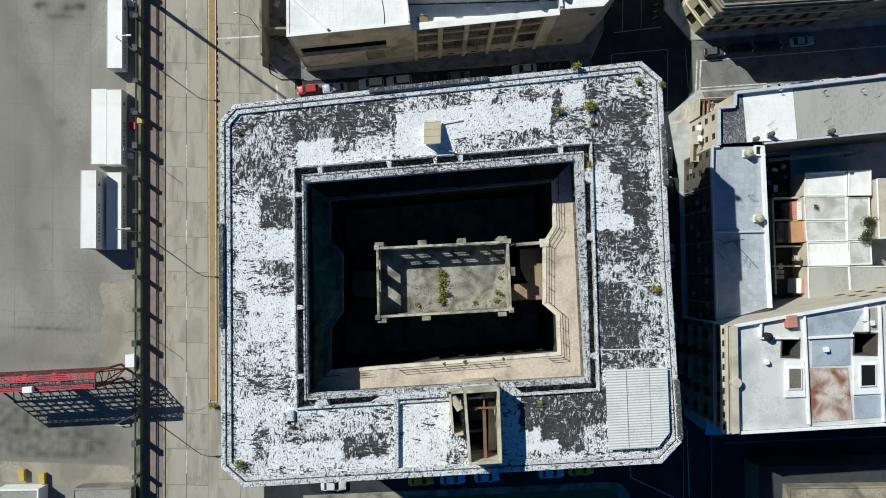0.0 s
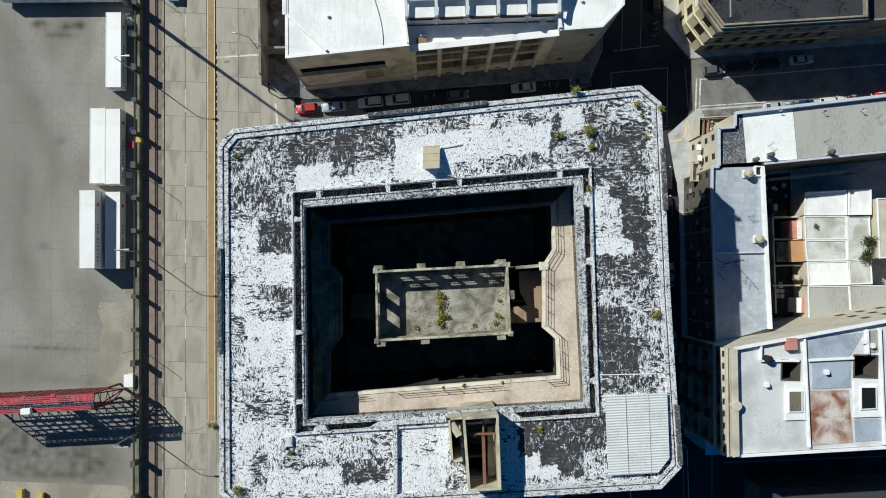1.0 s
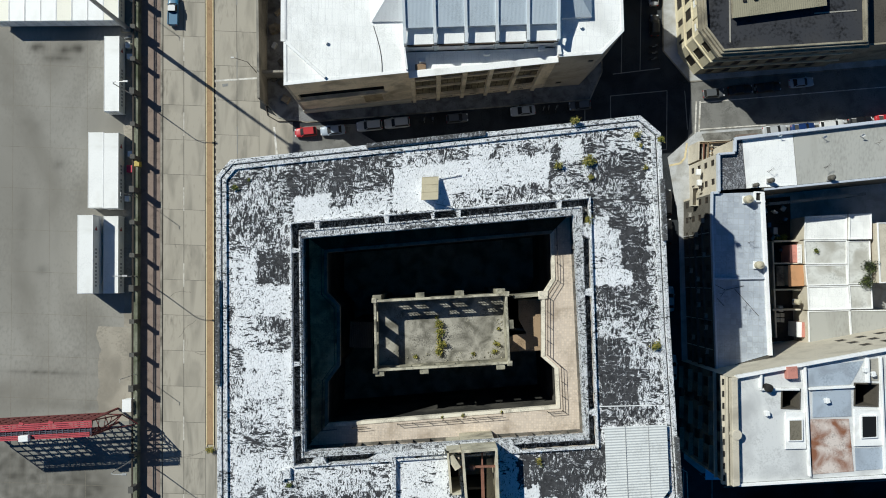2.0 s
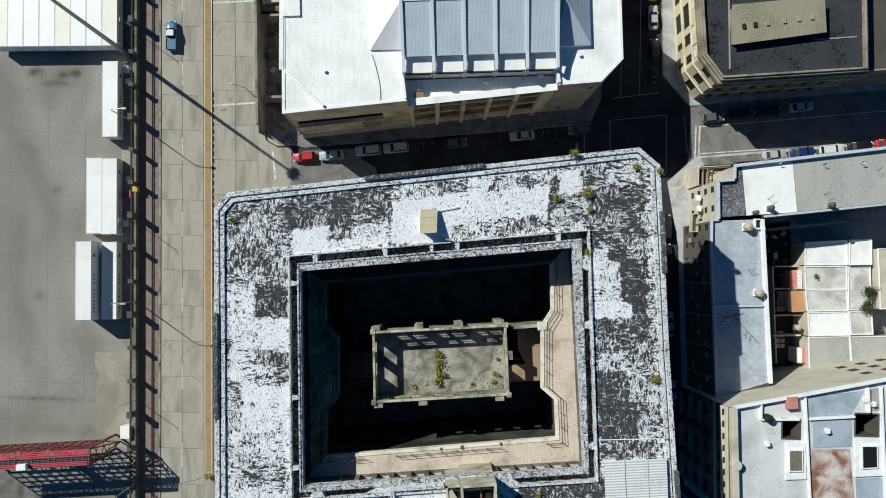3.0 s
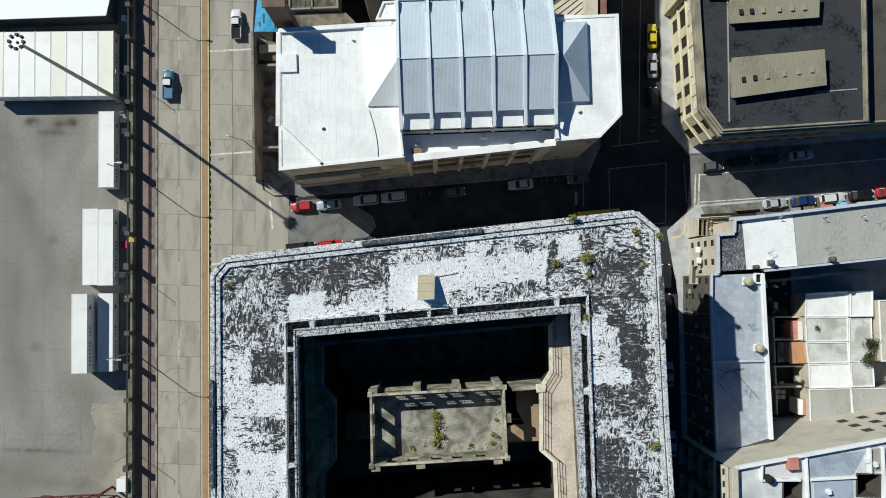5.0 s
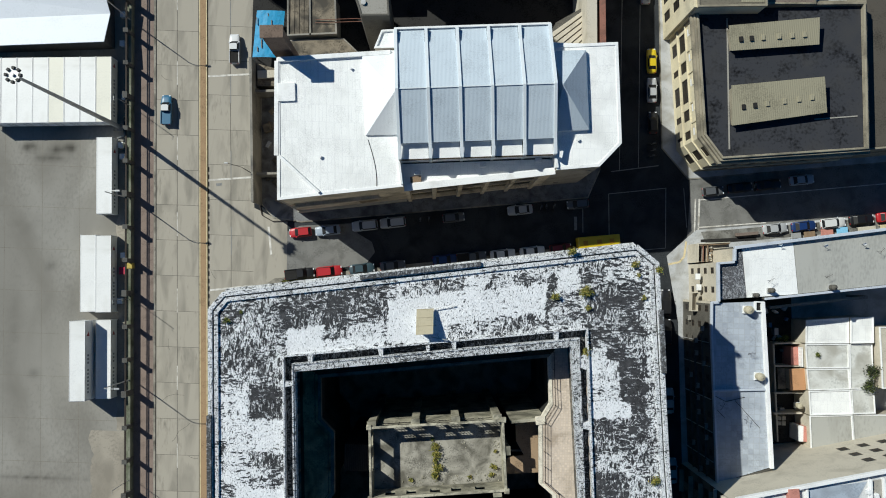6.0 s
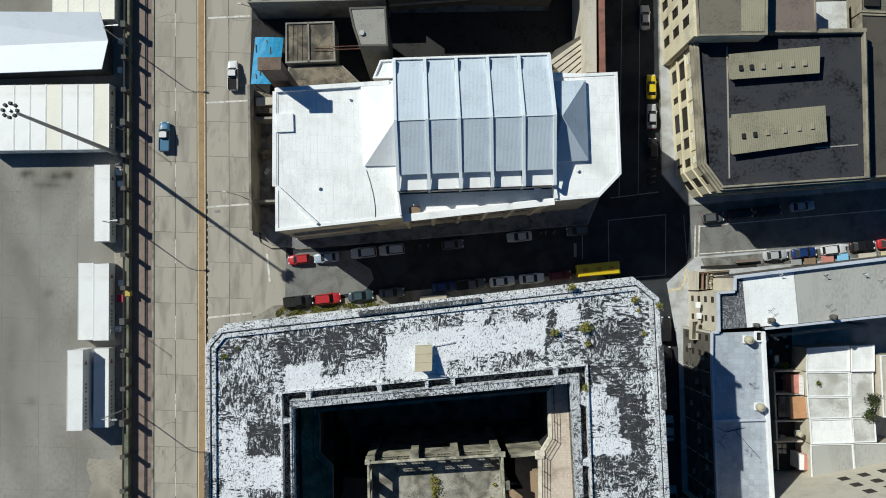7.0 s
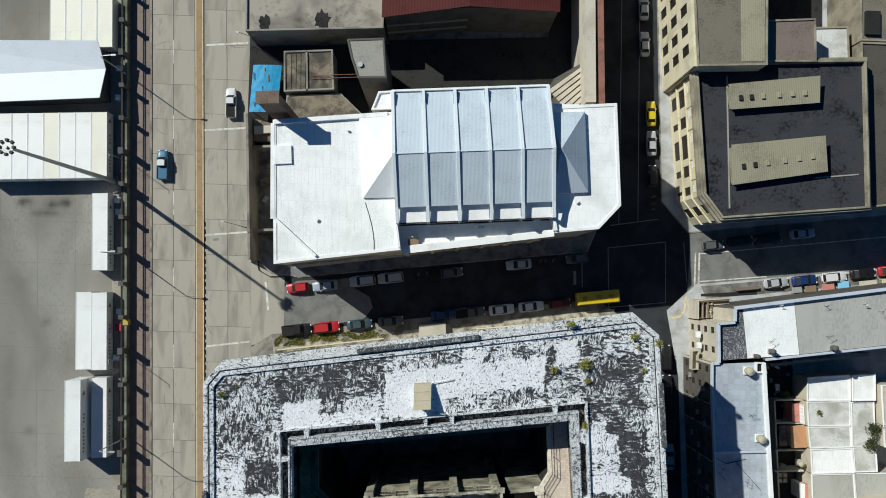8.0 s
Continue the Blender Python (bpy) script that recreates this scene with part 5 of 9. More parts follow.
HW, RID, EAVE, DEP, RB = 23.7, 23.4, 20.9, 15.0, 7.5
TZ = 16.65
for poly in ([(-22.5, 37.5), (-4.0, 40.2), hl(-0.05, -2.6), hl(-0.05, 14.5), (-6.5, 60.5), (-23.6, 58.7)], [(19.7, 43.7), (26.0, 44.4), (29.1, 47.9), (28.2, 63.1), hl(HW + 0.05, 15.2), hl(HW + 0.05, -2.6)]):
    bm = bmesh.new()
    prism(bm, poly, WZ - 0.4, WZ)
    part("flat_roof", bm, MEMBRANE, hall, "bright white roof membrane")
for k in range(16):
    a0, b0 = Vector((-21.9 + k * 1.12, 38.2 + k * 0.16 + (5.5 - k * 1.1 if k < 5 else 0))), Vector((-23.2 + k * 1.12, 58.3 + k * 0.12))
    if k > 11:
        a0 = a0.lerp(b0, 0.0)
        b0 = a0.lerp(b0, 0.38)
    bm = bmesh.new()
    beam(bm, (a0.x, a0.y, WZ + 0.004), (b0.x, b0.y, WZ + 0.004), 0.12, 0.014)
    part("membrane_seam", bm, SEAM, hall)
bm = bmesh.new()
for b0, b1, z0, z1 in ((-0.15, RB, EAVE, RID), (RB, DEP + 0.15, RID, EAVE)):
    for i in range(5):
        a0, a1 = HW * i / 5, HW * (i + 1) / 5
        vs = [h3(a0, b0, z0), h3(a1, b0, z0), h3(a1, b1, z1), h3(a0, b1, z1)]
        poly_face(bm, vs)
bmesh.ops.remove_doubles(bm, verts=bm.verts, dist=0.001)
ob = part("ridged_roof", bm, HALL, hall, "pale blue-grey ribbed metal roof")
ob.modifiers.new("thickness", "SOLIDIFY").thickness = 0.12
bm = bmesh.new()
for i in range(2):
    aa = (0.05, HW - 0.35)[i]
    pts = [(0, WZ - 0.1), (DEP, WZ - 0.1), (DEP, EAVE - 0.15), (RB, RID - 0.15), (0, EAVE - 0.15)]
    lo = [bm.verts.new(h3(aa, b, z)) for b, z in pts]
    hi = [bm.verts.new(h3(aa + 0.3, b, z)) for b, z in pts]
    bm.faces.new(lo)
    bm.faces.new(hi[::-1])
    for k in range(5):
        bm.faces.new((lo[k], lo[(k + 1) % 5], hi[(k + 1) % 5], hi[k]))
part("gable_wall", bm, HALL_TRIM, hall)
for b0, b1 in ((0.0, 0.3), (DEP - 0.3, DEP)):
    bm = bmesh.new()
    prism(bm, [hl(0.36, b0), hl(HW - 0.36, b0), hl(HW - 0.36, b1), hl(0.36, b1)], WZ - 0.1, EAVE - 0.2)
    part("side_wall", bm, HALL_TRIM, hall)
for i in range(5):
    for b0, b1, z0, z1, mat in ((-2.35, -0.02, 19.7, 20.0, WHITE), (DEP + 0.16, DEP + 2.4, 20.72, 19.95, HALL)):
        bm = bmesh.new()
        a0, a1 = HW * i / 5 + 0.28, HW * (i + 1) / 5 - 0.28
        prism(bm, [hl(a0, b0), hl(a1, b0), hl(a1, b1), hl(a0, b1)], TZ - 0.3, [z0, z0, z1, z1])
        apron = part("apron_roof", bm, mat, hall, "sloping apron between two ribs")
        if b0 < 0:
            # plain dark panel added in place of the slot
            bm = bmesh.new()
            prism(bm, [hl(a0 + 0.25, b0 - 0.05), hl(a1 - 0.25, b0 - 0.05), hl(a1 - 0.25, b0 - 0.004), hl(a0 + 0.25, b0 - 0.004)], 18.5, 19.45)
            part("slot_panel", bm, DARK, apron, "dark panel standing in for the slot under the apron")
for i in range(6):
    aa = min(max(HW * i / 5, 0.12), HW - 0.12)
    bm = bmesh.new()
    prof = [(-2.5, TZ - 0.1), (-2.5, 20.75), (-0.1, 21.2), (RB, RID + 0.36), (DEP + 0.1, 21.2), (DEP + 2.4, 20.75), (DEP + 2.4, WZ - 0.1), (DEP + 2.0, WZ - 0.1), (DEP + 2.0, 20.2), (DEP, 20.7), (RB, RID - 0.1), (0, 20.7), (-2.1, 20.2), (-2.1, TZ - 0.1)]
    lo = [bm.verts.new(h3(aa - 0.24, b, z)) for b, z in prof]
    hi = [bm.verts.new(h3(aa + 0.24, b, z)) for b, z in prof]
    k = len(prof)
    for j in range(k):
        bm.faces.new((lo[j], lo[(j + 1) % k], hi[(j + 1) % k], hi[j]))
    for side in (lo, hi):
        for q in ((0, 1, 12, 13), (1, 2, 11, 12), (2, 3, 10, 11), (3, 4, 9, 10), (4, 5, 8, 9), (5, 6, 7, 8)):
            bm.faces.new([side[j] for j in q])
    part("roof_rib", bm, HALL_TRIM, hall, "white concrete roof rib", 0.02)
bm = bmesh.new()
beam(bm, h3(0.2, RB, RID + 0.09), h3(HW - 0.2, RB, RID + 0.09), 0.16, 0.06)
part("ridge_cap", bm, HALL_TRIM, hall)
for b in (-2.5,):
    bm = bmesh.new()
    beam(bm, h3(0, b + 0.05, 19.55), h3(HW, b + 0.05, 19.55), 0.16, 0.3)
    part("gutter_beam", bm, FRAME, hall, "dark gutter along the apron")
bm = bmesh.new()
prism(bm, [hl(-0.1, DEP + 2.42), hl(HW + 0.1, DEP + 2.42), hl(HW + 0.1, DEP + 2.75), hl(-0.1, DEP + 2.75)], WZ - 0.3, 20.3)
part("rear_parapet", bm, WHITE, hall, "white parapet behind the ribs", 0.03)
# end hips
for face, base in (((-9.7, 47.5), (-10.8, 59.8)), ((24.3, 49.6), (23.5, 61.9))):
    east = face[0] > 0
    top = Vector((19.6, 55.5, 22.5)) if east else Vector((-5.3, 53.5, 22.9))
    eave = 19.3 if east else WZ + 0.35
    a, b = Vector((*face, eave)), Vector((*base, eave))
    e0, e1 = (Vector((*hl(HW + 0.02, 1.2), eave)), Vector((*hl(HW + 0.02, 13.6), eave))) if east else (Vector((*hl(-0.02, 1.6), eave)), Vector((*hl(-0.02, 14.2), eave)))
    bm = bmesh.new()
    va, vb, v0, v1, vt = (bm.verts.new(p) for p in (a, b, e0, e1, top))
    for f in ((va, vb, vt), (va, vt, v0), (vb, v1, vt), (v0, v1, vb, va), (v0, vt, v1)):
        bm.faces.new(f)
    part("end_hip", bm, HALL if east else MEMBRANE_HIP, hall, "hipped end of the raised roof")
    bm = bmesh.new()
    prism(bm, [face, base, (e1.x, e1.y), (e0.x, e0.y)][::(1 if not east else -1)], WZ, eave - 0.01)
    part("hip_base", bm, WHITE, hall)
# terrace between the raised centre and the front
bm = bmesh.new()
prism(bm, [(-3.75, 40.2), (19.4, 43.6), hl(HW, -2.6), hl(-0.1, -2.6)], TZ - 0.3, TZ)
part("terrace", bm, MEMBRANE, hall, "white terrace strip behind the front parapet")
# added white reflector: keeps ochre bounce light off the terrace
bm = bmesh.new()
prism(bm, [(-3.77, 40.37), (19.53, 43.77), (19.51, 43.89), (-3.79, 40.49)], TZ - 0.02, FZ - 0.01)
part("terrace_lining", bm, WHITE, hall, "white lining added to keep the terrace's bounced light from turning ochre")
bm = bmesh.new()
prism(bm, [(-4.1, 40.2), (-3.75, 40.2), hl(0.1, -2.6), hl(-0.25, -2.6)], TZ - 0.3, WZ + 0.6)
part("terrace_wall", bm, WHITE, hall, "", 0.03)
bm = bmesh.new()
prism(bm, [hl(HW - 0.1, -2.6), hl(HW + 0.35, -2.6), (19.9, 43.6), (19.4, 43.6)], TZ - 0.3, WZ + 0.5)
part("terrace_wall", bm, WHITE, hall, "", 0.03)
for x, y in ((-1.7, 42.3), (8.4, 43.9), (17.0, 45.0)):
    bm = bmesh.new()
    box(bm, -0.5, 0.5, -0.35, 0.35, TZ, TZ + 0.8, pose(x, y, 0, 0, 0, 6))
    tagged(link("air_unit", bm, WHITE, None, "", 0.06), "white roof air unit on the terrace", "air conditioner", "air units on the terrace")
bm = bmesh.new()
box(bm, -0.85, 0.85, -0.5, 0.5, TZ, TZ + 0.7, pose(-1.9, 41.2, 0, 0, 0, 6))
tagged(link("timber_crate", bm, TIMBER, None, "", 0.04), "brown timber crate on the terrace", "crate")
bm = bmesh.new()
rings = []
for k in range(13):
    t = k / 12
    x, y = -9.4 + 1.6 * math.sin(t * 1.7), 46.9 - 7.6 * t
    rings.append([bm.verts.new((x + dx, y, WZ + dz)) for dx, dz in ((-0.04, 0.01), (0.04, 0.01), (0.04, 0.09), (-0.04, 0.09))])
for p, q in zip(rings, rings[1:]):
    for k in range(4):
        bm.faces.new((p[k], p[(k + 1) % 4], q[(k + 1) % 4], q[k]))
bm.faces.new(rings[0])
bm.faces.new(rings[-1][::-1])
tagged(link("roof_cable", bm, RAIL), "thin dark cable lying on the white roof", "cable")
for p, s in (((-16.6, 44.0), 0.2), ((-12.5, 57.8), 0.16), ((22.7, 48.1), 0.2)):
    bm = bmesh.new()
    cyl(bm, (*p, WZ), s, 0.35, 10)
    cyl(bm, (*p, WZ + 0.35), s * 1.4, 0.1, 10)
    tagged(link("roof_vent", bm, WHITE), "small round white vent on the roof", "vent", "vents on the hall roof")

# chimney tower behind the hall
tower = tagged(empty("tank_tower"), "brown rendered tank tower beside the white roof", "tower")
bm = bmesh.new()
prism(bm, [(-24.7, 59.9), (-21.7, 60.1), (-21.8, 61.6), (-24.8, 61.4)], 0, 25.4)
part("shaft", bm, TOWER_BROWN, tower, "", 0.05)
bm = bmesh.new()
prism(bm, [(-24.9, 59.7), (-21.5, 59.9), (-21.6, 61.8), (-25.0, 61.6)], 25.4, 25.7)
part("cap", bm, TOWER_BROWN, tower, "", 0.04)

# narrow back yard on the avenue side of the hall
yardw = tagged(empty("side_yard_wall"), "grey walled narrow yard along the avenue beside the hall", "wall")
for a, b, z in (((-29.9, 37.9), (-31.4, 62.6), 6.3), ((-30.2, 43.2), (-23.2, 43.6), 4.2), ((-31.2, 57.5), (-24.0, 58.0), 4.2)):
    bm = bmesh.new()
    wall_panel(bm, b, a, 0, z, 0.4)
    part("wall", bm, RENDER_WALL, yardw)
bm = bmesh.new()
prism(bm, [(-30.6, 58.4), (-24.3, 58.7), (-24.4, 60.9), (-30.8, 62.4)], 0, 3.4)
part("store", bm, BROWN_ROOF, yardw, "brown flat-roofed store")
bm = bmesh.new()
prism(bm, [(-30.4, 59.6), (-27.4, 59.9), (-27.5, 61.2), (-30.5, 61.0)], 3.4, 4.0)
part("store_top", bm, STONE_BEIGE, yardw, "", 0.04)
rng = random.Random(9)
for k in range(16):
    x, y = rng.uniform(-29, -25), rng.uniform(38.6, 57)
    bm = bmesh.new()
    box(bm, -rng.uniform(0.2, 0.9), 0.5, -0.3, rng.uniform(0.3, 1.2), 0.13, rng.uniform(0.5, 1.6), pose(x, y, 0, 0, 0, rng.uniform(0, 90)))
    tagged(link("yard_junk", bm, rng.choice((BROWN_ROOF, GALV, GREY_AND_SHADE)), None, "", 0.03), "grey discarded box among clutter in the side yard", "box", "clutter in the side yard")

# ---- low buildings behind the hall ----
def flat_house(name, label, poly, z, wall_mat, roof_mat, rim=0.35, cat="building", rim_mat=None, thick=0.25):
    ob = tagged(empty(name), label, cat)
    bm = bmesh.new()
    prism(bm, poly, 0, z - 0.15)
    part("wall", bm, wall_mat, ob)
    bm = bmesh.new()
    prism(bm, inset(poly, thick), z - 0.15, z)
    part("roof", bm, roof_mat, ob)
    if rim:
        bm = bmesh.new()
        prism(bm, inset(poly, -0.06), z - 0.15, z + rim, inset(poly, thick))
        part("parapet", bm, rim_mat or wall_mat, ob, "", 0.03)
    return ob


h = tagged(empty("market_shelter"), "blue tarpaulin stretched over a low shelter", "shelter")
bm = bmesh.new()
nx, ny = 12, 20
g = [[bm.verts.new((-31.7 + 4.9 * i / nx + 0.02 * j, 63.6 + 8.3 * j / ny + 0.1 * i / nx, 3.0 + 0.05 * noise.noise((i * 0.5, j * 0.4, 2.0)) + 0.2 * math.sin(math.pi * i / nx))) for j in range(ny + 1)] for i in range(nx + 1)]
for i in range(nx):
    for j in range(ny):
        bm.faces.new((g[i][j], g[i + 1][j], g[i + 1][j + 1], g[i][j + 1]))
ob = part("tarpaulin", bm, TARP, h, "creased bright blue tarpaulin")
ob.modifiers.new("thickness", "SOLIDIFY").thickness = 0.03
for x, y in ((-31.4, 64.0), (-27.2, 64.2), (-31.4, 71.5), (-27.2, 71.6)):
    bm = bmesh.new()
    box(bm, x - 0.06, x + 0.06, y - 0.06, y + 0.06, 0, 2.95)
    part("post", bm, TIMBER, h)
for x, y, w in ((-30.2, 66.8, 1.6), (-28.6, 70.2, 1.2), (-31.2, 70.6, 1.3), (-29.6, 68.2, 0.7), (-27.6, 67.6, 1.5), (-30.9, 65.4, 0.8), (-28.2, 65.2, 0.9), (-29.3, 71.4, 0.5)):
    bm = bmesh.new()
    beam(bm, (x, y, 3.28), (x + 0.1, y - w, 3.28), 0.12, 0.1)
    part("batten", bm, TIMBER, h)

b = flat_house("brown_workshop", "brown workshop with a weathered flat roof", [(-25.1, 66.6), (-16.7, 67.3), (-17.2, 74.1), (-25.4, 73.5)], 6.0, RENDER_WALL, BROWN_ROOF, 0.25)
bm = bmesh.new()
beam(bm, (-21.2, 66.9, 6.1), (-21.6, 73.7, 6.1), 0.3, 0.3)
part("roof_rib", bm, RENDER_WALL, b)
for k in range(5):
    bm = bmesh.new()
    beam(bm, (-24.8 + k * 0.8, 67.0, 6.05), (-25.0 + k * 0.8, 73.3, 6.05), 0.08, 0.08)
    part("roof_batten", bm, BROWN_ROOF, b)
for y, dz in ((69.0, 0), (69.5, 0.05)):
    bm = bmesh.new()
    beam(bm, (-20.5, y, 6.2 + dz), (-11.5, y + 0.5, 6.6 + dz), 0.08)
    tagged(link("overhead_pipe", bm, RUST), "thin rusty pipe running between two roofs", "pipe", "rusty roof pipes")
flat_house("low_annex", "low brown annex with a stained lean-to roof", [(-25.0, 61.9), (-11.2, 62.9), (-15.6, 66.9), (-24.9, 66.2)], 5.3, RENDER_WALL, BROWN_ROOF, 0.0)
# yard floor coloured near black in place of its shade
bm = bmesh.new()
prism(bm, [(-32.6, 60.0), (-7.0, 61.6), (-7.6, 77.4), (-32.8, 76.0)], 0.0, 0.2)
tagged(link("dark_yard_floor", bm, SHADE_TAR), "littered floor of a small back yard in a near-black shade tone", "yard", kind="structure")
g = flat_house("grey_stair_block", "grey rendered stair block with a plain flat roof", [(-11.1, 65.6), (-6.8, 65.8), (-7.4, 71.8), (-12.9, 71.4), (-12.2, 68.6)], 20.0, GREY_AND_SHADE, GREY_ROOF, 0.12)
bm = bmesh.new()
cyl(bm, (-10.8, 67.6, 20.0), 0.4, 0.3, 10)
part("roof_vent", bm, GALV, g)
flat_house("white_lean_to", "white lean-to at the corner of the hall roof", [(-9.0, 61.2), (-5.9, 61.4), (-6.0, 64.2), (-8.0, 64.0)], 18.2, WHITE, MEMBRANE, 0.3)
flat_house("warehouse_north", "beige stained flat warehouse roof behind the hall", [(-31.6, 76.2), (-8.6, 77.6), (-8.9, 110), (-33.0, 110)], 7.6, RENDER_WALL, MOTTLED, 0.35)
red = tagged(empty("maroon_roofed_shed"), "tall shed with a maroon sheet roof", "shed")
bm = bmesh.new()
prism(bm, [(-8.2, 78.6), (5.6, 80.2), (20.3, 80.4), (20.0, 110), (-8.5, 110)], 0, 11.6)
part("wall", bm, GREY_AND_SHADE, red)
bm = bmesh.new()
for pts in ([(-8.6, 78.0, 11.7), (5.6, 79.8, 13.3), (5.4, 110, 13.3), (-8.9, 110, 11.7)], [(5.6, 79.8, 13.3), (20.5, 80.0, 11.7), (20.3, 110, 11.7), (5.4, 110, 13.3)]):
    poly_face(bm, pts)
bmesh.ops.remove_doubles(bm, verts=bm.verts, dist=0.001)
ob = part("roof", bm, MAROON, red, "maroon sheet metal roof")
ob.modifiers.new("thickness", "SOLIDIFY").thickness = 0.12
for z in (3.0, 6.5):
    bm = bmesh.new()
    beam(bm, (-8.2, 78.45, z), (5.6, 80.05, z), 0.25, 0.4)
    part("wall_band", bm, GREY_ROOF, red)
bm = bmesh.new()
wall_panel(bm, (26.5, 65.0), (25.1, 110), 0, 13.0, 1.6)
tagged(link("yard_wall_east", bm, STONE_BEIGE), "tall beige wall of the yard behind the hall", "wall", kind="structure")
bm = bmesh.new()
wall_panel(bm, (28.0, 63.6), (26.2, 110), 0, 13.0, 0.9)
tagged(link("yard_wall_brick", bm, BRICK), "reddish brick wall along the street", "wall", kind="structure")
st = tagged(empty("lean_to_roof"), "beige ribbed lean-to roof in the corner of the yard", "roof")
for k in range(6):
    bm = bmesh.new()
    o = Vector((-0.75, 0.85)) * k * 0.8
    prism(bm, [(23.0 + o.x, 64.0 + o.y), (27.2 + o.x * 0.3, 68.4 + o.y * 1.2), (27.0 + o.x * 0.3, 68.9 + o.y * 1.2), (22.5 + o.x, 64.5 + o.y)], 0 if k in (0, 5) else 8.0, 8.6)
    part("roof_board", bm, STONE_BEIGE, st)
bm = bmesh.new()
prism(bm, [(20.6, 63.4), (24.0, 63.6), (27.0, 66.6), (24.6, 72.6), (20.4, 70.0)], 0, 8.0)
part("wall", bm, GREY_AND_SHADE, st)
# shade of the deep yard put into the floor's colour
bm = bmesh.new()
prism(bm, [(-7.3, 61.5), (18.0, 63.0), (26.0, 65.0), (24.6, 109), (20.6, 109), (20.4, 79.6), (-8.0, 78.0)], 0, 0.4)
tagged(link("back_yard_floor", bm, SHADE_TAR), "floor of the deep back yard in a near-black shade tone", "yard", kind="structure")

blot("tar_patch", -18.9, 78.6, 7.604, 1.35, SHADE_TAR, "black tar patch on the stained warehouse roof", 8, 1.25)
blot("tar_patch", -28.6, 77.6, 7.604, 0.95, SHADE_TAR, "black tar patch on the stained warehouse roof", 5, 1.6)

# ---- the cream corner house ----
kh = tagged(empty("cream_corner_house"), "cream four-storey corner house with dark flat roof and sheds", "building")
KP = [(46.9, 46.8), (70.6, 49.3), (69.8, 73.4), (42.1, 71.9), (43.9, 50.6)]
KZ = 13.0
west_holes = []
for y0, y1 in ((69.2, 66.2), (64.5, 62.6), (61.4, 57.4), (56.2, 54.3), (52.6, 51.2)):
    west_holes += [(71.9 - y0, 71.9 - y1, 4.9, 7.9), (72.3 - y0, 71.5 - y1, 1.0, 3.6)]
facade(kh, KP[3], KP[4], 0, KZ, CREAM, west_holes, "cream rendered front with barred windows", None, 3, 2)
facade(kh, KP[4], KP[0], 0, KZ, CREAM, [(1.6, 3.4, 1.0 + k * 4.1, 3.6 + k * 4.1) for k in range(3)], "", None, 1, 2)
# sides turned from the sun take the duller, shade-toned cream
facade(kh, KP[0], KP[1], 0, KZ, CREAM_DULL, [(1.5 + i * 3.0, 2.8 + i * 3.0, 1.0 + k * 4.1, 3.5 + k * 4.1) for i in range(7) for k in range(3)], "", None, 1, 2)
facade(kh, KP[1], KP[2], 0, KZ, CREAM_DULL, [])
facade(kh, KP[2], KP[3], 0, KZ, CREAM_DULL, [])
for z0, z1, o in ((4.3, 4.6, 0.25), (8.4, 8.7, 0.25), (12.2, 12.9, 0.6)):
    bm = bmesh.new()
    prism(bm, inset(KP, -o), z0, z1, inset(KP, -0.004))
    # top course dulled by colour for the shade below the parapet
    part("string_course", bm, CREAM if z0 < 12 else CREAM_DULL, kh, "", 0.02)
a, b = Vector(KP[3]), Vector(KP[4])
dd = (b - a).normalized()
nn = Vector((dd.y, -dd.x))
for y in (70.0, 65.6, 61.9, 56.9, 53.6):
    p = a + dd * (71.9 - y)
    bm = bmesh.new()
    prism(bm, [tuple(p - dd * 0.14), tuple(p - dd * 0.14 + nn * 0.14), tuple(p + dd * 0.14 + nn * 0.14), tuple(p + dd * 0.14)], 8.7, 12.2)
    part("pilaster", bm, CREAM, kh)
for y in (68.6, 64.4, 60.2, 56.0, 52.0):
    p = a + dd * (71.9 - y)
    bm = bmesh.new()
    prism(bm, [tuple(p - dd * 0.75), tuple(p - dd * 0.75 + nn * 0.5), tuple(p + dd * 0.75 + nn * 0.5), tuple(p + dd * 0.75)], 11.1, 11.3)
    hood = part("window_hood", bm, CREAM, kh, "thin projecting window hood")
    bm = bmesh.new()
    prism(bm, [tuple(p - dd * 0.6), tuple(p - dd * 0.6 + nn * 0.03), tuple(p + dd * 0.6 + nn * 0.03), tuple(p + dd * 0.6)], 9.2, 11.1)
    part("shutter", bm, WHITE, hood, "closed white shutter")
bm = bmesh.new()
prism(bm, inset(KP, 0.5), KZ - 0.4, KZ)
part("roof_deck", bm, BITUMEN, kh, "dark stained bitumen roof")
bm = bmesh.new()
prism(bm, inset(KP, -0.25), KZ - 0.4, KZ + 0.5, inset(KP, 0.08))
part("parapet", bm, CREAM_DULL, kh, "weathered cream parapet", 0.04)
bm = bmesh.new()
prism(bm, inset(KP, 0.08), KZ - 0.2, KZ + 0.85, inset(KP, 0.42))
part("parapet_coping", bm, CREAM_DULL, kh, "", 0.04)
bm = bmesh.new()
beam(bm, (48.3, 48.6, KZ + 0.06), (47.5, 70.0, KZ + 0.06), 0.22, 0.12)
part("roof_strip", bm, GREY_ROOF, kh, "pale strip across the bitumen")
bm = bmesh.new()
beam(bm, (62.0, 54.0, KZ + 0.05), (69.0, 54.8, KZ + 0.05), 0.2, 0.1)
part("roof_strip", bm, GREY_ROOF, kh, "pale strip across the bitumen")
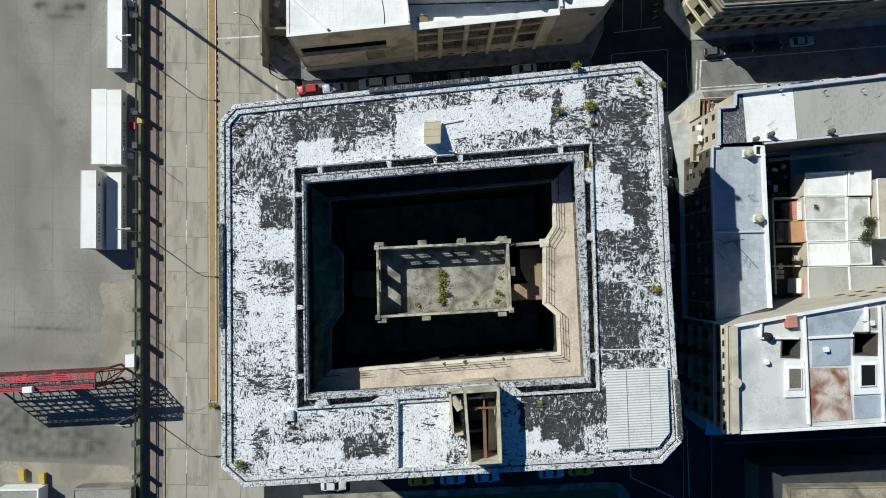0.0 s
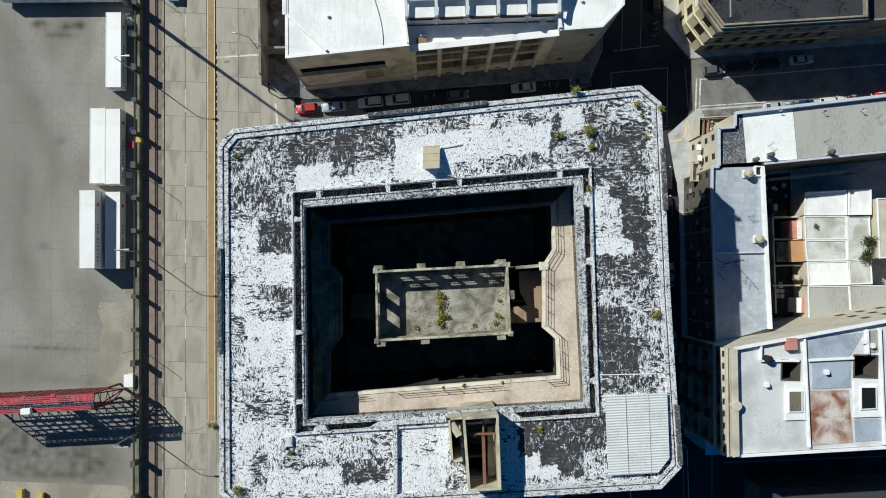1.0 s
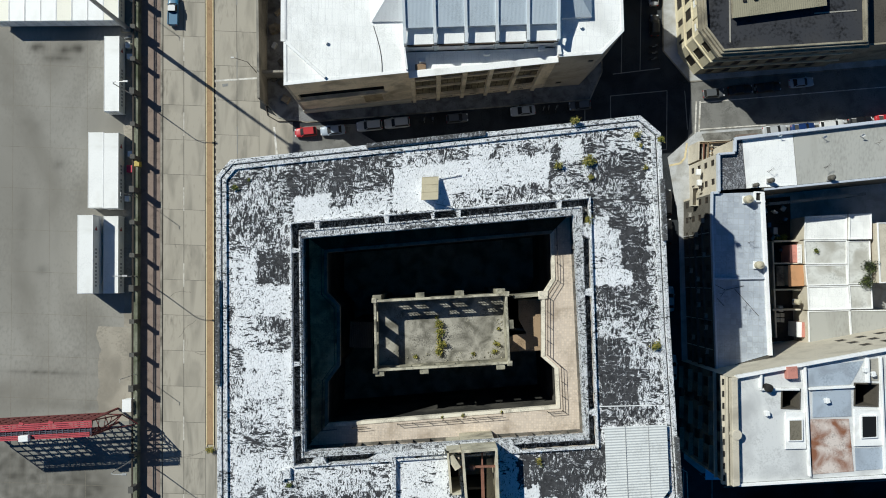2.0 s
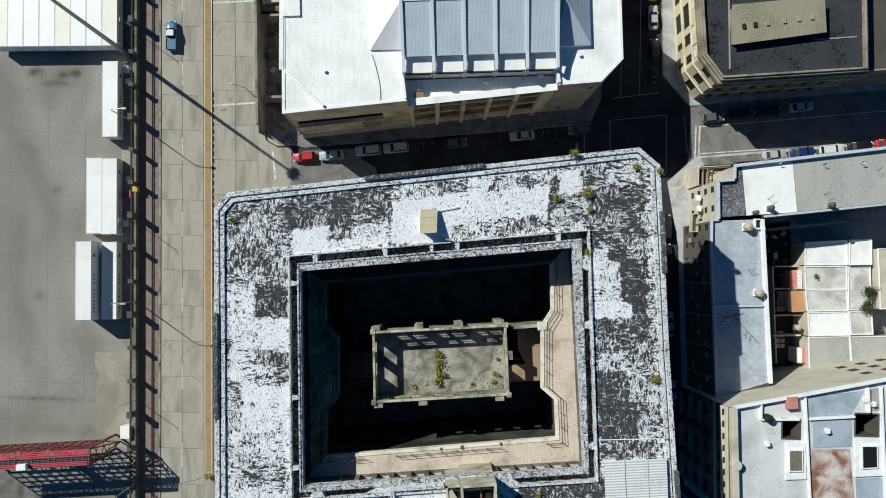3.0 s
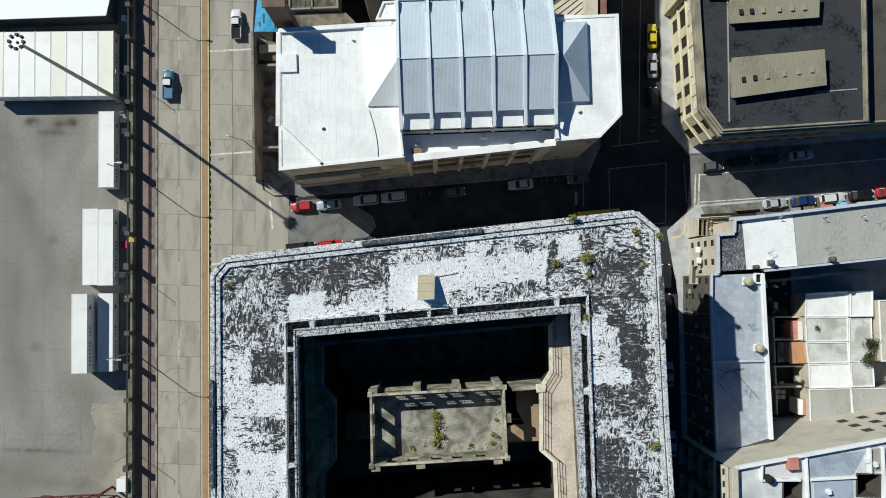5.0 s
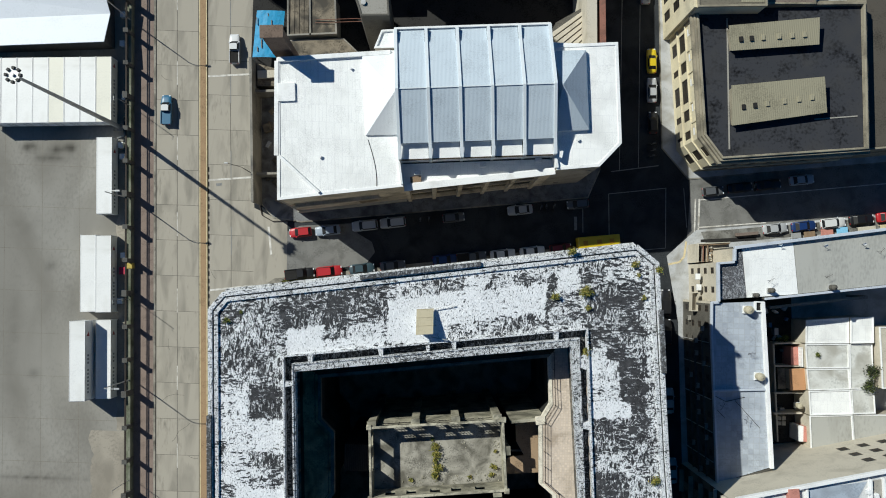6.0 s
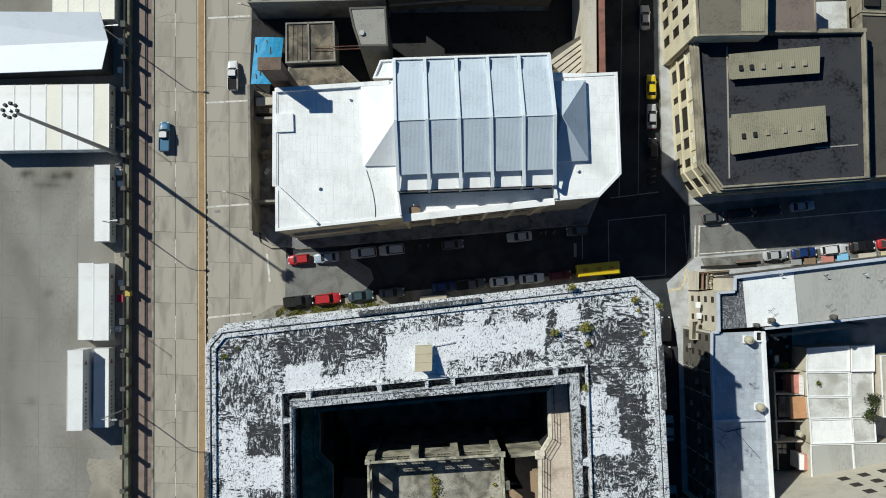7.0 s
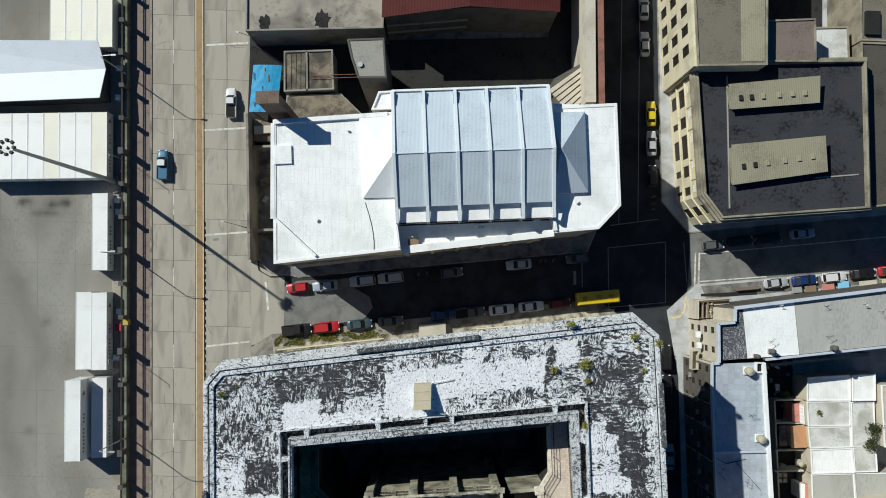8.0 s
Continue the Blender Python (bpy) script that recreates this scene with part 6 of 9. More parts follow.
for poly, zs in (([(48.2, 52.2), (63.4, 54.9), (62.6, 60.5), (47.7, 58.5)], (14.2, 14.2, 14.9, 14.9)), ([(47.8, 64.3), (62.0, 65.9), (61.7, 70.1), (47.1, 68.2)], (14.2, 14.2, 14.8, 14.8))):
    sh = tagged(empty("roof_shed"), "long shed with an olive corrugated sheet roof", "shed", "sheds on the corner house roof")
    bm = bmesh.new()
    prism(bm, inset(poly, 0.3), KZ - 0.02, [z - 0.12 for z in zs])
    part("wall", bm, CREAM_DULL, sh)
    bm = bmesh.new()
    vs = [bm.verts.new((x, y, z)) for (x, y), z in zip(poly, zs)]
    bm.faces.new(vs)
    o = part("roof", bm, OLIVE_SHEET, sh, "olive corrugated sheet")
    o.modifiers.new("thickness", "SOLIDIFY").thickness = 0.1
    p0, p1 = Vector(poly[0]), Vector(poly[1])
    up = Vector(poly[3]) - p0
    for k, s in enumerate((0.12, 0.24, 0.37, 0.55, 0.7, 0.84)):
        q = p0.lerp(p1, s) + up * 0.42
        z = zs[0] + (zs[2] - zs[0]) * 0.42
        bm = bmesh.new()
        box(bm, -0.3, 0.3, -0.42, 0.42, z, z + 0.3, pose(q.x, q.y, 0, 0, 0, 8))
        sk = part("rooflight", bm, DARK if k < 2 else OLIVE_SHEET, sh, "small raised rooflight", 0.03)
# wings to the north of the corner house
nw_ob = flat_house("north_wing", "house with an olive-grey flat roof", [(41.6, 70.4), (52.5, 71.0), (52.2, 110), (38.9, 110)], 16.4, CREAM, GREY_OLIVE, 0.2, "building", CREAM_DULL)
facade(nw_ob, (38.4, 110), (41.12, 70.5), 0, 16.0, CREAM, [(37.0 - 3.3 * i - 1.7, 37.0 - 3.3 * i, 1.0 + k * 5.0, 4.2 + k * 5.0) for i in range(8) for k in range(3)], "cream rendered front with tall windows")
bm = bmesh.new()
prism(bm, [(48.4, 71.4), (52.1, 71.6), (51.8, 109.5), (47.6, 109.5)], 16.41, 16.46)
part("roof_sheet", bm, OLIVE_SHEET, nw_ob, "paler olive half of the roof")
flat_house("brown_wing", "low house with a brown flat roof", [(53.6, 72.3), (61.5, 72.6), (61.3, 79.6), (53.2, 79.0)], 13.9, CREAM_DULL, BROWN_PINK, 0.2)
flat_house("pale_rear_house", "low rear house with a pale worn concrete roof", [(62.9, 74.3), (69.6, 74.6), (69.3, 80.3), (62.7, 79.9)], 9.0, CREAM_DULL, MEMBRANE_OLD, 0.2)
# near-black floor carries this yard's shade
bm = bmesh.new()
prism(bm, [(53.4, 80.2), (69.4, 80.8), (69.2, 110), (53.0, 110)], 0, 0.4)
tagged(link("back_yard_floor", bm, SHADE_TAR), "floor of a deep yard behind the corner house in a near-black shade tone", "yard", kind="structure")
flat_house("east_neighbour", "neighbouring grey house with a long flat roof", [(71.6, 49.8), (100, 53.4), (100, 77.2), (70.6, 77.2)], 10.5, CREAM_DULL, GREY_BROWN, 0.25)
flat_house("north_neighbour", "neighbouring house with a lighter grey flat roof", [(70.6, 77.5), (100, 77.5), (100, 110), (70.0, 110)], 10.5, CREAM_DULL, GREY_OLIVE, 0.25)
# dark box added in place of a shaded hole in the roof
bm = bmesh.new()
box(bm, 71.2, 73.6, 78.4, 82.4, 10.4, 11.1)
tagged(link("roof_hatch", bm, DARK, None, "", 0.04), "dark box standing in for a shaded hole in the lighter grey roof", "hatch")

# ---- the pale apartment block ----
eb = tagged(empty("pale_apartment_block"), "beige apartment block with pale blue membrane roofs", "building")
EP = [(47.2, -5.1), (56.4, -2.2), (54.2, 24.6), (60.0, 25.4), (82.0, 28.5), (82.0, 38.0), (50.4, 33.0), (49.2, 32.6), (49.3, 30.6), (46.5, 30.2), (46.8, 24.0), (45.7, 24.0), (45.8, 18.7), (46.5, 7.0)]
EZ = 13.0
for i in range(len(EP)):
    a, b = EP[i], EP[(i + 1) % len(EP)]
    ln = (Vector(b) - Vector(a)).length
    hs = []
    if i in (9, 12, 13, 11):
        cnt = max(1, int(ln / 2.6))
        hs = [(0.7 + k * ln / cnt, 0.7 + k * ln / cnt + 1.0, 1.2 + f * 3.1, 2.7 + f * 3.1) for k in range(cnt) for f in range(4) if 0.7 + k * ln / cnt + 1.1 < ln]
    # shaded fronts get the darker render; the sunlit corner keeps beige
    facade(eb, a, b, 0, EZ, STONE_BEIGE if i in (9, 10, 8, 7) else GREY_AND_SHADE, hs, "", None, 1, 1, 0.35, 0.08)
for poly, mat, what in (
        ([(47.5, -4.6), (56.1, -1.8), (55.3, 10.2), (46.5, 9.7), (46.8, 7.0)], ROOF_BLUE, "pale blue ridged membrane"),
        ([(46.5, 10.1), (55.3, 10.6), (54.2, 24.3), (46.0, 23.7), (46.1, 18.7)], ROOF_BLUE, "pale blue ridged membrane"),
        ([(46.9, 24.3), (51.5, 24.8), (50.6, 32.6), (49.4, 32.3), (49.6, 30.3), (46.8, 29.9)], ROOF_DARK, "grey flaking felt"),
        ([(51.6, 24.8), (59.8, 25.7), (58.9, 33.9), (50.7, 32.7)], MEMBRANE, "fresh white membrane"),
        ([(59.9, 25.7), (81.7, 28.8), (81.7, 37.5), (59.0, 34.0)], ROOF_GREY, "old grey membrane")):
    bm = bmesh.new()
    prism(bm, poly, EZ - 0.3, EZ)
    part("roof_field", bm, mat, eb, what)
for a, b, w, z in (((55.9, -2.0), (54.0, 24.2), 0.6, 0.55), ((46.4, 9.9), (55.3, 10.4), 0.35, 0.4), ((47.3, -4.6), (46.6, 7.0), 0.3, 0.62), ((46.6, 7.0), (45.9, 18.7), 0.3, 0.62), ((45.9, 18.7), (45.85, 23.9), 0.3, 0.62), ((45.8, 23.8), (47.0, 23.9), 0.4, 0.5), ((46.9, 24.0), (46.7, 30.1), 0.4, 0.7), ((46.6, 30.1), (49.3, 30.4), 0.35, 0.7), ((49.35, 30.6), (49.35, 32.5), 0.35, 0.7), ((49.3, 32.7), (82.0, 37.9), 0.5, 0.75), ((54.4, 24.7), (82.0, 28.6), 0.35, 0.35)):
    bm = bmesh.new()
    beam(bm, (*a, EZ + z / 2 - 0.05), (*b, EZ + z / 2 - 0.05), w, z + 0.1)
    part("parapet", bm, WHITE if w > 0.5 else PARAPET_PALE, eb, "low pale parapet", 0.03)
bm = bmesh.new()
prism(bm, [(52.7, 22.6), (54.5, 22.6), (54.2, 24.3), (52.7, 24.3)], EZ, EZ + 0.5, [(52.95, 22.85), (54.2, 22.85), (54.0, 24.1), (52.95, 24.1)])
part("light_well_rim", bm, WHITE, eb, "white rim of a light well")
# flat near-black panel stands in for the well's shaded depth
bm = bmesh.new()
prism(bm, [(52.95, 22.85), (54.2, 22.85), (54.0, 24.1), (52.95, 24.1)], EZ, EZ + 0.05)
part("light_well", bm, DARK, eb)
# corner entrance terrace
ct = tagged(empty("corner_terrace"), "open corner terrace littered with rubble and bare beams", "terrace")
bm = bmesh.new()
prism(bm, [(46.3, 30.45), (49.1, 30.8), (49.0, 32.8), (52.0, 33.3), (51.9, 34.2), (46.3, 33.7)], 0, 4.4)
part("base", bm, STONE_BEIGE, ct)
bm = bmesh.new()
prism(bm, [(46.3, 30.45), (46.5, 30.5), (46.5, 33.55), (51.9, 34.05), (51.9, 34.2), (46.3, 33.7)], 4.4, 5.3)
part("parapet", bm, STONE_PALE, ct, "", 0.03)
# flat dark plates painted in place of shaded slots
for u in (46.75, 47.5):
    bm = bmesh.new()
    prism(bm, [(u, 30.7), (u + 0.4, 30.75), (u + 0.4, 33.4), (u, 33.35)], 4.4, 4.42)
    part("slot", bm, DARK, ct, "dark plate standing in for a shaded slot in the terrace floor")
for x0, y0, x1, y1, mat in ((47.3, 30.6, 47.3, 33.5, RUST), (48.05, 30.7, 48.05, 33.6, TIMBER), (46.6, 33.4, 51.8, 33.9, TIMBER)):
    bm = bmesh.new()
    beam(bm, (x0, y0, 5.0), (x1, y1, 5.0), 0.16, 0.25)
    part("beam", bm, mat, ct, "bare beam over the terrace")
trg = random.Random(44)
for k in range(14):
    x, y = trg.uniform(48.3, 48.9), trg.uniform(31.2, 33.2)
    bm = bmesh.new()
    box(bm, -trg.uniform(0.1, 0.3), 0.15, -0.1, trg.uniform(0.1, 0.3), 4.4, 4.42 + trg.uniform(0.1, 0.5), pose(x, y, 0, 0, 0, trg.uniform(0, 180)))
    tagged(link("terrace_junk", bm, trg.choice((TIMBER, DARK, STONE_BEIGE, GALV)), None, "", 0.02), "small discarded piece lying on the corner terrace", "debris", "debris on the corner terrace")
# flat dark strip laid down in place of a shaded ditch
bm = bmesh.new()
prism(bm, [(48.6, 34.3), (52.0, 34.35), (58.6, 34.95), (58.5, 35.6), (48.6, 34.75)], 0.1, 0.15)
structure("dark_ditch_strip", bm, DARK, "long dark strip standing in for a shaded ditch beside the footway", "opening")
bc = tagged(empty("street_balcony"), "small enclosed balcony box on the apartment front", "balcony")
bm = bmesh.new()
prism(bm, [(44.6, 22.2), (45.74, 22.2), (45.72, 25.4), (44.6, 25.3)], 6.4, 6.6)
part("slab", bm, STONE_BEIGE, bc)
bm = bmesh.new()
prism(bm, [(44.6, 22.2), (45.74, 22.2), (45.72, 25.4), (44.6, 25.3)], 6.6, 7.6, [(44.72, 22.32), (45.72, 22.32), (45.7, 25.28), (44.72, 25.18)])
part("railing_wall", bm, STONE_BEIGE, bc)


def water_tank(x, y, z, r=0.95, what="tan fibre water tank standing on the roof", mat=TANK, stand=WHITE):
    ob = tagged(empty("water_tank", (x, y, z)), what, "water tank", "water tanks on the roofs")
    bm = bmesh.new()
    box(bm, -r * 0.95, r * 0.95, -r * 0.95, r * 0.95, 0, 0.35)
    part("base", bm, stand, ob, "", 0.03)
    bm = bmesh.new()
    cyl(bm, (0, 0, 0.35), r * 0.9, 0.3, 18, r)
    cyl(bm, (0, 0, 0.65), r, 0.85, 18, r * 0.96)
    part("tank", bm, mat, ob)
    bm = bmesh.new()
    cyl(bm, (0, 0, 1.5), r * 0.98, 0.2, 18, r * 0.35)
    cyl(bm, (0, 0, 1.7), r * 0.3, 0.08, 12)
    part("lid", bm, mat, ob, "domed tank lid")
    return ob


water_tank(51.5, 22.9, EZ, 0.66)
water_tank(53.5, 12.4, EZ, 0.64)
water_tank(55.1, 26.1, EZ, 0.42, "small dark grey water tank on the white roof", GREY_AND_SHADE, GALV)
water_tank(52.7, 25.25, EZ, 0.36, "small dark grey water tank on the white roof", GREY_AND_SHADE, GALV)
water_tank(64.9, 26.95, EZ, 0.45, "small dark grey water tank on the grey roof", GREY_AND_SHADE, GALV)
water_tank(75.5, 32.0, EZ, 0.8, "pale water tank on the grey roof")
for x, y, r in ((61.4, 34.6, 0), (68.7, 34.7, 10), (74.9, 35.2, -8)):
    ob = tagged(empty("satellite_dish", (x - 5, y - 1.1, EZ), 0), "pale satellite dish on a short mast at the roof's edge", "satellite dish", "satellite dishes")
    bm = bmesh.new()
    cyl(bm, (0, 0, 0), 0.04, 0.9, 8)
    part("mast", bm, GALV, ob)
    bm = bmesh.new()
    m = pose(0, 0, 1.0, 50, 0, r)
    rings = [[bm.verts.new(m @ Vector((0.3 * k / 3 * math.cos(a), 0.3 * k / 3 * math.sin(a), 0.1 * (k / 3) ** 2))) for a in [2 * math.pi * i / 14 for i in range(14)]] for k in (1, 2, 3)]
    c = bm.verts.new(m @ Vector((0, 0, 0)))
    for i in range(14):
        bm.faces.new((c, rings[0][i], rings[0][(i + 1) % 14]))
        for k in (0, 1):
            bm.faces.new((rings[k][i], rings[k + 1][i], rings[k + 1][(i + 1) % 14], rings[k][(i + 1) % 14]))
    o = part("dish", bm, WHITE, ob)
    o.modifiers.new("thickness", "SOLIDIFY").thickness = 0.02


def antenna(x, y, z, turn, h=2.2):
    ob = tagged(empty("roof_antenna", (x, y, z), turn), "thin metal television antenna on the roof", "antenna", "antennas on the roofs")
    bm = bmesh.new()
    cyl(bm, (0, 0, 0), 0.025, h, 6)
    part("mast", bm, RAIL, ob)
    bm = bmesh.new()
    beam(bm, (-0.6, 0, h), (0.6, 0, h), 0.03)
    part("boom", bm, RAIL, ob)
    for k in range(6):
        bm = bmesh.new()
        w = 0.16 + 0.03 * k
        beam(bm, (-0.55 + k * 0.22, -w, h + 0.03), (-0.55 + k * 0.22, w, h + 0.03), 0.018)
        part("element", bm, RAIL, ob)
    return ob


for x, y, t in ((54.9, 27.7, 40), (64.1, 28.7, 30), (47.6, 7.6, 60), (51.4, 5.6, 80), (52.0, 16.0, 10), (72.5, 33.0, 50)):
    antenna(x, y, EZ, t, 1.3)
bm = bmesh.new()
for p, q in (((46.4, 9.2), (48.5, 8.2)), ((48.5, 8.2), (51.5, 9.0)), ((50.0, 8.4), (54.0, 4.2)), ((47.2, 6.8), (48.4, 5.6))):
    beam(bm, (*p, EZ + 0.05), (*q, EZ + 0.05), 0.07)
tagged(link("roof_cables", bm, RAIL), "loose dark cables lying on the pale roof", "cable")
for x, y in ((45.3, 28.0), (45.5, 26.2)):
    bm = bmesh.new()
    box(bm, 0, 0.7, -0.5, 0.5, 7.0, 7.7, pose(x, y, 0))
    o = part("air_conditioner", bm, WHITE, eb, "white wall air conditioner", 0.04)

# air conditioners and pipes on the shaded street front
arg = random.Random(8)
for k in range(14):
    y = -3.5 + 1.9 * k + arg.uniform(-0.5, 0.5)
    if y > 18.4:
        x = 45.75
    elif y > 7.0:
        x = 45.8 + (18.7 - y) * 0.06
    else:
        x = 46.5 + (7.0 - y) * 0.058
    z = arg.choice((3.9, 7.0, 10.1))
    ac = tagged(empty("air_conditioner", (x - 0.02, y, z)), "grey wall-mounted air conditioner on the shaded street front", "air conditioner", "air conditioners on the street front")
    bm = bmesh.new()
    box(bm, -0.5, 0.0, -0.4, 0.4, 0, 0.5)
    part("case", bm, GREY_ROOF, ac, "", 0.03)
    bm = bmesh.new()
    box(bm, -0.52, -0.5, -0.3, 0.3, 0.08, 0.42)
    part("grille", bm, WALL_DARK, ac)
for y in (-1.5, 3.2, 8.4, 13.6, 17.4):
    x = 46.5 + (7.0 - y) * 0.058 - 0.12
    bm = bmesh.new()
    beam(bm, (x, y, 0.1), (x, y, 12.6), 0.12)
    tagged(link("drain_pipe", bm, GALV), "grey drain pipe on the shaded street front", "drain pipe", "drain pipes on the street front")
for z, o in ((3.3, 0.3), (6.4, 0.45), (9.5, 0.3)):
    bm = bmesh.new()
    prism(bm, [(46.5 - o, 7.0), (46.5, 7.0), (47.2, -5.0), (47.2 - o, -5.0)], z, z + 0.15)
    prism(bm, [(45.8 - o, 18.7), (45.8, 18.7), (46.5, 7.01), (46.5 - o, 7.01)], z, z + 0.15)
    part("string_course", bm, GREY_AND_SHADE, eb, "thin ledge along the street front")

# ---- low houses in the block's yard ----
PANELS = [
    ([(64.9, 17.4), (72.2, 17.7), (72.1, 22.0), (64.9, 21.3)], 5.6, MEMBRANE, "low house with a white flat roof"),
    ([(72.35, 17.7), (76.2, 17.9), (76.1, 22.3), (72.3, 22.0)], 6.0, MEMBRANE, "low house with a white flat roof"),
    ([(65.2, 13.2), (72.3, 13.5), (72.2, 17.5), (64.9, 17.2)], 5.5, MEMBRANE_OLD, "low house with a stained off-white roof"),
    ([(65.6, 9.5), (72.6, 9.9), (72.3, 13.3), (65.2, 13.0)], 5.4, MEMBRANE_OLD, "low house with a stained off-white roof"),
    ([(65.9, 5.3), (73.0, 5.7), (72.6, 9.7), (65.6, 9.3)], 5.5, MEMBRANE, "low house with a white flat roof"),
    ([(66.2, -0.6), (73.4, 0.6), (73.0, 5.5), (65.9, 5.1)], 5.3, ROOF_GREY, "low house with a grey flat roof"),
    ([(72.6, 10.0), (76.6, 10.2), (76.2, 17.6), (72.4, 17.4)], 5.5, MEMBRANE_OLD, "low house with a stained off-white roof"),
    ([(73.1, 5.8), (76.9, 6.0), (76.6, 10.0), (72.8, 9.8)], 5.5, MEMBRANE_OLD, "low house with a stained off-white roof"),
    ([(73.5, 0.8), (90.0, 3.2), (90.0, 6.0), (73.1, 5.6)], 5.2, ROOF_GREY, "low house with a grey flat roof"),
    ([(77.2, 10.4), (95.0, 12.0), (95.0, 21.5), (76.6, 20.6)], 7.0, STONE_BEIGE, "house with a beige flat roof"),
]
for poly, z, mat, what in PANELS:
    flat_house("low_house", what, poly, z, STONE_BEIGE, mat, 0.16, "house", WHITE, 0.14)
# yard between the houses darkened by colour for its shade
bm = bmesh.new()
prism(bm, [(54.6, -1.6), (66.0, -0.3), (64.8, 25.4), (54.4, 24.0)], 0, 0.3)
structure("inner_yard", bm, SHADE_TAR, "paved yard between the houses in a near-black shade tone", "yard")
for k, y in enumerate((4.9, 8.4, 13.0, 16.9)):
    bm = bmesh.new()
    wall_panel(bm, (60.6, y), (65.5, y + 0.25), 0, 3.6, 0.25)
    structure("yard_partition", bm, STONE_BEIGE, "pale partition wall between small yards", "wall")
bm = bmesh.new()
wall_panel(bm, (60.4, 17.0), (61.4, 0.2), 0, 3.2, 0.25)
structure("yard_partition", bm, STONE_BEIGE, "pale partition wall between small yards", "wall")
orange = tagged(empty("terracotta_lean_to"), "lean-to with a terracotta coloured flat roof", "lean-to")
bm = bmesh.new()
prism(bm, [(63.0, 9.4), (65.5, 9.55), (65.3, 12.9), (62.8, 12.7)], 0, 4.5)
part("wall", bm, STONE_BEIGE, orange)
bm = bmesh.new()
prism(bm, [(62.8, 9.2), (65.55, 9.4), (65.35, 13.05), (62.6, 12.9)], 4.5, 4.62)
part("roof", bm, TERRACOTTA, orange, "terracotta coloured roof slab", 0.03)
bm = bmesh.new()
prism(bm, [(61.4, 9.2), (62.75, 9.3), (62.55, 12.8), (61.2, 12.7)], 3.0, 3.3)
part("lower_roof", bm, BROWN_ROOF, orange)
pk = tagged(empty("pink_terrace"), "small terrace with pinkish walls and white screen blocks", "terrace")
bm = bmesh.new()
prism(bm, [(63.4, 13.3), (65.1, 13.4), (64.9, 16.6), (63.3, 16.5)], 0, 3.6)
part("floor", bm, PINK, pk)
bm = bmesh.new()
wall_panel(bm, (64.9, 13.3), (64.75, 16.6), 3.6, 4.9, 0.18, [(0.3 + i * 0.62, 0.65 + i * 0.62, 3.9 + j * 0.5, 4.15 + j * 0.5) for i in range(5) for j in range(2)])
part("screen", bm, WHITE, pk, "white pierced screen wall")
rw = tagged(empty("red_and_white_hut"), "small hut with red and white roof sheets", "hut")
for k, mat in enumerate((WHITE, PINK, WHITE)):
    bm = bmesh.new()
    box(bm, 64.9 + k * 0.7, 65.6 + k * 0.7, 0.5, 3.1, 0.3 if k else 0, 3.9 + 0.1 * k)
    part("roof_sheet", bm, mat, rw, "", 0.03)
water_tank(64.6, 6.6, 3.2, 0.5, "pale water tank between the small yards")
rng = random.Random(21)
for k in range(34):
    x, y = rng.uniform(56.5, 64.2), rng.uniform(0.6, 23.5)
    w, l, hgt = rng.uniform(0.3, 1.0), rng.uniform(0.3, 1.3), rng.uniform(0.3, 1.5)
    bm = bmesh.new()
    box(bm, -w / 2, w / 2, -l / 2, l / 2, 0.3, 0.3 + hgt, pose(x, y, 0, 0, 0, rng.choice((3, 5, 20, 60))))
    tagged(link("yard_junk", bm, rng.choice((GALV, BROWN_ROOF, WHITE, TARP_DULL, GREY_AND_SHADE, GREY_ROOF)), None, "", 0.04), "household box among clutter in the inner yard", "box", "clutter in the inner yard")
for i in range(2):
    for j in range(2):
        bm = bmesh.new()
        box(bm, 61.6 + i * 0.85, 62.3 + i * 0.85, 2.9 + j * 0.9, 3.6 + j * 0.9, 0.3, 2.6)
        tagged(link("laundry_unit", bm, GREY_ROOF, None, "", 0.04), "grey square unit standing in the small yard", "unit", "grey units in the yard")
bm = bmesh.new()
beam(bm, (58.5, 23.2, 6.0), (75.0, 25.6, 6.2), 0.5, 0.15)
tagged(link("walkway_beam", bm, GREY_ROOF), "grey narrow beam spanning the dark light court", "beam", kind="structure")
for x in (58.6, 74.9):
    bm = bmesh.new()
    box(bm, x - 0.2, x + 0.2, 23.1 + (x - 58.5) * 0.145, 23.5 + (x - 58.5) * 0.145, 0, 6.0)
    tagged(link("beam_post", bm, GREY_ROOF), "grey post carrying the beam of the light court", "post", kind="structure")

# ---- the tall house with light wells ----
sb = tagged(empty("tall_beige_house"), "tall beige house with ornate cornice and patched white roof terraces", "building")
SP = [(46.6, -20.8), (85.0, -17.2), (85.0, 4.0), (46.0, -4.7)]
SZ = 21.6
# this front is coloured dark in place of the street's shade
facade(sb, SP[3], SP[0], 0, SZ, FACADE_SHADED, [(1.2 + i * 3.1, 2.7 + i * 3.1, 1.5 + k * 4.6, 4.4 + k * 4.6) for i in range(5) for k in range(4)], "street front with tall windows, toned dark for the narrow street's shade", None, 1, 2, 0.4, 0.22)
facade(sb, SP[0], SP[1], 0, SZ, CREAM_DULL, [])
facade(sb, SP[1], SP[2], 0, SZ, CREAM_DULL, [])
facade(sb, SP[2], SP[3], 0, SZ, STONE_PALE, [(15.0 - i * 3.4 + 0.0, 16.6 - i * 3.4, 8.0 + k * 3.6, 9.9 + k * 3.6) for i in range(4) for k in range(3)], "blank pale side wall", None, 1, 1, 0.4, 0.04)
